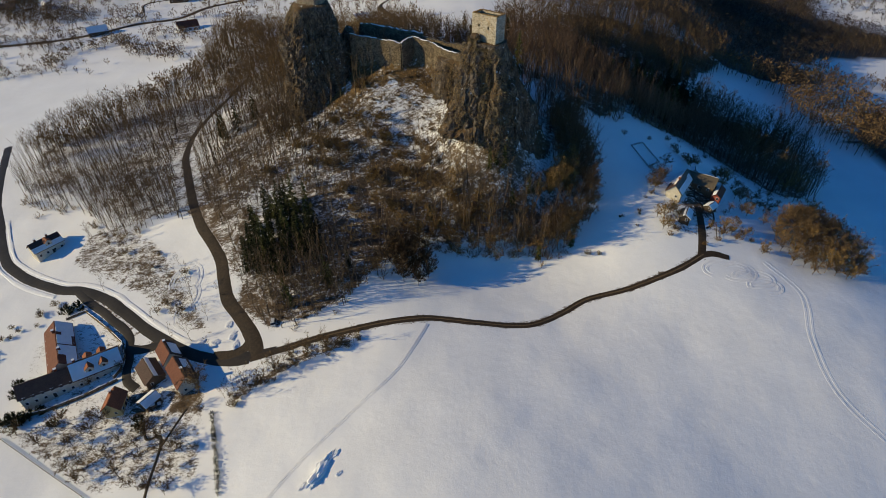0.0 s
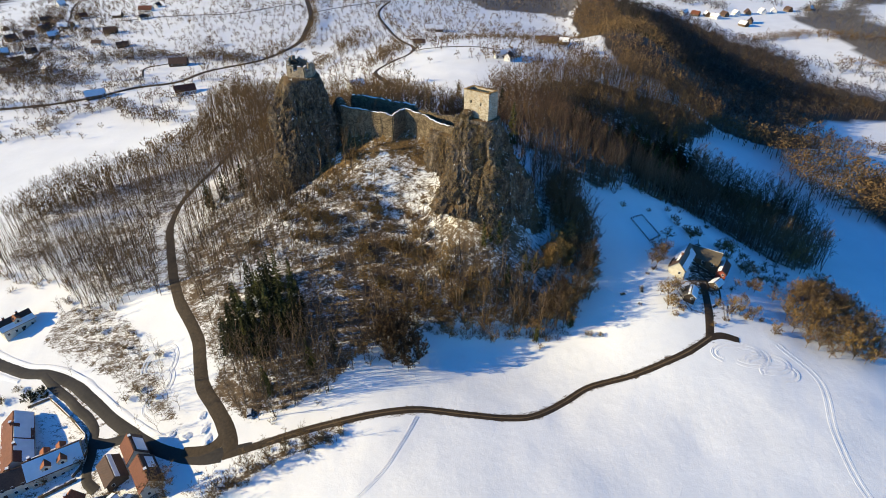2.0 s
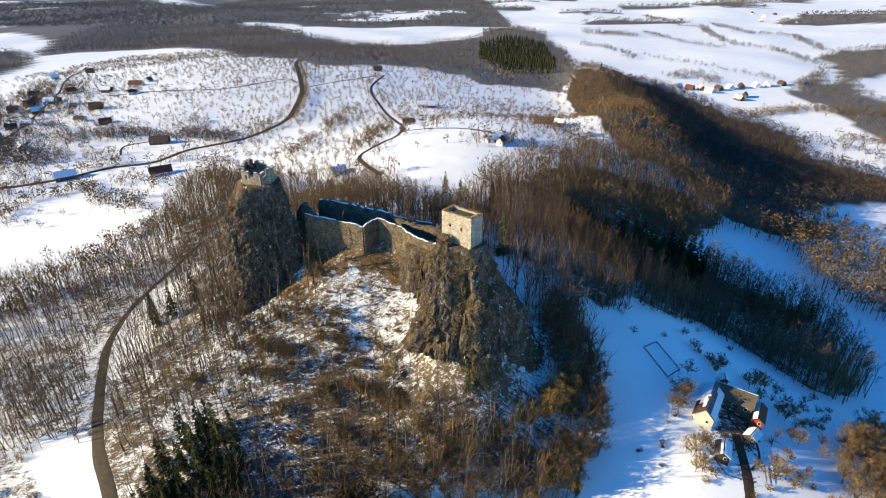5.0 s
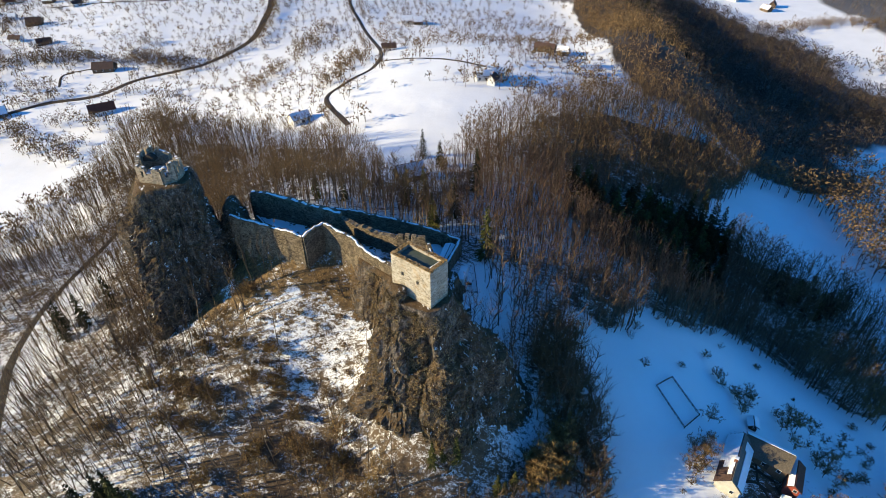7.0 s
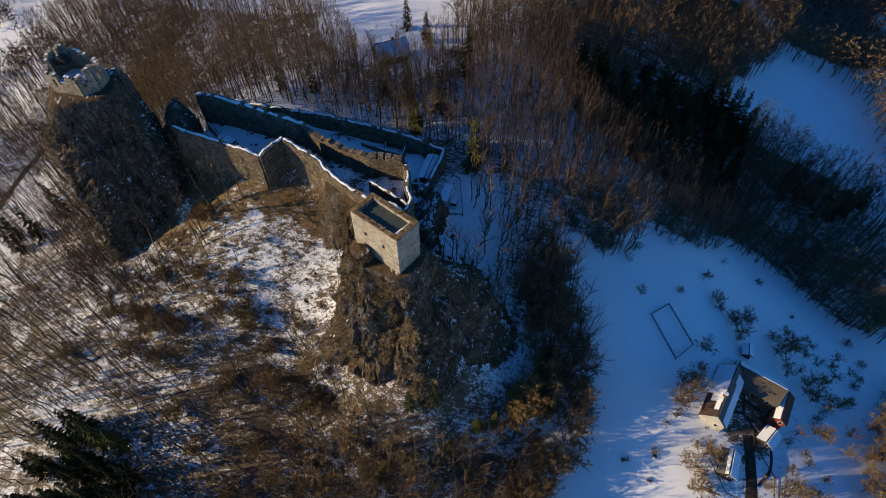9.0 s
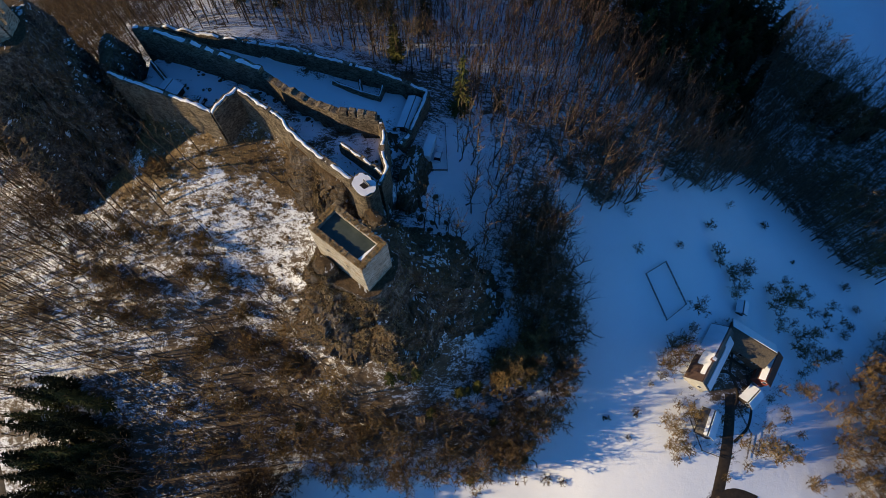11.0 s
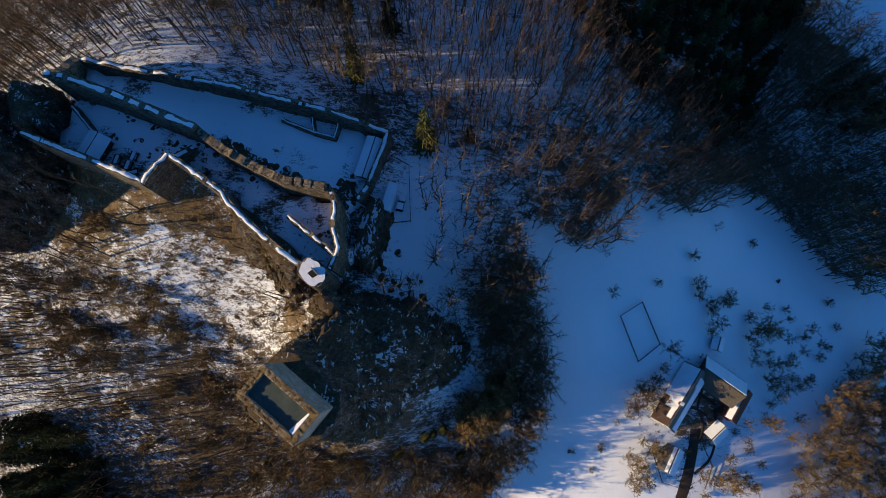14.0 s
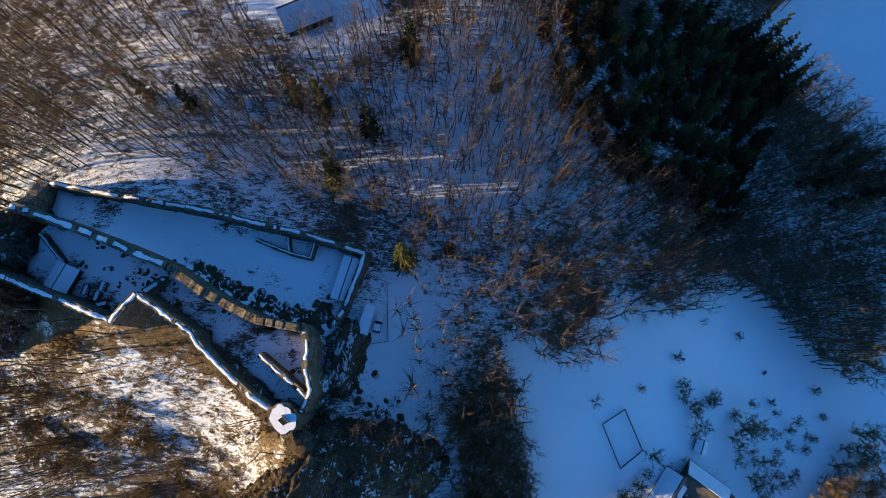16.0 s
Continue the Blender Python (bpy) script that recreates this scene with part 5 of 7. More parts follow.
def rim(x, y):
    """Spreading russet trees along the lower rim of the wood and round the crag's foot."""
    p = 0.6 * np.exp(-(off_line(x, y, [(-30, 158), (-4, 176), (46, 176), (56, 186)]) / 4) ** 2)
    p = np.maximum(p, 0.4 * np.exp(-(off_line(x, y, [(-12, 200), (-4, 190), (10, 183), (28, 178)]) / 6) ** 2))
    p = np.maximum(p, 0.6 * np.exp(-(((x + 50) / 12) ** 2 + ((y - 214) / 7) ** 2)))
    return p * clear_of(x, y)


wood_of("spreading_trees", WIDE, scatter(-70, 75, 150, 232, 3.5, 70, rim), 71, "russet-brown spreading leafless trees at the foot of the hill", M_RUST, 0.7, 1.35)
RIM_BELT = [(47, 231), (60, 236), (62, 223), (64, 214), (65, 200), (64, 192), (60, 189), (57, 196), (52, 205), (49, 211), (48, 219)]
wood_of("rim_trees", RIMTALL, scatter(38, 68, 180, 238, 3.1, 72, lambda x, y: 0.95 * inside(x, y, RIM_BELT)), 73, "tall dense leafless trees on the shaded rim of the wood", M_TWIG, 0.75, 1.1)
wood_of("rim_trees", RIMTALL, scatter(0, 46, 166, 190, 4.6, 74, lambda x, y: 0.35 * np.exp(-(off_line(x, y, [(4, 178), (26, 177), (42, 178)]) / 5.0) ** 2) * clear_of(x, y)), 75, "leafless trees along the lower rim of the wood", M_RUST, 0.6, 0.9)
wood_of("rim_trees", RIMTALL, scatter(38, 60, 174, 194, 3.4, 76, lambda x, y: 0.9 * inside(x, y, [(40, 175), (50, 175), (58, 185), (55, 189), (50, 187)])), 77, "dense brown trees at the corner of the wood", M_RUST, 1.1, 1.4)
wood_of("hollow_trees", WIDE, scatter(-60, 34, 160, 212, 4.6, 79, lambda x, y: 0.20 * inside(x, y, [(-38, 206), (10, 206), (4, 190), (30, 176), (-8, 176), (-26, 164), (-40, 168), (-46, 190)]) * clear_of(x, y)), 74,
        "golden-brown leafless trees in the hollow below the crag", M_GOLD, 0.55, 1.05)


def edge_scrub(x, y):
    """Undergrowth along the wood's rim and on the scrubby south slope."""
    ring = WOOD + WOOD[:1]
    p = 0.6 * np.exp(-(off_line(x, y, ring) / 4.0) ** 2) * (y < 252) * (x < 66) * (1 - 0.85 * (x > 30) * (y > 212))
    p = np.maximum(p, 0.5 * np.exp(-(off_line(x, y, [(75, 235), (90, 250), (108, 250), (122, 258)]) / 3.0) ** 2))
    p = np.maximum(p, 0.30 * np.exp(-(((x + 20) / 34) ** 2 + ((y - 214) / 22) ** 2)))
    return p * clear_of(x, y)


wood_of("undergrowth", BUSH, scatter(-242, 238, 138, 300, 4.2, 64, edge_scrub), 65, "brown leafless undergrowth along the edge of the wood", M_RUST, 0.6, 1.3, "shrubs")


def cone_tree(seed, tall=13.0, wide=2.6, tiers=4, sides=6):
    """A distant conifer: ragged stacked skirts."""
    rng = np.random.default_rng(seed)
    v, f = [], []
    for n in range(tiers):
        z0, z1 = tall * (0.08 + 0.2 * n), tall * (0.42 + 0.2 * n)
        k = len(v)
        for i in range(sides):
            a = 2 * math.pi * i / sides + n
            r = wide * (1 - 0.2 * n) * rng.uniform(0.7, 1.15)
            v.append((math.cos(a) * r, math.sin(a) * r, z0 + rng.uniform(-.4, .4)))
        v.append((rng.normal(0, .1), rng.normal(0, .1), min(z1, tall)))
        f += [(k + i, k + (i + 1) % sides, k + sides) for i in range(sides)]
    stem_v, stem_f = [], []
    stick(stem_v, stem_f, (0, 0, -0.5), (0, 0, tall * 0.5), 0.2, 0, 3)
    return (np.array(stem_v), np.array(stem_f)), (np.array(v), np.array(f))


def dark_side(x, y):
    """How far a place lies on the ridge's east flank, with its conifers and shade-darkened trees."""
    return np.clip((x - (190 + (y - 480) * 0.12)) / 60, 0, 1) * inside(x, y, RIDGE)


def far_tree(seed, tall=12.0, spread=4.0, twigs=28, w=0.34, low=0.3):
    """A distant leafless tree: a trunk and a haze of broad twigs."""
    rng = np.random.default_rng(seed)
    tv, tf, cv, cf = [], [], [], []
    stick(tv, tf, (0, 0, -0.5), (0, 0, tall * 0.85), 0.22, 0, 3)
    for n in range(twigs):
        d = rng.normal(size=3)
        d = d / np.linalg.norm(d) * rng.random() ** 0.4
        a = np.array([d[0] * spread * 0.85, d[1] * spread * 0.85, tall * (low + 0.95) / 2 + d[2] * tall * (0.95 - low) / 2])
        way = rng.normal(size=3) + np.array([d[0] * 1.2, d[1] * 1.2, 0.9])
        sliver(cv, cf, a, a + way / np.linalg.norm(way) * spread * rng.uniform(0.25, 0.55), w, rng)
    return (np.array(tv), np.array(tf)), (np.array(cv), np.array(cf))


FARTREE = [far_tree(s, 12.0 + s % 3) for s in range(71, 76)]
FARCONE = [cone_tree(s, 12.0, 2.7, 4, 6) for s in range(75, 79)]
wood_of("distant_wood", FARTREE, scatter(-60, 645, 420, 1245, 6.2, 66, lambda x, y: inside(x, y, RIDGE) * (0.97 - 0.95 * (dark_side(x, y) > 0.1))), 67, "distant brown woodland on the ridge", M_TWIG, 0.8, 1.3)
# Same trees as the lit strip, in a colour that holds the shade.
wood_of("distant_wood", FARTREE, scatter(-60, 645, 420, 1245, 6.0, 68, lambda x, y: 0.95 * (dark_side(x, y) > 0.1) * (y < 1000)), 69, "leafless woodland coloured dark for the shaded flank of the ridge", M_SHADEWOOD, 0.8, 1.25)
wood_of("distant_conifers", FARCONE, scatter(-60, 645, 420, 1245, 6.6, 70, lambda x, y: (0.10 + 0.75 * (fractal(x / 60, y / 60, 2, 36) > 0.25)) * (dark_side(x, y) > 0.15) * (dark_side(x, y) < 0.95) * (y > 560)), 71, "dark conifers along the crest of the ridge", M_DARKNEEDLE, 0.7, 1.25)
wood_of("distant_wood", FARTREE, scatter(250, 530, 150, 375, 6.4, 72, lambda x, y: inside(x, y, EAST) * 0.95), 73, "dark leafless wood in the eastern valley", M_TWIG, 0.8, 1.2)
wood_of("distant_wood", FARTREE, scatter(180, 310, 290, 420, 4.4, 80, lambda x, y: 0.92 * inside(x, y, [(231, 352), (229, 326), (262, 296), (300, 340), (305, 392), (262, 404), (230, 398), (205, 406), (190, 394), (200, 386), (233, 378)])), 81, "dark leafless trees between two snowy clearings", M_TWIG, 0.9, 1.4)


# Far woods whose twig colour has the haze mixed in.
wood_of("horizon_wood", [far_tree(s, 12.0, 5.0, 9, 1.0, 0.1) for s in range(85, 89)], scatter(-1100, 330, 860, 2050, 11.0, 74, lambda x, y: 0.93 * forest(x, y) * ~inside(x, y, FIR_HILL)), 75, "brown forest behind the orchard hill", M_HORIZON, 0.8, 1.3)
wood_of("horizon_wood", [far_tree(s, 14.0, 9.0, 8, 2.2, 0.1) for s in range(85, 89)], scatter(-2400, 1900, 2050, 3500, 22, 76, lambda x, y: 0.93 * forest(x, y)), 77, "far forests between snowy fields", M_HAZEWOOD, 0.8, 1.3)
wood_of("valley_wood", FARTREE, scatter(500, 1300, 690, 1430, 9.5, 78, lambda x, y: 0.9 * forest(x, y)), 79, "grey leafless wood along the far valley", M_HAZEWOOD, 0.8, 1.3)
wood_of("distant_conifers", FARCONE, scatter(60, 300, 980, 1600, 9.0, 80, lambda x, y: 0.9 * inside(x, y, FIR_HILL)), 81, "dark green conifers on the far hill", M_NEEDLE, 0.8, 1.3)


def orchard(x, y):
    free = ~inside(x, y, RIDGE) & ~inside(x, y, WOOD) & ~forest(x, y)
    for line in FAR_ROADS:
        free = free & (off_line(x, y, line) > 5)
    meadow = inside(x, y, [(-420, 480), (-300, 430), (-180, 400), (-180, 540), (-300, 575), (-400, 520)]) | inside(x, y, [(-620, 900), (-560, 800), (-540, 700), (-760, 660), (-760, 1000)]) | inside(x, y, [(-40, 380), (80, 400), (60, 540), (-20, 550)])
    return free * np.where(meadow, 0.04, np.clip(0.62 + 0.9 * fractal(x / 110, y / 80, 3, 81), 0.06, 0.95)) * np.clip((y - 390) / 60, 0, 1)


def rows(x0, x1, y0, y1, seed):
    """Orchard places in slightly turned, uneven rows."""
    r = np.random.default_rng(seed)
    u, v = np.meshgrid(np.arange(-760, 760, 6.2), np.arange(-560, 560, 10.5))
    u, v = (u + r.normal(0, 1.3, u.shape)).ravel(), (v + r.normal(0, 1.2, v.shape)).ravel()
    x, y = (x0 + x1) / 2 + u * 0.98 - v * 0.2, (y0 + y1) / 2 + u * 0.2 + v * 0.98
    k = (x > x0) & (x < x1) & (y > y0) & (y < y1)
    x, y = x[k], y[k]
    k = orchard(x, y) > r.random(len(x))
    return np.column_stack([x[k], y[k]])


wood_of("orchard_trees", [far_tree(s, 5.0, 2.6, 22, 0.34, 0.2) for s in (91, 92, 93)], rows(-700, 300, 390, 1340, 76), 77, "rows of small bare orchard trees in the snow", M_TWIG, 0.7, 1.35)


def hedges(x, y):
    p = np.zeros(x.shape)
    for line, w, much in HEDGES:
        p = np.maximum(p, much * np.exp(-(off_line(x, y, line) / w) ** 2))
    for line in FAR_ROADS[:7]:
        p = np.maximum(p, 0.25 * np.exp(-((off_line(x, y, line) - 6) / 3) ** 2))
    for line in FAR_ROADS:
        p = p * (off_line(x, y, line) > 3.0)
    return p


wood_of("hedgerows", [far_tree(s, 6.4 + s % 3, 3.4, 24, 0.36, 0.08) for s in (94, 95, 96, 97)], scatter(-640, 720, 280, 1000, 3.7, 78, hedges), 79, "brown hedgerows and groves between the fields", M_TWIG, 0.5, 1.4, "hedge")

GROVES = [(-466, 611), (-436, 599), (-426, 619), (-378, 562), (-409, 635), (-376, 617), (-357, 640), (-323, 617), (-234, 603), (-210, 593), (-224, 531), (-349, 469), (-341, 473), (-327, 485), (-309, 545), (-223, 440), (-254, 483), (-258, 643),
          (-556, 754), (-506, 705), (-536, 818), (-519, 838), (-433, 708), (-398, 701), (-480, 655), (-500, 780)]


def groves(x, y):
    p = np.zeros(x.shape)
    for gx, gy in GROVES:
        p = np.maximum(p, 0.85 * np.exp(-((x - gx) / 11) ** 2 - ((y - gy) / 7) ** 2))
    for line in FAR_ROADS:
        p = p * (off_line(x, y, line) > 3.5)
    return p


wood_of("hedgerows", [far_tree(s, 9.5 + s % 3, 4.2, 38, 0.24, 0.1) for s in (98, 99, 100)], scatter(-620, -190, 420, 860, 4.2, 84, groves), 85, "rounded bare groves between the village gardens", M_GREYTWIG, 0.6, 1.15, "trees")


def far_hedges(x, y):
    p = np.zeros(x.shape)
    for line, w, much in FAR_HEDGES:
        p = np.maximum(p, much * np.exp(-(off_line(x, y, line) / w) ** 2))
    return p


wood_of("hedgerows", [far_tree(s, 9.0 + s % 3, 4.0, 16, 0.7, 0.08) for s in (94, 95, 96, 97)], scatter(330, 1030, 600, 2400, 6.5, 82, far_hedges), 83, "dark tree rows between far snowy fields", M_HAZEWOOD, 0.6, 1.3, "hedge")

# single conifers
SPRUCE = []
for s in (101, 102, 103, 104, 105, 106, 107):
    (tv, tf), (cv, cf) = spruce(s, 15 + s % 3, 3.0) if s < 105 else spruce(s, 11.5 + s % 3, 3.0, 16, 9, 0.55)
    # Two crown copies: plain needles, and needles coloured as if sunlit.
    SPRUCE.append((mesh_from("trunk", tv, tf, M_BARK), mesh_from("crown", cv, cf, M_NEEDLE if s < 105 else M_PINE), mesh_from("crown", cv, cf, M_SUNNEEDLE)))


def place_spruce(x, y, size, kind, light, label, group, tall=1.0):
    rng = random.Random(int(x * 7 + y * 13))
    t = thing("spruce_tree", pose(x, y, height(x, y), 0, 0, rng.uniform(0, 360)) @ Matrix.Diagonal((size, size, size * tall * rng.uniform(0.9, 1.15), 1)), label, "tree", group)
    part("trunk", SPRUCE[kind][0], None, t)
    # light picks the crown with painted-in sunlight.
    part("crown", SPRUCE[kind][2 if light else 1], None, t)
    return t


rng = random.Random(5)
for x, y in scatter(-88, -44, 158, 203, 4.2, 102, lambda x, y: 0.95 * (((x + 68) / 16.5) ** 2 + ((y - 178.5) / 16.5) ** 2 < 1)):
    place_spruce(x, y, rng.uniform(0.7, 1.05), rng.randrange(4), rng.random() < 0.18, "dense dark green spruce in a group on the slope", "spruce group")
for x, y in scatter(66, 172, 266, 354, 4.9, 103, lambda x, y: 0.95 * in_stand(x, y) * ~inside(x, y, NORTHEAST)):
    place_spruce(x, y, rng.uniform(0.75, 1.15), 4 + rng.randrange(3), rng.random() < 0.25, "dark round-topped conifer in the shaded stand", "shaded conifer stand", 0.8)
for x, y, s in ((147, 338, 1.2), (151, 334.5, 1.15), (155, 331.5, 1.25), (159, 328.5, 1.1), (143, 341.5, 1.1), (150, 330, 1.2), (156, 326, 1.15), (163, 326.5, 1.0), (146, 333, 1.2)):
    place_spruce(x, y, s, rng.randrange(4), False, "tall dark conifer at the edge of the snowy clearing", "shaded conifer stand")
for x, y in scatter(168, 216, 286, 316, 5.0, 104, lambda x, y: 0.9 * inside(x, y, [(170, 297), (177, 310), (194, 311), (209, 302), (196, 290), (178, 287)])):
    place_spruce(x, y, rng.uniform(0.7, 1.05), 4 + rng.randrange(3), rng.random() < 0.2, "dark conifer in a clump by the snowy strip", "conifer clump")
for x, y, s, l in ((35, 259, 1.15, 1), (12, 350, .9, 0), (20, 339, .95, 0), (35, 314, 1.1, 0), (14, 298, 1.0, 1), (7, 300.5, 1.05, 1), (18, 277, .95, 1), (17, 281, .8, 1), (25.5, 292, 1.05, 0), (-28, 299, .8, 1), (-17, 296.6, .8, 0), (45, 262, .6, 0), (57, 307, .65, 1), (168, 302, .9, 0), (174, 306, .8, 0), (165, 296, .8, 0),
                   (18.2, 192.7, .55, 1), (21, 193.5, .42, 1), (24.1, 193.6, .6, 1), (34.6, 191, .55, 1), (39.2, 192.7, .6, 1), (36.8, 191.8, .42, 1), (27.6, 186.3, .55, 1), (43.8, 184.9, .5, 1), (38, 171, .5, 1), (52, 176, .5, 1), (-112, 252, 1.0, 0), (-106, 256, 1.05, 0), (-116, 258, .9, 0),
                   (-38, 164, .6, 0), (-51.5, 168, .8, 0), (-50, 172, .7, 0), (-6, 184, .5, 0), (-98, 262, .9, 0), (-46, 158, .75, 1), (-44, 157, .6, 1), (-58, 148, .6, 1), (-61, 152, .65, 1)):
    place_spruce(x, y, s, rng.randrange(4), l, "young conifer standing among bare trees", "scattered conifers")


# ---- houses ----
def gable_house(name, x, y, turn, length, width, wall_h, roof_h, label, walls, roofs, rows=1, per_row=4, chimneys=(), snow=(0, 0), category="house", over=0.5, sink=0.6, z=None, door=True, gable=None):
    """A gabled house with its ridge along local x: wall, two roof slopes, snow on them, windows, chimneys. roofs, snow: for the -y and the +y slope."""
    base = height(x, y) if z is None else z
    t = thing(name, pose(x, y, base, 0, 0, turn), label, category)
    L, W, h, r = length / 2, width / 2, wall_h, roof_h
    body = solid([(-L, -W, -sink - 2), (L, -W, -sink - 2), (L, W, -sink - 2), (-L, W, -sink - 2), (-L, -W, h), (L, -W, h), (L, W, h), (-L, W, h), (-L, 0, h + r), (L, 0, h + r)],
                 [(0, 1, 5, 4), (2, 3, 7, 6), (1, 2, 6, 9, 5), (3, 0, 4, 8, 7), (0, 3, 2, 1), (4, 5, 9, 8), (6, 7, 8, 9)])
    part("wall", body, walls, t)
    if gable:
        for s in (-1, 1):
            g = solid([(s * (L + 0.02), -W, h), (s * (L + 0.02), W, h), (s * (L + 0.02), 0, h + r), (s * (L + 0.12), -W, h), (s * (L + 0.12), W, h), (s * (L + 0.12), 0, h + r)],
                      [(0, 1, 2), (3, 4, 5), (0, 1, 4, 3), (1, 2, 5, 4), (2, 0, 3, 5)])
            part("gable", g, gable, t, "boarded gable")
    n = math.hypot(W, r)
    for s, mat, cover in ((-1, roofs[0], snow[0]), (1, roofs[1], snow[1])):
        def slope(u, off, k):
            """Point down the slope: u from ridge to eaves, off proud of it."""
            return (k, s * (u * (W + over * W / n) + off * r / n), h + r - u * (r + over * r / n) + off * W / n)
        def slab(u0, u1, lo, hi, k0, k1):
            pts = [slope(u0, lo, k0), slope(u1, lo, k0), slope(u1, lo, k1), slope(u0, lo, k1), slope(u0, hi, k0), slope(u1, hi, k0), slope(u1, hi, k1), slope(u0, hi, k1)]
            return solid(pts, [(0, 1, 2, 3), (4, 5, 6, 7), (0, 1, 5, 4), (1, 2, 6, 5), (2, 3, 7, 6), (3, 0, 4, 7)])
        roof = part("roof_slope", slab(0, 1, 0.01, 0.2, -L - 0.45, L + 0.45), mat, t)
        spots = cover if isinstance(cover, list) else [(0.02, cover, 0.0, 1.0)] if cover else []
        for u0, u1, k0, k1 in spots:
            part("snow_cover", slab(u0, u1, 0.205, 0.36, -L - 0.38 + k0 * (length + 0.76), -L - 0.38 + k1 * (length + 0.76)), M_SNOW, roof, "snow lying on the roof")
    for row in range(rows):
        zc = 1.6 + row * 2.6
        for s in (-1, 1):
            for i in range(per_row):
                xx = -L + (i + 0.5) * length / per_row
                win = part("window", box((1.1, 0.12, 1.3), (xx, s * (W + 0.03), zc), 0, 0.02), M_PAINT, t)
                part("pane", box((0.9, 0.05, 1.1), (xx, s * (W + 0.075), zc)), M_GLASS, win)
    for s in (-1, 1):
        win = part("window", box((0.12, 1.0, 1.2), (s * (L + 0.03), -W * 0.4, 1.6), 0, 0.02), M_PAINT, t)
        part("pane", box((0.05, 0.8, 1.0), (s * (L + 0.075), -W * 0.4, 1.6)), M_GLASS, win)
    if door:
        part("door", box((1.0, 0.14, 2.0), (L * 0.15, -W - 0.04, 1.0), 0, 0.02), M_DARKWOOD, t)
    for cx, cy in chimneys:
        c = part("chimney", box((0.8, 0.8, 2.2), (cx, cy, h + r - abs(cy) * r / W + 0.5), 0, 0.04), M_TILE, t, "brick chimney")
        part("chimney_cap", box((0.95, 0.95, 0.15), (cx, cy, h + r - abs(cy) * r / W + 1.65)), M_SNOW, c, "snow on the chimney")
    return t


def dormer(t, x, y, z, s, size=1.6):
    """A small gabled dormer on the slope facing s."""
    w, d, h = size / 2, size * 0.85, size * 0.62
    body = solid([(x - w, y, z), (x + w, y, z), (x + w, y + s * d, z), (x - w, y + s * d, z), (x - w, y, z + h), (x + w, y, z + h), (x + w, y + s * d, z + h), (x - w, y + s * d, z + h),
                  (x, y, z + h + 1.0), (x, y + s * d, z + h + 1.0)],
                 [(0, 1, 2, 3), (0, 1, 5, 8, 4), (3, 2, 6, 9, 7), (0, 3, 7, 4), (1, 2, 6, 5), (4, 7, 9, 8), (5, 6, 9, 8)])
    p = part("dormer", body, M_PLASTER, t)
    for q in (-1, 1):
        a = [(x, y - s * 1.2, z + h + 1.06), (x, y + s * (d + .2), z + h + 1.06), (x + q * (w + .25), y + s * (d + .2), z + h - 0.2), (x + q * (w + .25), y - s * 0.6, z + h - 0.2)]
        b = [(px, py, pz + 0.14) for px, py, pz in a]
        part("dormer_roof", solid(a + b, [(0, 1, 2, 3), (4, 5, 6, 7), (0, 1, 5, 4), (1, 2, 6, 5), (2, 3, 7, 6), (3, 0, 4, 7)]), M_ORANGETILE, p, "bare red tiles")
    part("dormer_window", box((0.8, 0.08, 0.9), (x, y + s * (d + 0.03), z + 0.8)), M_GLASS, p)


# the inn
INN_Z = height(-140, 128) - 0.3
gable_house("inn_wing", -145, 137, -57, 24, 9.0, 4.6, 3.8, "inn wing with one bare red slope and one snowy slope", M_PLASTER, (M_TILE, M_TILE), 2, 7, [(5, 0.6), (-6, -0.6)], (0.0, [(0.02, 0.96, 0.0, 0.26), (0.3, 0.96, 0.26, 0.34), (0.02, 0.8, 0.34, 0.55), (0.02, 0.96, 0.58, 0.8), (0.4, 0.96, 0.8, 1.0)]), "inn", z=INN_Z)
gable_house("inn_wing", -141.5, 121.6, 30, 17, 7.8, 4.6, 3.2, "inn wing with a dark brown tiled roof", M_PLASTER, (M_BROWNTILE, M_BROWNTILE), 2, 6, [(4, 0.5)], (0.0, 0.0), "inn", z=INN_Z - 0.5)
wing = gable_house("inn_wing", -127.6, 130.0, 33, 15.6, 9.6, 4.4, 3.8, "inn wing with snow on the roof and red dormers", M_PLASTER, (M_TILE, M_TILE), 2, 6, [(-6, 0.4)], (0.96, 0.96), "inn", z=INN_Z + 0.3)
for k in (-2.2, 2.4):
    for s in (-1, 1):
        dormer(wing, k, s * 1.9, 5.0, s, 2.6)
part("ridge_strip", box((16.2, 0.5, 0.16), (0, 0, 8.55)), M_BROWNTILE, wing, "bare ridge tiles")
gable_house("cottage", -113, 113, 97, 7, 5.8, 3.6, 3.0, "small ochre cottage with an orange tile roof", M_YELLOW, (M_ORANGETILE, M_ORANGETILE), 1, 2, [(1.5, 0.5)], (0, 0))
gable_house("shed", -105, 124.5, -48, 10, 6.4, 2.6, 2.4, "dark shed with a snowy roof edge", M_WOOD, (M_BROWNTILE, M_BROWNTILE), 1, 2, (), (0, 0.35), door=True)
gable_house("house", -91.6, 121.4, -50, 11.5, 6.8, 3.8, 3.4, "farmhouse with a bare brown tile roof", M_PLASTER, (M_TILE, M_BROWNTILE), 1, 4, [(2, 0.3)], (0, [(0.3, 0.8, 0.1, 0.5)]))
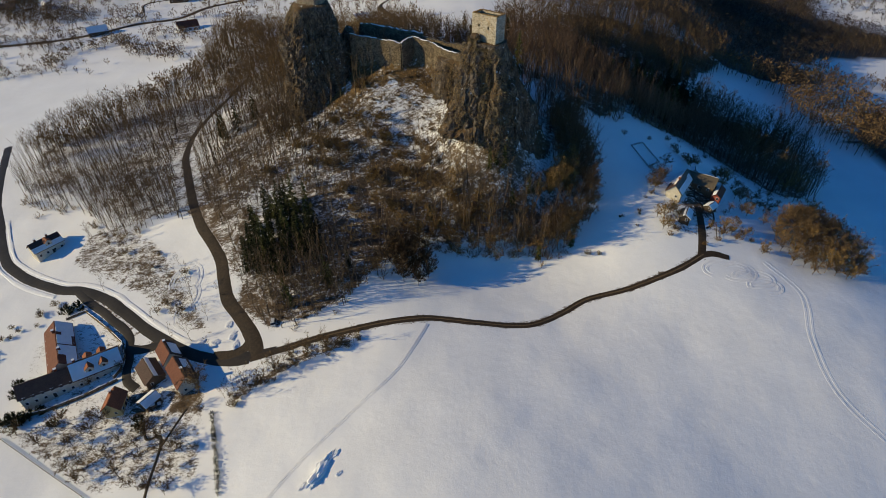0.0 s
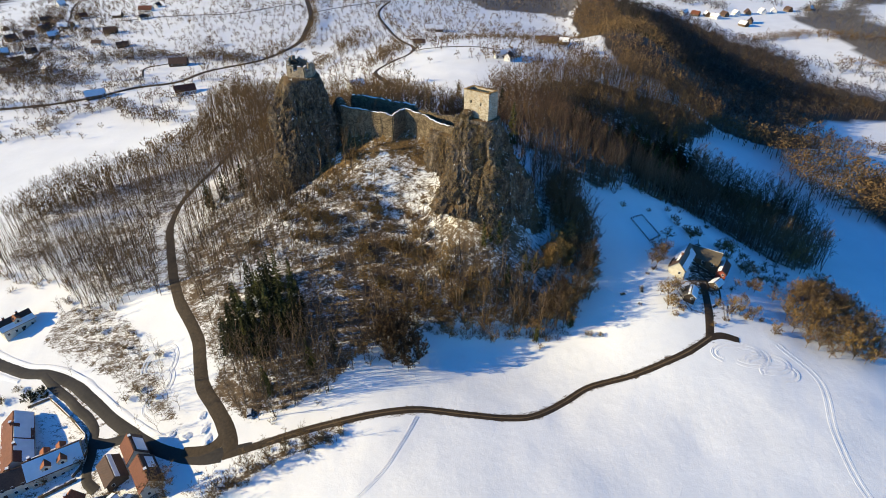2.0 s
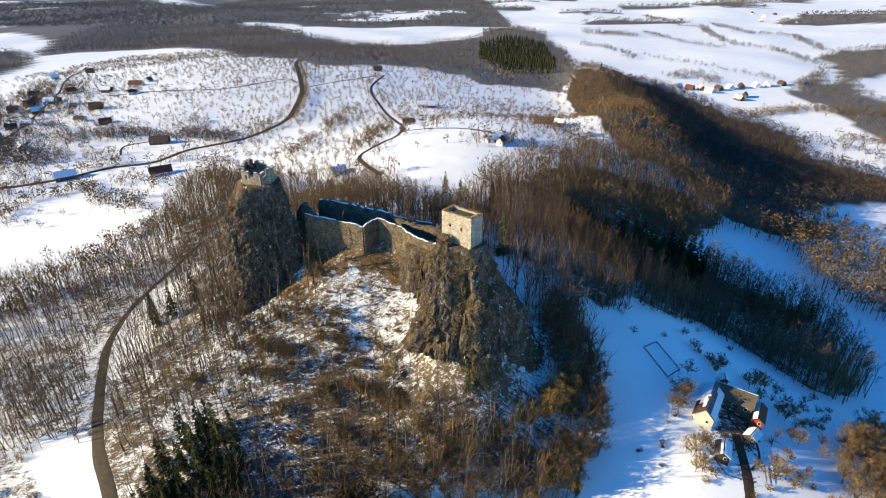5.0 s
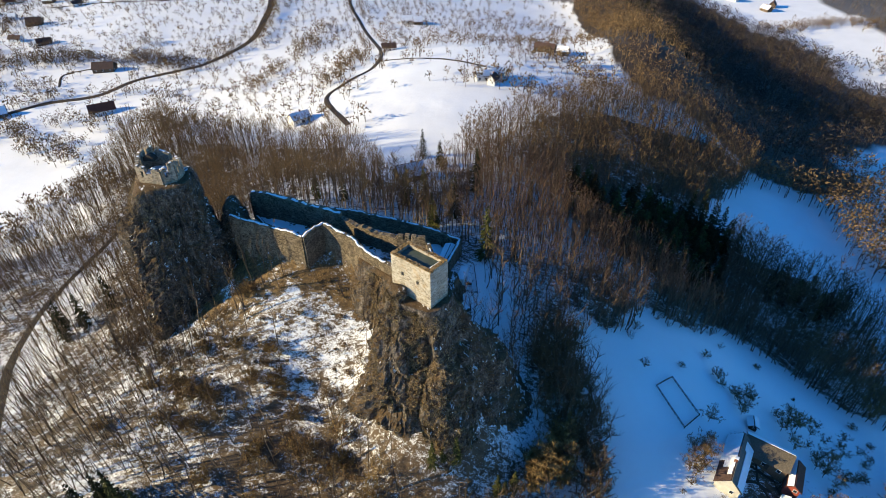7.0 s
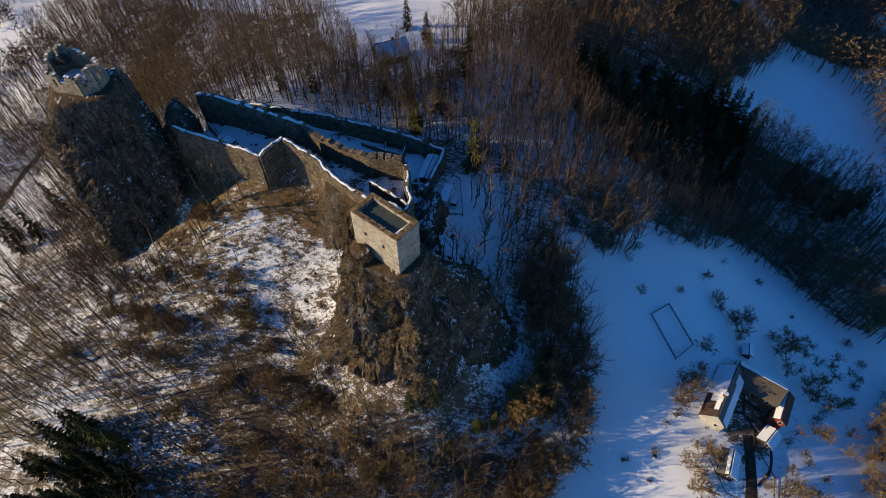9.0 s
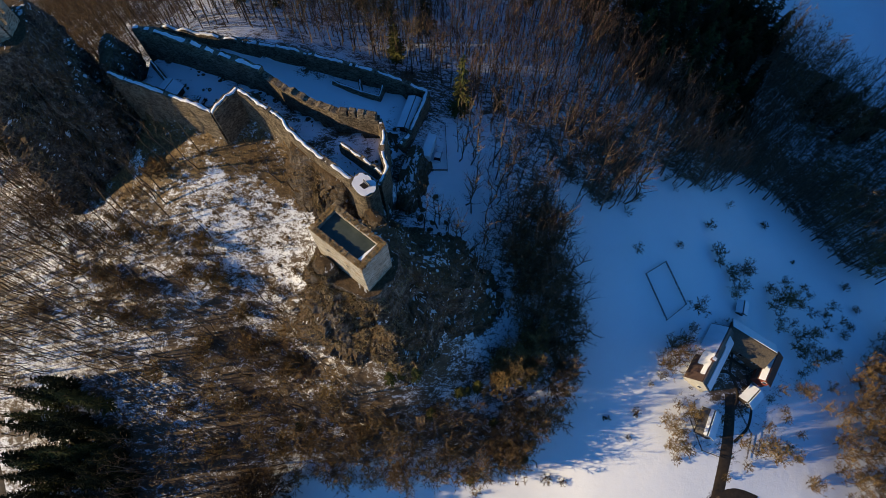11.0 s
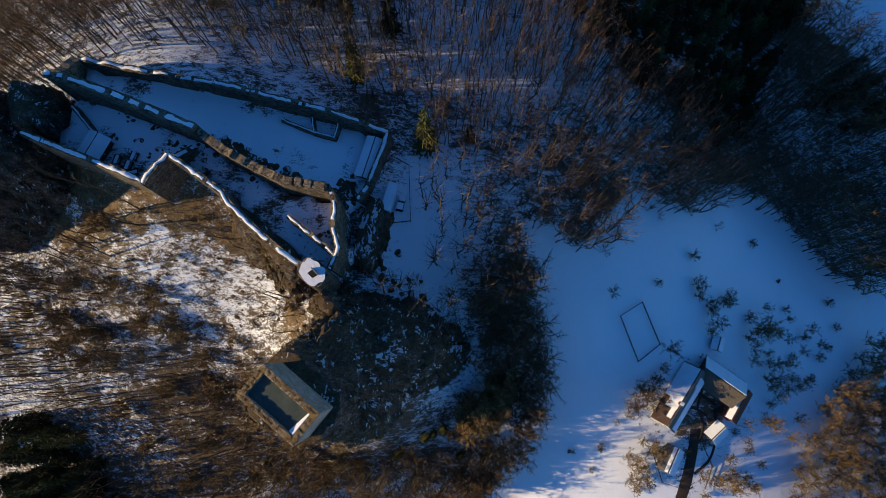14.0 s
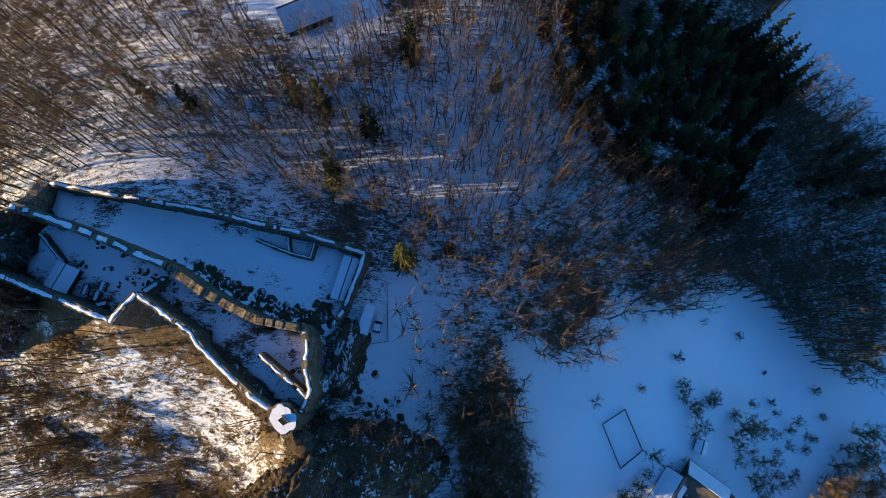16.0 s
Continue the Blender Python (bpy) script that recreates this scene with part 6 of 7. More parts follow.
gable_house("house", -99.4, 130.0, -50, 8.0, 6.2, 4.2, 3.6, "taller red-roofed house end beside the lane", M_PLASTER, (M_TILE, M_BROWNTILE), 1, 2, [(-2, 0.3)], (0, [(0.2, 0.9, 0.2, 0.9)]))
gable_house("shed", -101, 113.4, 60, 5.4, 4.2, 2.3, 1.3, "small shed under snow", M_WOOD, (M_ETERNIT, M_ETERNIT), 1, 1, (), (0.98, 0.98))
grey = gable_house("house", -180.6, 193.2, 55, 12, 7.2, 3.8, 3.0, "grey house with snow on its roof", M_PLASTER, (M_BROWNTILE, M_BROWNTILE), 1, 4, [(2, 0.5), (-3, 0.5)], ([(0.5, 0.97, 0.0, 1.0)], [(0.1, 0.6, 0.1, 0.5), (0.4, 0.95, 0.5, 0.95)]))
dormer(grey, 0.5, -1.2, 4.6, -1, 2.6)

# the farm
FARM_Z = height(102, 200) - 0.4
gable_house("farmhouse", 101, 200.8, 55, 16.5, 6.2, 3.2, 3.2, "old farmhouse with patches of snow on its brown roof", M_PLASTER, (M_ETERNIT, M_BROWNTILE), 1, 5, [(-2, 0.3)], ([(0.45, 0.98, 0.02, 0.72), (0.30, 0.98, 0.72, 0.9)], [(0.02, 0.97, 0.42, 0.99), (0.02, 0.66, 0.27, 0.42), (0.05, 0.3, 0.12, 0.27)]), z=FARM_Z)
gable_house("barn", 112.2, 204.6, -36, 11.5, 7.0, 3.0, 3.0, "brown slate barn with a snowy ridge", M_WOOD, (M_BROWNSLATE, M_BROWNSLATE), 1, 3, (), (0.0, 0.93), "barn", z=FARM_Z - 0.6)
gable_house("shed", 117.6, 198.6, 56, 8.6, 3.6, 2.3, 1.4, "red shed with snow on the roof", M_REDWOOD, (M_TILE, M_TILE), 1, 2, (), (0.0, 0.6), "shed", z=FARM_Z - 2.2)
gable_house("shed", 112.3, 191.2, 40, 4.4, 3.4, 2.0, 1.1, "small shed under snow", M_WOOD, (M_ETERNIT, M_ETERNIT), 1, 1, (), (0.98, 0.98), "shed")
gable_house("shed", 99.3, 184.4, 62, 6.2, 4.0, 2.2, 1.5, "wooden shed with a snowy slope", M_DARKWOOD, (M_ETERNIT, M_ETERNIT), 1, 1, (), (0.95, 0.3), "shed")
gable_house("outhouse", 112.8, 214.5, 70, 3.0, 2.2, 1.9, 0.7, "tiny outhouse with a snowy roof", M_DARKWOOD, (M_ETERNIT, M_ETERNIT), 1, 1, (), (0.98, 0.98), "shed")

# hamlet beyond the hill
HAMLET = [(7, 325.5, 25, 12, 8, 1), (-21, 560, 10, 11, 7, 0), (97, 524, -25, 15, 6, 0), (108, 512, -20, 8, 6, 1), (47, 446, 10, 10, 6, 1), (55, 450, 20, 7, 5, 1), (52, 440, 60, 6, 5, 0), (-61, 412, 40, 11, 7, 1)]
BARNS = [(-535, 798, 30, 13, 8, 0), (-402, 711, 15, 14, 8, 0), (-406, 818, 0, 18, 9, 0), (-401, 842, 80, 10, 7, 0), (-437, 574, 10, 14, 8, 0), (-311, 500, 35, 16, 8, 1), (-268, 583, 8, 17, 9, 0), (-227, 496, 32, 17, 8, 0),
        (-3, 700, 10, 9, 8, 1)]
# village houses, all of one size: place, turn, snow
VILLAGE = [(-582, 1006, 20, 0), (-600, 940, 60, 1), (-505, 743, 70, 0), (-483, 750, 10, 1), (-487, 802, 40, 0), (-434, 794, 0, 1), (-507, 718, 20, 0), (-523, 706, 60, 0),
        (-494, 647, 30, 1), (-472, 708, 50, 1), (-87, 907, 10, 0), (-14, 705, 10, 1)]
TOWN = [(390, 957, 1), (405, 948, 0), (423, 946, 1), (429, 930, 1), (452, 949, 0), (476, 961, 1), (500, 972, 0), (453, 883, 1), (471, 902, 0), (527, 978, 1), (550, 986, 1), (580, 997, 0), (623, 1009, 1),
        (1223, 2368, 0), (1231, 2296, 1), (1301, 2347, 0), (1305, 2271, 1), (1262, 2122, 0), (1173, 2200, 1), (1147, 2022, 0), (1386, 2304, 0)]
FARHOUSES = HAMLET + BARNS + [(x, y, (x * 7) % 180, 13, 8, s) for x, y, s in TOWN] + [(x, y, a, 12, 8, s) for x, y, a, s in VILLAGE]
rng = random.Random(77)
for cx, cy, n, spread in ((-470, 640, 9, 45), (-500, 760, 8, 45)):
    for k in range(n):
        FARHOUSES.append((cx + rng.gauss(0, spread), cy + rng.gauss(0, spread * 0.6), rng.uniform(0, 180), rng.uniform(8, 13), rng.uniform(5.5, 7.5), rng.random() < 0.45))
for x, y, a, l, w, s in FARHOUSES:
    gable_house("house", x, y, a, l, w, 3.0, 2.9 if w < 8 else 4.6, "distant house among orchards" + (" under snow" if s else " with a dark roof"), M_WHITE if rng.random() < 0.6 else M_WOOD,
                (M_BROWNTILE, M_BROWNTILE) if rng.random() < 0.85 else (M_TILE, M_TILE), 1, 3, [(1, 0.3)], (0.95, 0.95) if s else (0.0, 0.0))


# ---- single trees and shrubs ----
def tree_meshes(protos, twig):
    return [(mesh_from("trunk", *p[0], M_BARK), mesh_from("crown", *p[1], twig)) for p in protos]


T_SAPLING = tree_meshes([bare_tree(s, 8.0 + s % 3, 0.65, 2.0, 9, 9, 0.10, 0.06, 1.2, 0.036, 1.0, 0.8) for s in range(141, 146)], M_TAN)
T_GOLD = tree_meshes(LUSH[:3], M_GOLD)
T_TALLGOLD = tree_meshes([round_tree(s, 10.0, 3.5, 28, 10, 10, 0.10, 0.06, 0.06, 0.6) for s in (146, 147)], M_GOLD)
T_CLUMP = tree_meshes([round_tree(s, 13.0, 4.2, 26, 10, 8, 0.11, 0.05, 0.085, 0.62) for s in (136, 137, 138)], M_DARKTWIG)
T_WIDE, T_RUST, T_SMALL = tree_meshes(LUSH, M_TWIG), tree_meshes(LUSH, M_RUST), tree_meshes(SMALL, M_TWIG)
DENSE = [round_tree(s, 3.2, 2.1, 20, 7, 6, 0.04, 0.02, 0.046, 0.75) for s in (51, 52, 53)]
T_GOLDBUSH = tree_meshes([round_tree(s, 3.6, 2.4, 26, 9, 8, 0.04, 0.02, 0.045, 0.7) for s in (61, 62)], M_GOLD)
T_BUSH, T_RUSTBUSH = tree_meshes(DENSE, M_TWIG), tree_meshes(DENSE, M_RUST)
GREEN = [thicket(s, 2.6, 1.9, 20, 30, 0.09) for s in (54, 55)]
T_GREEN = tree_meshes(GREEN, M_NEEDLE)


def plant(name, meshes, x, y, size, label, category, group, tall=1.0):
    rng = random.Random(int(x * 31 + y * 17))
    k = rng.randrange(len(meshes))
    t = thing(name, pose(x, y, height(x, y), 0, 0, rng.uniform(0, 360)) @ Matrix.Diagonal((size, size, size * tall, 1)), label, category, group)
    part("stem" if category == "shrub" else "trunk", meshes[k][0], None, t)
    part("crown", meshes[k][1], None, t)
    return t


# orchard and garden of the farm
for x, y, s in ((98, 213, .6), (90, 203, .75), (88, 199, .6), (131, 203, .6), (134, 209, .55), (128, 194, .5), (113, 220, .5)):
    plant("fruit_tree", T_WIDE, x, y, s * 1.25, "bare fruit tree beside the snowy farmyard", "tree", "farm fruit trees")
for x, y, s in ((128, 219, .75), (124, 216, .6), (133, 205, .5), (141, 203, .5), (139, 194, .5)):
    plant("russet_tree", T_RUST, x, y, s * 1.2, "russet leafless tree near the farm", "tree", "farm russet trees")
for x, y, s in ((82, 227, .55), (118, 228, .6), (136, 218, .6), (140, 216, .6), (149, 219, .65), (152, 215, .6), (145, 213, .6), (132, 225, .6), (126, 213, .6), (141, 222, .5), (131, 212, .5)):
    plant("young_fruit_tree", T_SMALL, x, y, s * 1.35, "small bare fruit tree in shaded snow", "tree", "small farm trees")
for x, y, s in ((108, 230, .95), (112, 225, .9), (117, 226, .75), (107, 238, .7), (131, 244, .6), (92, 182, .9), (97, 186, .8), (104, 186, .7), (113, 178, .9), (118, 180, .7), (117, 184, .7),
                (123, 186, .6), (128, 170, .9), (88, 196, .6), (81, 187.5, .5), (58, 171, .7), (62, 170.5, .5), (125, 176, .4), (95, 230, .5), (131, 198, .6)):
    plant("shrub", T_BUSH, x, y, s * 1.25, "leafless brown shrub in the snow near the farm", "shrub", "farm shrubs")
for x, y, s in ((92, 189, .55), (94, 178, .8), (91, 176, .6), (110, 174, .6), (119, 176, .9), (122, 179, .6), (104, 171.5, .5)):
    plant("golden_shrub", T_RUSTBUSH, x, y, s * 1.3, "golden-brown leafless shrub beside the farm drive", "shrub", "farm golden shrubs")
for x, y, s in ((140, 233.5, .4), (73, 186, .4), (81, 186.6, .4)):
    plant("evergreen_bush", T_GREEN, x, y, s, "round dark evergreen bush alone in the snow", "shrub", "round bushes")

for x, y, s in ((177, 237, 1.25), (171, 234, 0.9), (183, 240, 0.9), (132, 219, .6), (89, 179, .55), (88, 185, .5), (117, 178, .6), (130, 193, .5), (94, 187, .5), (136, 189, .45), (122, 177, .5), (133, 200, .4)):
    plant("golden_tree", T_GOLD, x, y, s * 1.35, "golden-brown leafless tree beside the farm", "tree", "golden farm trees")
for x, y, s in ((112, 223, .8), (119, 226, .8), (108, 227, .7), (126, 222, .8), (141, 225, .6), (147, 217, .7), (161, 220, .6), (152, 211, .7), (156, 214, .6), (132, 209, .7), (141, 211, .6), (147, 205, .6), (140, 205, .7),
                (160, 228, .7), (74, 186, .35), (85, 194, .4), (79, 181, .4), (127, 182, .6), (125, 176, .5), (119, 191, .5), (123, 188, .6), (95, 205, .9), (92, 201, .9), (97, 208, .7)):
    plant("shrub", T_BUSH, x, y, s * 1.2, "leafless brown shrub in the snow near the farm", "shrub", "farm shrubs")

for x, y, s in ((129, 218, .62), (125, 210, .42), (138, 209, .42), (90, 184, .6), (95, 187, .55), (114, 179, .6), (108.5, 179.5, .42), (127, 169.5, .5), (91, 179, .5)):
    plant("golden_tree", T_GOLD, x, y, s * 1.35, "golden-brown leafless tree beside the farm", "tree", "golden farm trees")
for x, y, s in ((92, 202, .85), (89.5, 198, .7), (129.5, 205, .55), (130, 193, .55), (122, 193, .4), (137, 202, .4), (144, 204, .45), (111, 218, .5)):
    plant("russet_tree", T_RUST, x, y, s * 1.2, "russet leafless tree near the farm", "tree", "farm russet trees")

# copse east of the farm
rng = random.Random(12)
for x, y in scatter(128, 182, 156, 226, 4.2, 104, lambda x, y: 0.95 * inside(x, y, [(134, 163), (155, 158), (172, 168), (182, 195), (184, 220), (170, 214), (148, 198), (136, 184)])):
    plant("copse_tree", T_GOLD if rng.random() < 0.25 else T_WIDE, x, y, rng.uniform(0.75, 1.1), "spreading leafless tree in the copse by the farm", "tree", "copse trees")

# gardens round the inn
rng = random.Random(13)
for x, y in scatter(-152, -80, 80, 116, 6.2, 105, lambda x, y: 0.8 * inside(x, y, [(-150, 108), (-128, 112), (-100, 104), (-80, 104), (-74, 82), (-108, 84), (-140, 100)])):
    plant("garden_tree", T_SMALL, x, y, rng.uniform(0.9, 1.5), "bare garden fruit tree in patchy snow", "tree", "garden trees")
for x, y, s in ((-84, 115.5, 1.35), (-87, 110, .7), (-128, 123, .5), (-119, 129, .4)):
    plant("old_tree", T_RUST, x, y, s, "large russet leafless tree beside the farmhouse", "tree", "trees by the inn")
for x, y, s in ((-102, 106, 1.6), (-101, 104, 1.0), (-149, 110, 1.8), (-145, 111.5, 1.6), (-152, 109, 1.5), (-147, 108, 1.4), (-141, 113.5, 1.2), (-134, 108, 1.2), (-153, 120, 1.7), (-155, 124, 1.4), (-153, 156, 1.6), (-150, 159, 1.2), (-147, 157, .9)):
    plant("evergreen_bush", T_GREEN, x, y, s, "dark evergreen garden bush near the inn", "shrub", "garden evergreens")
for x, y in scatter(-185, -150, 132, 176, 4.6, 106, lambda x, y: 0.7 * np.exp(-(off_line(x, y, [(-178, 138), (-168, 150), (-158, 158)]) / 5) ** 2)):
    plant("shrub", T_BUSH, x, y, rng.uniform(0.5, 0.9), "leafless shrub behind the inn", "shrub", "shrubs behind the inn")
for x, y in scatter(-168, -84, 136, 210, 3.8, 107, lambda x, y: 0.85 * np.exp(-(off_line(x, y, [(-160, 203), (-146, 186), (-130, 176), (-112, 162), (-94, 143)]) / 7.5) ** 2)):
    plant("roadside_tree", T_SAPLING if rng.random() < 0.8 else T_RUSTBUSH, x, y, rng.uniform(0.6, 1.15), "thin leafless roadside tree above the road bank", "tree", "roadside trees")
for x, y in scatter(-76, -28, 106, 134, 2.3, 108, lambda x, y: 0.9 * np.exp(-(off_line(x, y, [(-71, 112), (-64, 117), (-55, 121.5), (-49, 125), (-41, 128), (-34, 130)]) / 3.2) ** 2)):
    if rng.random() < 0.45:
        plant("bank_sapling", T_SAPLING, x, y, rng.uniform(0.7, 1.2), "thin leafless sapling on the lane's bank", "tree", "bank saplings")
    else:
        plant("bank_shrub", T_RUSTBUSH, x, y, rng.uniform(0.45, 0.85), "brown leafless shrub on the lane's bank", "shrub", "bank shrubs")
for x, y, s in ((-37, 239.5, 1.2), (-32, 232, .5), (-41, 240, .9), (-12, 214, .8), (-30, 222, .8), (-20, 218, .6)):
    plant("russet_bush", T_RUSTBUSH, x, y, s * 1.3, "round russet bush below the castle wall", "shrub", "bushes under the wall")

for x, y, s in ((-63, 116.5, .75), (-58, 120, .9), (-52, 122.5, .8), (-47, 125.5, .9), (-41, 127.5, .7), (-68, 114, .6), (-36, 129.5, .55)):
    plant("bank_tree", T_WIDE, x, y, s, "bare spreading tree on the bank below the lane", "tree", "bank trees")

# golden-brown scrub below the crags
for x, y, s in ((-57, 219, .8), (-52, 216, .7), (-48, 207, .6), (-26, 223, .55), (-24, 216, .5), (-18, 201, .8), (-70, 206, .55), (-60, 201, .6), (-35, 212, .55), (-36, 223, .5), (-11, 194, .7), (-29, 192, .6), (-34, 227, .45),
                (-9, 196, .75), (-6, 183, .8), (3, 190, .8), (0, 207, .6), (-72, 228, .6), (-42, 210, .6), (14, 185, .7), (-17, 180, .8), (-33, 181, .75), (-7, 172, .7), (-18, 171, .7), (5, 170, .65), (21, 169, .6), (12, 173, .6),
                (-38, 238, .55), (30, 172, .55), (38, 173, .5), (24, 180, .6), (34, 178, .7)):
    plant("golden_scrub", T_GOLD, x, y, s * 1.2, "golden-brown leafless scrub tree on the castle hill", "tree", "golden scrub")

for x, y, s in ((-10, 155, .9), (-15.5, 156.5, 1.05), (-6, 158.5, 1.0), (-11.5, 160, 1.2), (-18, 161, 1.15), (-14.5, 165, 1.2), (-8, 164, 1.05), (-20, 166, 1.05), (-18, 170, 1.0), (-12.5, 170, 1.0)):
    plant("clump_tree", T_CLUMP, x, y, s, "dense dark brown tree in a clump at the field's edge", "tree", "clump at the field")

for x, y, s in ((45.5, 195.5, 1.6), (44, 193.5, 1.3), (51, 200, 1.7), (48, 197.5, 1.6), (54, 203.5, 1.5), (52.5, 196.5, 1.45)):
    plant("golden_tree", T_TALLGOLD, x, y, s, "tall golden-brown leafless tree on the rim of the wood", "tree", "golden trees on the rim")

# scrub on the castle slope
for x, y, s in ((-56, 220, 1.5), (-39, 227, 1.2), (-29, 225, 1.3), (-27, 217, 1.6), (-47, 216, 1.5), (-80, 214, 1.4), (-16, 202, 1.5), (-22, 188, 1.7), (-11, 179, 1.7), (3, 188, 1.6), (-44, 197, 1.4), (-31, 202, 1.5), 
                (-52, 210, 1.3), (-60, 212, 1.4), (-34, 219, 1.2), (-20, 210, 1.3), (-6, 198, 1.5), (-38, 188, 1.4), (-3, 180, 1.6), (10, 181, 1.6), (18, 184, 1.4), (-28, 178, 1.5), (-66, 222, 1.4), (-50, 228, 1.2)):
    plant("golden_bush", T_GOLDBUSH, x, y, s, "wide golden-brown thicket of leafless scrub on the slope", "shrub", "golden thickets")
for x, y in scatter(-56, 10, 196, 242, 6.5, 109, lambda x, y: 0.6 * np.exp(-(((x + 24) / 28) ** 2 + ((y - 220) / 17) ** 2)) * clear_of(x, y)):
    plant("slope_shrub", T_RUSTBUSH if rng.random() < 0.5 else T_BUSH, x, y, rng.uniform(0.4, 1.0), "dry brown shrub on the snowy castle slope", "shrub", "slope shrubs")


# ---- fences, hedges, tracks ----
def fence(points, label, gap=2.0, tall=1.0, closed=False, rails=2, group="fences", thick=0.08):
    """Posts and rails along a plan line, following the ground."""
    pts = points + points[:1] if closed else points
    x0, y0 = pts[0]
    z0 = height(x0, y0)
    t = thing("fence", pose(x0, y0, z0), label, "fence", group)
    post = box((0.14, 0.14, tall + 0.4), (0, 0, tall / 2 - 0.2), 0, 0.02)
    me = bpy.data.meshes.new("post")
    post.to_mesh(me), post.free()
    me.materials.append(M_DARKWOOD)
    bar = bpy.data.meshes.new("rail")
    bm = box((1, 1, 1))
    bm.to_mesh(bar), bm.free()
    bar.materials.append(M_DARKWOOD)
    for a, b in zip(pts, pts[1:]):
        n = max(1, int(math.dist(a, b) / gap))
        q = [(a[0] + (b[0] - a[0]) * k / n, a[1] + (b[1] - a[1]) * k / n) for k in range(n + 1)]
        for x, y in q[:-1]:
            ob = part("post", me, None, t)
            ob.location = (x - x0, y - y0, height(x, y) - z0)
        for r in range(rails):
            for (ax, ay), (bx, by) in zip(q, q[1:]):
                h = tall * (0.45 + 0.45 * r)
                p, s = Vector((ax - x0, ay - y0, height(ax, ay) - z0 + h)), Vector((bx - x0, by - y0, height(bx, by) - z0 + h))
                m = Matrix.Translation((p + s) / 2) @ (s - p).to_track_quat("X", "Z").to_matrix().to_4x4() @ Matrix.Diagonal(((s - p).length, thick, thick * 1.5, 1))
                part("rail", bar, None, t).matrix_local = m
    return t


fence([(84.2, 221.2), (90.2, 224.8), (95.6, 214.2), (89.6, 209.8)], "dark wooden paddock fence round a patch of snow", 1.4, 1.0, True, 2, thick=0.09)
fence([(-151, 104), (-111, 83), (-92, 72)], "low dark fence along the field edge", 2.5, 0.9)
fence([(95, 186), (98, 178), (104, 176)], "low wooden garden fence by the farm", 1.6, 0.9)
fence([(109, 188), (112, 182), (110, 176)], "wooden fence beside the farm drive", 1.6, 0.9)
fence([(24.5, 252), (27, 256), (31, 254), (31.5, 241), (26, 240)], "railing round the forecourt", 1.5, 1.0)


def hedge(line, wide, tall, label):
    """A clipped hedge: a lumpy band of short twigs along a line."""
    pts = scatter(min(p[0] for p in line) - 3, max(p[0] for p in line) + 3, min(p[1] for p in line) - 3, max(p[1] for p in line) + 3, 0.55, 201,
                  lambda x, y: 1.0 * (off_line(x, y, line) < wide / 2))
    v, f = strewn([thicket(s, tall, 0.6, 4, 9, 0.07)[1] for s in (56, 57)], pts, np.random.default_rng(3), 0.8, 1.1)
    return tagged(new("hedge", mesh_from("hedge", v, f, M_NEEDLE)), label, "hedge")


hedge([(-77, 107), (-71, 93), (-66, 80)], 1.1, 1.5, "long clipped dark green hedge along the field")


def groove(name, line, label, wide=0.5, gauge=0.0, deep=0.16):
    """A track pressed into the snow: a pair of low berms beside each rut."""
    p = curve_through(line, 0.8)
    d = np.gradient(p, axis=0)
    side = np.stack([-d[:, 1], d[:, 0]], -1) / np.linalg.norm(d, axis=1)[:, None]
    vs, fs = [], []
    for off in ((-gauge / 2, gauge / 2) if gauge else (0.0,)):
        cols = []
        for u, h in ((-1.6, -0.05), (-0.9, deep), (-0.3, 0.02), (0.3, 0.02), (0.9, deep * 0.8), (1.6, -0.05)):
            q = p + side * (off + u * wide)
            cols.append(np.column_stack([q, land(q[:, 0], q[:, 1]) + h + (0.03 * fractal(np.arange(len(p)) / 2.0, np.full(len(p), u), 2, 8) if h > 0.1 else 0)]))
        v = np.stack(cols, 1).reshape(-1, 3)
        i = np.arange(len(p) * 6).reshape(-1, 6) + sum(len(a) for a in vs)
        fs.append(np.stack([i[:-1, :-1], i[1:, :-1], i[1:, 1:], i[:-1, 1:]], -1).reshape(-1, 4))
        vs.append(v)
    return tagged(new(name, mesh_from(name, np.vstack(vs), np.vstack(fs)[:, ::-1], M_SNOW, True)), label, "track", kind="structure")


groove("snow_track_1", [(-6, 136), (-10, 127), (-16, 116), (-26, 105), (-37, 93), (-44, 85), (-52, 74)], "footpath trodden across the snowy field", 0.22, 0.75, 0.12)
groove("snow_track_2", [(126, 165), (134, 150), (128, 129), (127, 110), (134, 96), (146, 80)], "old tyre track curving over the snowfield", 0.36, 1.8, 0.08)
for n, (cx, cy, r, q) in enumerate(((113, 159, 6.5, 0.6), (118, 156, 7.5, 0.5), (121, 152.5, 6.0, 0.55), (109, 160, 8.5, 0.45))):
    arc = [(cx + r * math.cos(a), cy + r * q * math.sin(a)) for a in np.linspace(-2.6 + n * 0.5, 2.4 + n * 0.5, 14)]
    groove("snow_track_%d" % (n + 3), arc, "looping tyre tracks in the snow", 0.3, 1.5, 0.16)
for n, (cx, cy, r) in enumerate(((-103, 158, 4.5), (-106, 166, 6.0), (-101, 150, 4.0))):
    arc = [(cx + r * math.cos(a), cy + r * 1.3 * math.sin(a)) for a in np.linspace(-1.5 + n, 2.6 + n, 12)]
    groove("snow_track_%d" % (n + 7), arc, "curved tyre tracks beside the hill road", 0.3, 1.5, 0.16)
ribbon("path_garden", [(-101, 106), (-97, 100), (-93, 101), (-91, 96), (-90, 84), (-88, 72)], 1.1, M_DIRT, "narrow trodden garden path", lift=0.12, ragged=0.15, seed=31)
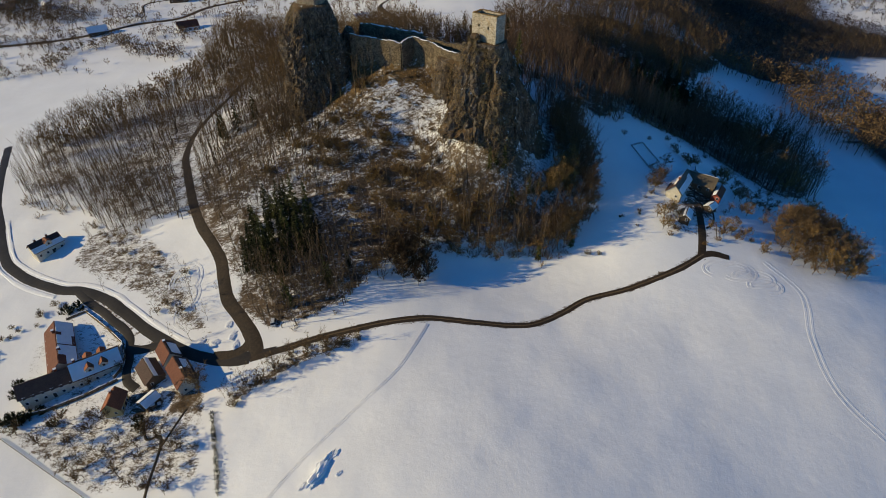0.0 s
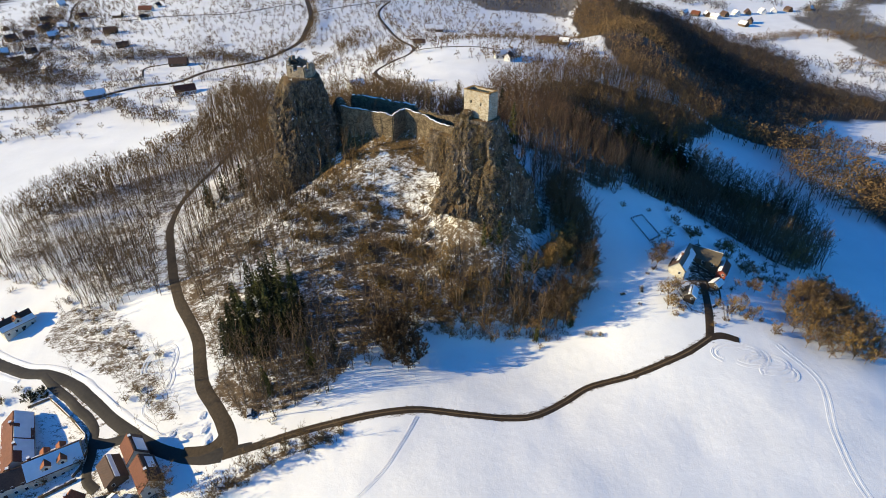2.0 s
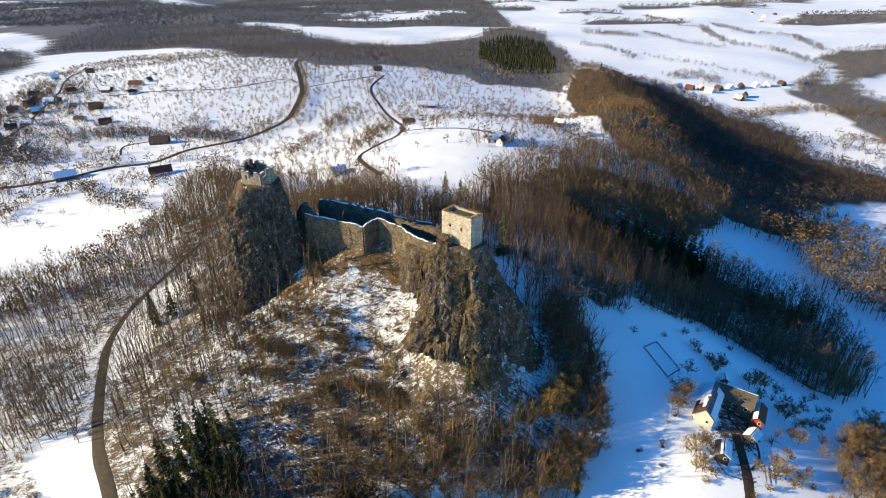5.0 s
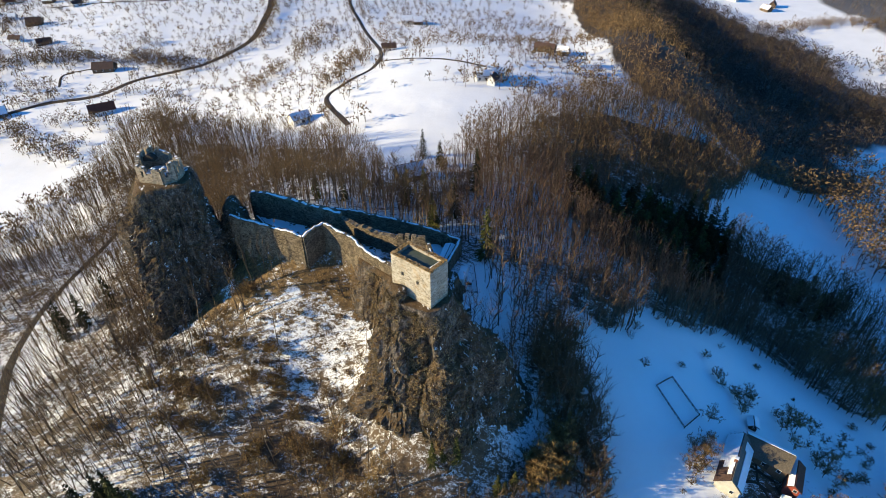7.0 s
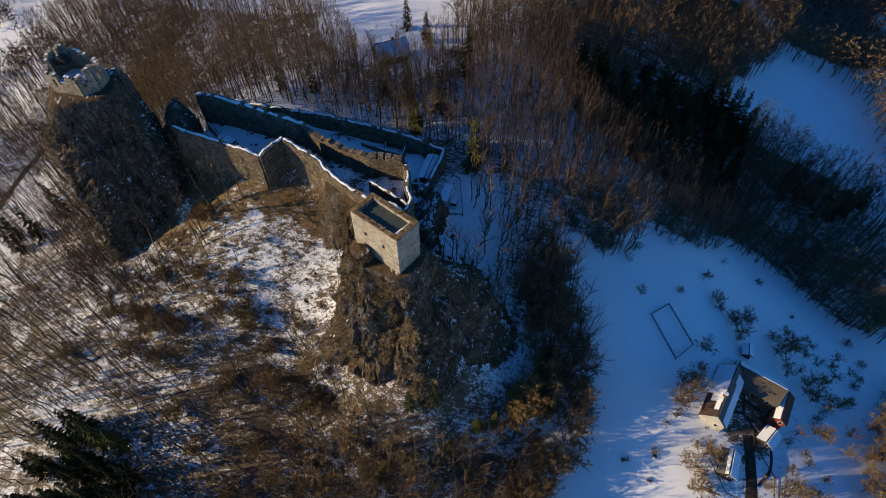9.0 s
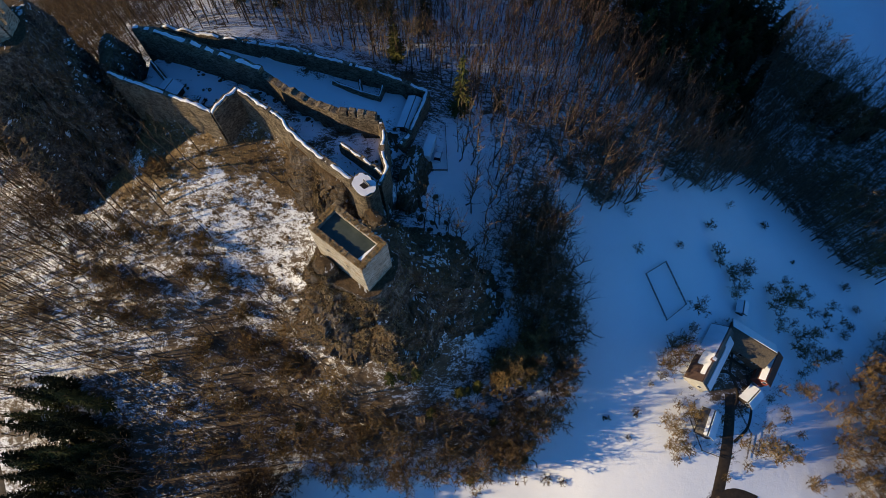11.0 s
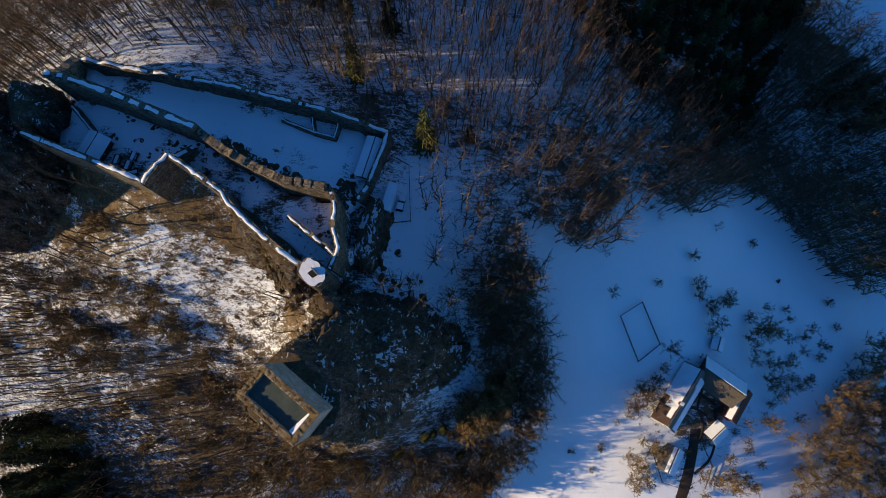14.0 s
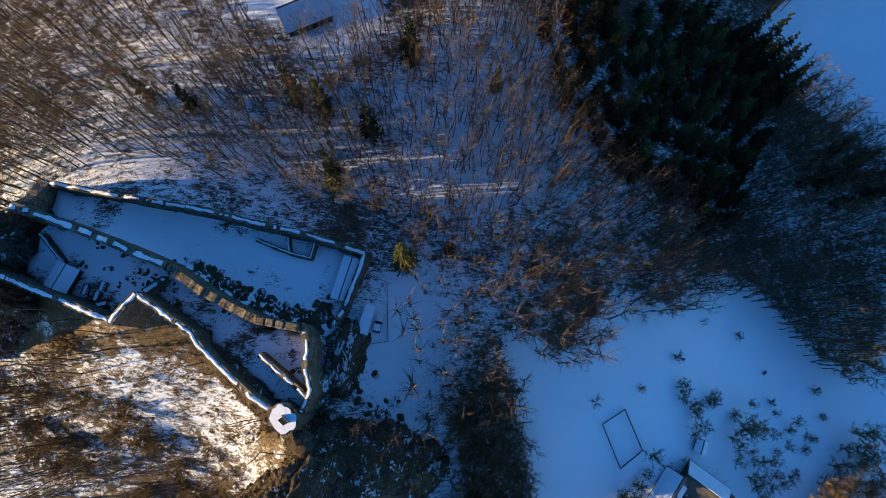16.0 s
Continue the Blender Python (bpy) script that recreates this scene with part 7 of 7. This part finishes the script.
ribbon("road_farm_fork", [(101, 166.5), (106, 167.5), (112, 166)], 3.0, M_DIRT, "muddy turning place at the farm drive", lift=0.16, ragged=0.8, seed=33)
for n, line in enumerate(([(105.5, 203), (109, 200.6), (113, 198.4)], [(109.3, 203.4), (108.2, 200.2), (107.6, 197.2), (110.6, 195.4)], [(103.6, 197.6), (107.6, 197.2), (109.4, 191.5), (106.2, 186)], [(112.8, 197), (113.4, 191), (111.6, 184), (107, 180)])):
    ribbon("path_yard_%d" % (n + 1), line, 0.9, M_DIRT, "dark trodden path across the snowy farmyard", lift=0.13 + 0.01 * n, ragged=0.25, seed=51 + n)
ribbon("path_garden_2", [(-91, 97), (-89, 104), (-87, 110)], 1.0, M_DIRT, "narrow trodden garden path", lift=0.14, ragged=0.15, seed=32)


def snow_bank(x, y, length, width, tall, turn, label):
    bm = bmesh.new()
    bmesh.ops.create_icosphere(bm, subdivisions=3, radius=1.0)
    for v in bm.verts:
        n = 0.5 * noise.noise(v.co * 2.9 + Vector((x, y, 0)))
        v.co = Vector((v.co.x * length / 2 * (1 + n), v.co.y * width / 2 * (1 + n), v.co.z * tall * (1 + n)))
    t = part("snow_bank", bm, M_SNOW)
    t.matrix_world = pose(x, y, height(x, y), 0, 0, turn)
    return tagged(t, label, "snow bank")


snow_bank(-35.6, 83.6, 12.5, 3.4, 1.5, 62, "long snow-covered clamp standing alone in the field")
for x, y, l, a in ((-31.5, 88.5, 3.0, 60), (-40, 79.5, 3.6, 50), (-30, 82, 2.2, 40)):
    snow_bank(x, y, l, 1.2, 0.45, a, "drifted heap of snow beside the clamp")
for x, y, l, a in ((-90, 137, 4, 40), (-78, 138, 5, 60), (-81, 143, 4, 60), (-84, 136, 4, 20), (-76, 134, 5, 80)):
    snow_bank(x, y, l, 2.6, 0.5, a, "ploughed snow heaped beside the road")


# ---- vehicles ----
def car(x, y, turn, paint, label, long=4.1, wide=1.75, z=None, snow=True):
    t = thing("car", pose(x, y, (height(x, y) if z is None else z) + 0.02, 0, 0, turn), label, "car", "parked cars")
    L, W = long / 2, wide / 2
    body = solid([(-L, -W, .3), (L, -W, .3), (L, W, .3), (-L, W, .3), (-L, -W, .85), (L, -W, .72), (L, W, .72), (-L, W, .85)],
                 [(0, 1, 2, 3), (4, 5, 6, 7), (0, 1, 5, 4), (1, 2, 6, 5), (2, 3, 7, 6), (3, 0, 4, 7)])
    bmesh.ops.bevel(body, geom=body.edges[:], offset=0.08, segments=2, affect="EDGES")
    part("body", body, paint, t)
    k = W - 0.12
    cab = solid([(-L * .85, -W + .04, .82), (L * .45, -W + .04, .78), (L * .45, W - .04, .78), (-L * .85, W - .04, .82), (-L * .62, -k, 1.42), (L * .12, -k, 1.42), (L * .12, k, 1.42), (-L * .62, k, 1.42)],
                [(0, 1, 2, 3), (4, 5, 6, 7), (0, 1, 5, 4), (1, 2, 6, 5), (2, 3, 7, 6), (3, 0, 4, 7)])
    part("cabin", cab, M_GLASS, t)
    part("roof", box((L * 0.74, 2 * k, 0.06), (-L * .25, 0, 1.45), 0, 0.02), paint, t)
    if snow:
        part("snow_layer", box((L * 0.8, 2 * k, 0.16), (-L * .25, 0, 1.56), 0, 0.05), M_SNOW, t, "snow on the car roof")
        part("snow_layer", box((L * 0.5, 2 * k, 0.1), (L * .72, 0, .83), 0, 0.04), M_SNOW, t, "snow on the bonnet")
    for sx in (-0.62, 0.62):
        for sy in (-1, 1):
            bm = bmesh.new()
            bmesh.ops.create_cone(bm, cap_ends=True, segments=12, radius1=.31, radius2=.31, depth=.2, matrix=Matrix.Translation((sx * L, sy * (W - .08), .31)) @ Matrix.Rotation(math.pi / 2, 4, "X"))
            part("wheel", bm, M_RUBBER, t)
    return t


def lorry_trailer(x, y, turn, label):
    t = thing("sales_trailer", pose(x, y, height(x, y), 0, 0, turn), label, "trailer")
    part("body", box((6.6, 2.3, 2.1), (0, 0, 1.6), 0, 0.06), M_PAINT, t)
    part("snow_layer", box((6.5, 2.2, 0.18), (0, 0, 2.74), 0, 0.06), M_SNOW, t, "thick snow on the roof")
    part("drawbar", box((1.4, 0.15, 0.12), (-3.9, 0, 0.55)), M_METAL, t)
    for sx in (-0.6, 0.6):
        for sy in (-1, 1):
            bm = bmesh.new()
            bmesh.ops.create_cone(bm, cap_ends=True, segments=12, radius1=.36, radius2=.36, depth=.22, matrix=Matrix.Translation((sx, sy * 1.0, .36)) @ Matrix.Rotation(math.pi / 2, 4, "X"))
            part("wheel", bm, M_RUBBER, t)
    return t


lorry_trailer(27.0, 245.6, 74, "white sales trailer under snow in the forecourt")
car(29.3, 244.4, 78, M_PAINT, "snow-covered white car beside the trailer", 3.9, 1.7)
car(-63.8, 141, 110, M_PAINT, "white car parked beside the hill road", snow=False)
car(-99, 112, 30, M_CARPAINT, "dark car parked in the snowy garden yard")


# ---- inside the castle ----
def picnic_table(x, y, turn):
    t = thing("picnic_table", pose(x, y, height(x, y), 0, 0, turn), "wooden picnic table with benches under snow", "table", "picnic tables")
    part("tabletop", box((2.0, 0.8, 0.07), (0, 0, 0.74), 0, 0.02), M_DARKWOOD, t)
    part("snow_layer", box((1.9, 0.72, 0.12), (0, 0, 0.84), 0, 0.04), M_SNOW, t, "snow on the table")
    for s in (-1, 1):
        part("bench", box((2.0, 0.3, 0.06), (0, s * 0.75, 0.45), 0, 0.01), M_DARKWOOD, t)
        part("leg", box((0.1, 1.7, 0.72), (s * 0.7, 0, 0.35)), M_DARKWOOD, t)
    return t


for x, y, a in ((-24.9, 251.2, 74), (-25.8, 249.2, 74), (-28.2, 250.4, 76), (-24.6, 247.6, 15)):
    picnic_table(x, y, a)

gable_house("castle_hut", -32.2, 252.6, 66, 5.0, 3.9, 2.2, 0.9, "low wooden hut with a flat snowy roof in the court", M_DARKWOOD, (M_ETERNIT, M_ETERNIT), 1, 1, (), (0.99, 0.99), "hut")
gable_house("castle_shed", 22.4, 254.2, 74, 9.0, 2.8, 2.0, 0.5, "long low shed with a snowy roof against the outer wall", M_WOOD, (M_ETERNIT, M_ETERNIT), 1, 2, (), (0.99, 0.99), "shed")
for line in ([(9.6, 263, 31.2), (10.2, 259.6, 31.0), (14.6, 258.6, 30.6), (15.4, 261.8, 30.6)], [(3.0, 262.4, 31.6), (7.0, 260.8, 31.3), (10.2, 259.6, 31.0)]):
    wall_run(line, 0.6, "low foundation of a vanished castle building", 30, foot=1.0, ragged=0.3)
wall_run([(-12.2, 252.8, 39.2), (-13.4, 251.4, 40.2), (-15.0, 249.8, 41.2)], 1.4, "curved stair ramp against the angled wall", 31, foot=1.0, ragged=0.2)
part_wall = wall_run([(-33, 255.8, 38.6), (-38, 261.5, 39.4)], 0.8, "low retaining wall in the upper court", 32, foot=1.0, ragged=0.2)


def bastion():
    t = thing("bastion", pose(14.2, 226.4, 30, 0, 0, -42), "rounded stub tower end with a snowy platform and a stair opening", "tower", kind="structure")
    rng = random.Random(31)

    def outline(a, b, jag):
        """A rounded, uneven plan outline."""
        pts = []
        for k in range(28):
            q = 2 * math.pi * k / 28
            r = 1 / (abs(math.cos(q) / a) ** 3.2 + abs(math.sin(q) / b) ** 3.2) ** (1 / 3.2)
            r *= 1 + rng.uniform(-jag, jag)
            pts.append((r * math.cos(q), r * math.sin(q)))
        return pts

    part("masonry", prism(outline(2.9, 2.3, 0.025), 0, 12.95), M_WALL, t)
    part("snow", prism(outline(2.55, 1.95, 0.10), 12.9, 13.2), M_SNOW, t, "uneven snow on the platform")
    # Dark slab laid on the snow, painted as the shade of a hole.
    part("opening", prism([(-0.5, -0.75), (0.9, -0.75), (1.2, 0.3), (-0.3, 0.35)], 13.15, 13.24), M_HOLESHADE, t, "dark slab painted as the shade of a stair opening")
    part("stair_hood", box((1.9, 0.2, 0.9), (0.4, 0.5, 13.5), 0, 0.04), M_METAL, t, "metal stair hood")
    return t


bastion()


def boulders(name, places, low, high, label, seed):
    """Scattered stones, too many to count."""
    rng = np.random.default_rng(seed)
    rocks = []
    for s in range(4):
        bm = bmesh.new()
        bmesh.ops.create_icosphere(bm, subdivisions=1, radius=1.0)
        for v in bm.verts:
            v.co *= 1 + 0.7 * noise.noise(v.co * 1.9 + Vector((s * 9.1, seed, 0)))
            v.co.x *= 1.35
            v.co.z *= 0.55
        bm.verts.ensure_lookup_table()
        rocks.append((np.array([v.co[:] for v in bm.verts]), np.array([[v.index for v in f.verts] for f in bm.faces])))
        bm.free()
    v, f = strewn(rocks, places, rng, low, high)
    return tagged(new(name, mesh_from(name, v, f, M_ROCK)), label, "stones", kind="stuff")


boulders("boulders", scatter(-40, 28, 238, 272, 0.8, 301, lambda x, y: 0.75 * np.exp(-((off_line(x, y, [(-9, 256), (-3, 252.4), (3, 249.4), (9, 246.8), (18, 245.4)]) - 0.3) / 1.6) ** 2)), 0.3, 1.1, "dark rocks jutting from snow below the inner wall", 302)
boulders("boulders", scatter(-30, 18, 232, 262, 0.75, 309, lambda x, y: 0.5 * inside(x, y, INNER) * (fractal(x / 3.5, y / 3.5, 2, 44) > 0.2)), 0.12, 0.5, "dark stones poking through the courtyard snow", 310)
boulders("boulders", scatter(16, 48, 205, 252, 1.8, 303, lambda x, y: 0.5 * np.exp(-(off_line(x, y, [(21, 246), (24, 240), (27, 228), (36, 216), (42, 208)]) / 3.5) ** 2)), 0.3, 1.1, "dark rocks and rubble on the snowy bank", 304)
boulders("boulders", scatter(-60, 12, 205, 243, 2.2, 305, lambda x, y: 0.35 * np.exp(-(((x + 22) / 26) ** 2 + ((y - 226) / 15) ** 2))), 0.2, 0.6, "scattered stones on the snowy castle slope", 306)


def grass_tufts(places, label, seed):
    """Dry winter grass in clumps, too many to count."""
    v, f = strewn([thicket(k, 1.1, 0.7, 1, 11, 0.075)[1] for k in (58, 59, 60)], places, np.random.default_rng(seed), 0.6, 1.6)
    return tagged(new("dry_grass", mesh_from("dry_grass", v, f, M_GOLD)), label, "grass", kind="stuff")


grass_tufts(scatter(-52, 14, 205, 246, 0.85, 401, lambda x, y: 0.8 * np.exp(-(off_line(x, y, [(-44, 238), (-34, 239), (-22, 238)]) / 6.5) ** 2) + 0.7 * np.exp(-(off_line(x, y, [(-14, 243), (-5, 236), (4, 228), (8, 216)]) / 5) ** 2) + 0.12), "tufts of dry brown grass below the castle walls", 402)
yard = [(-152, 153), (-145, 156), (-132, 147), (-123, 140), (-119.5, 134), (-119, 128), (-120, 125)]
wall_run([(x, y, height(x, y) + 1.0) for x, y in yard], 0.5, "low stone wall round the inn yard", 41, foot=0.6, ragged=0.1, name="yard_wall", group="inn walls")
yard = [(-152, 111), (-140, 113.5), (-128, 118.5), (-118, 124)]
wall_run([(x, y, height(x, y) + 1.2) for x, y in yard], 0.5, "retaining wall below the inn", 42, foot=0.6, ragged=0.1, name="yard_wall", group="inn walls")
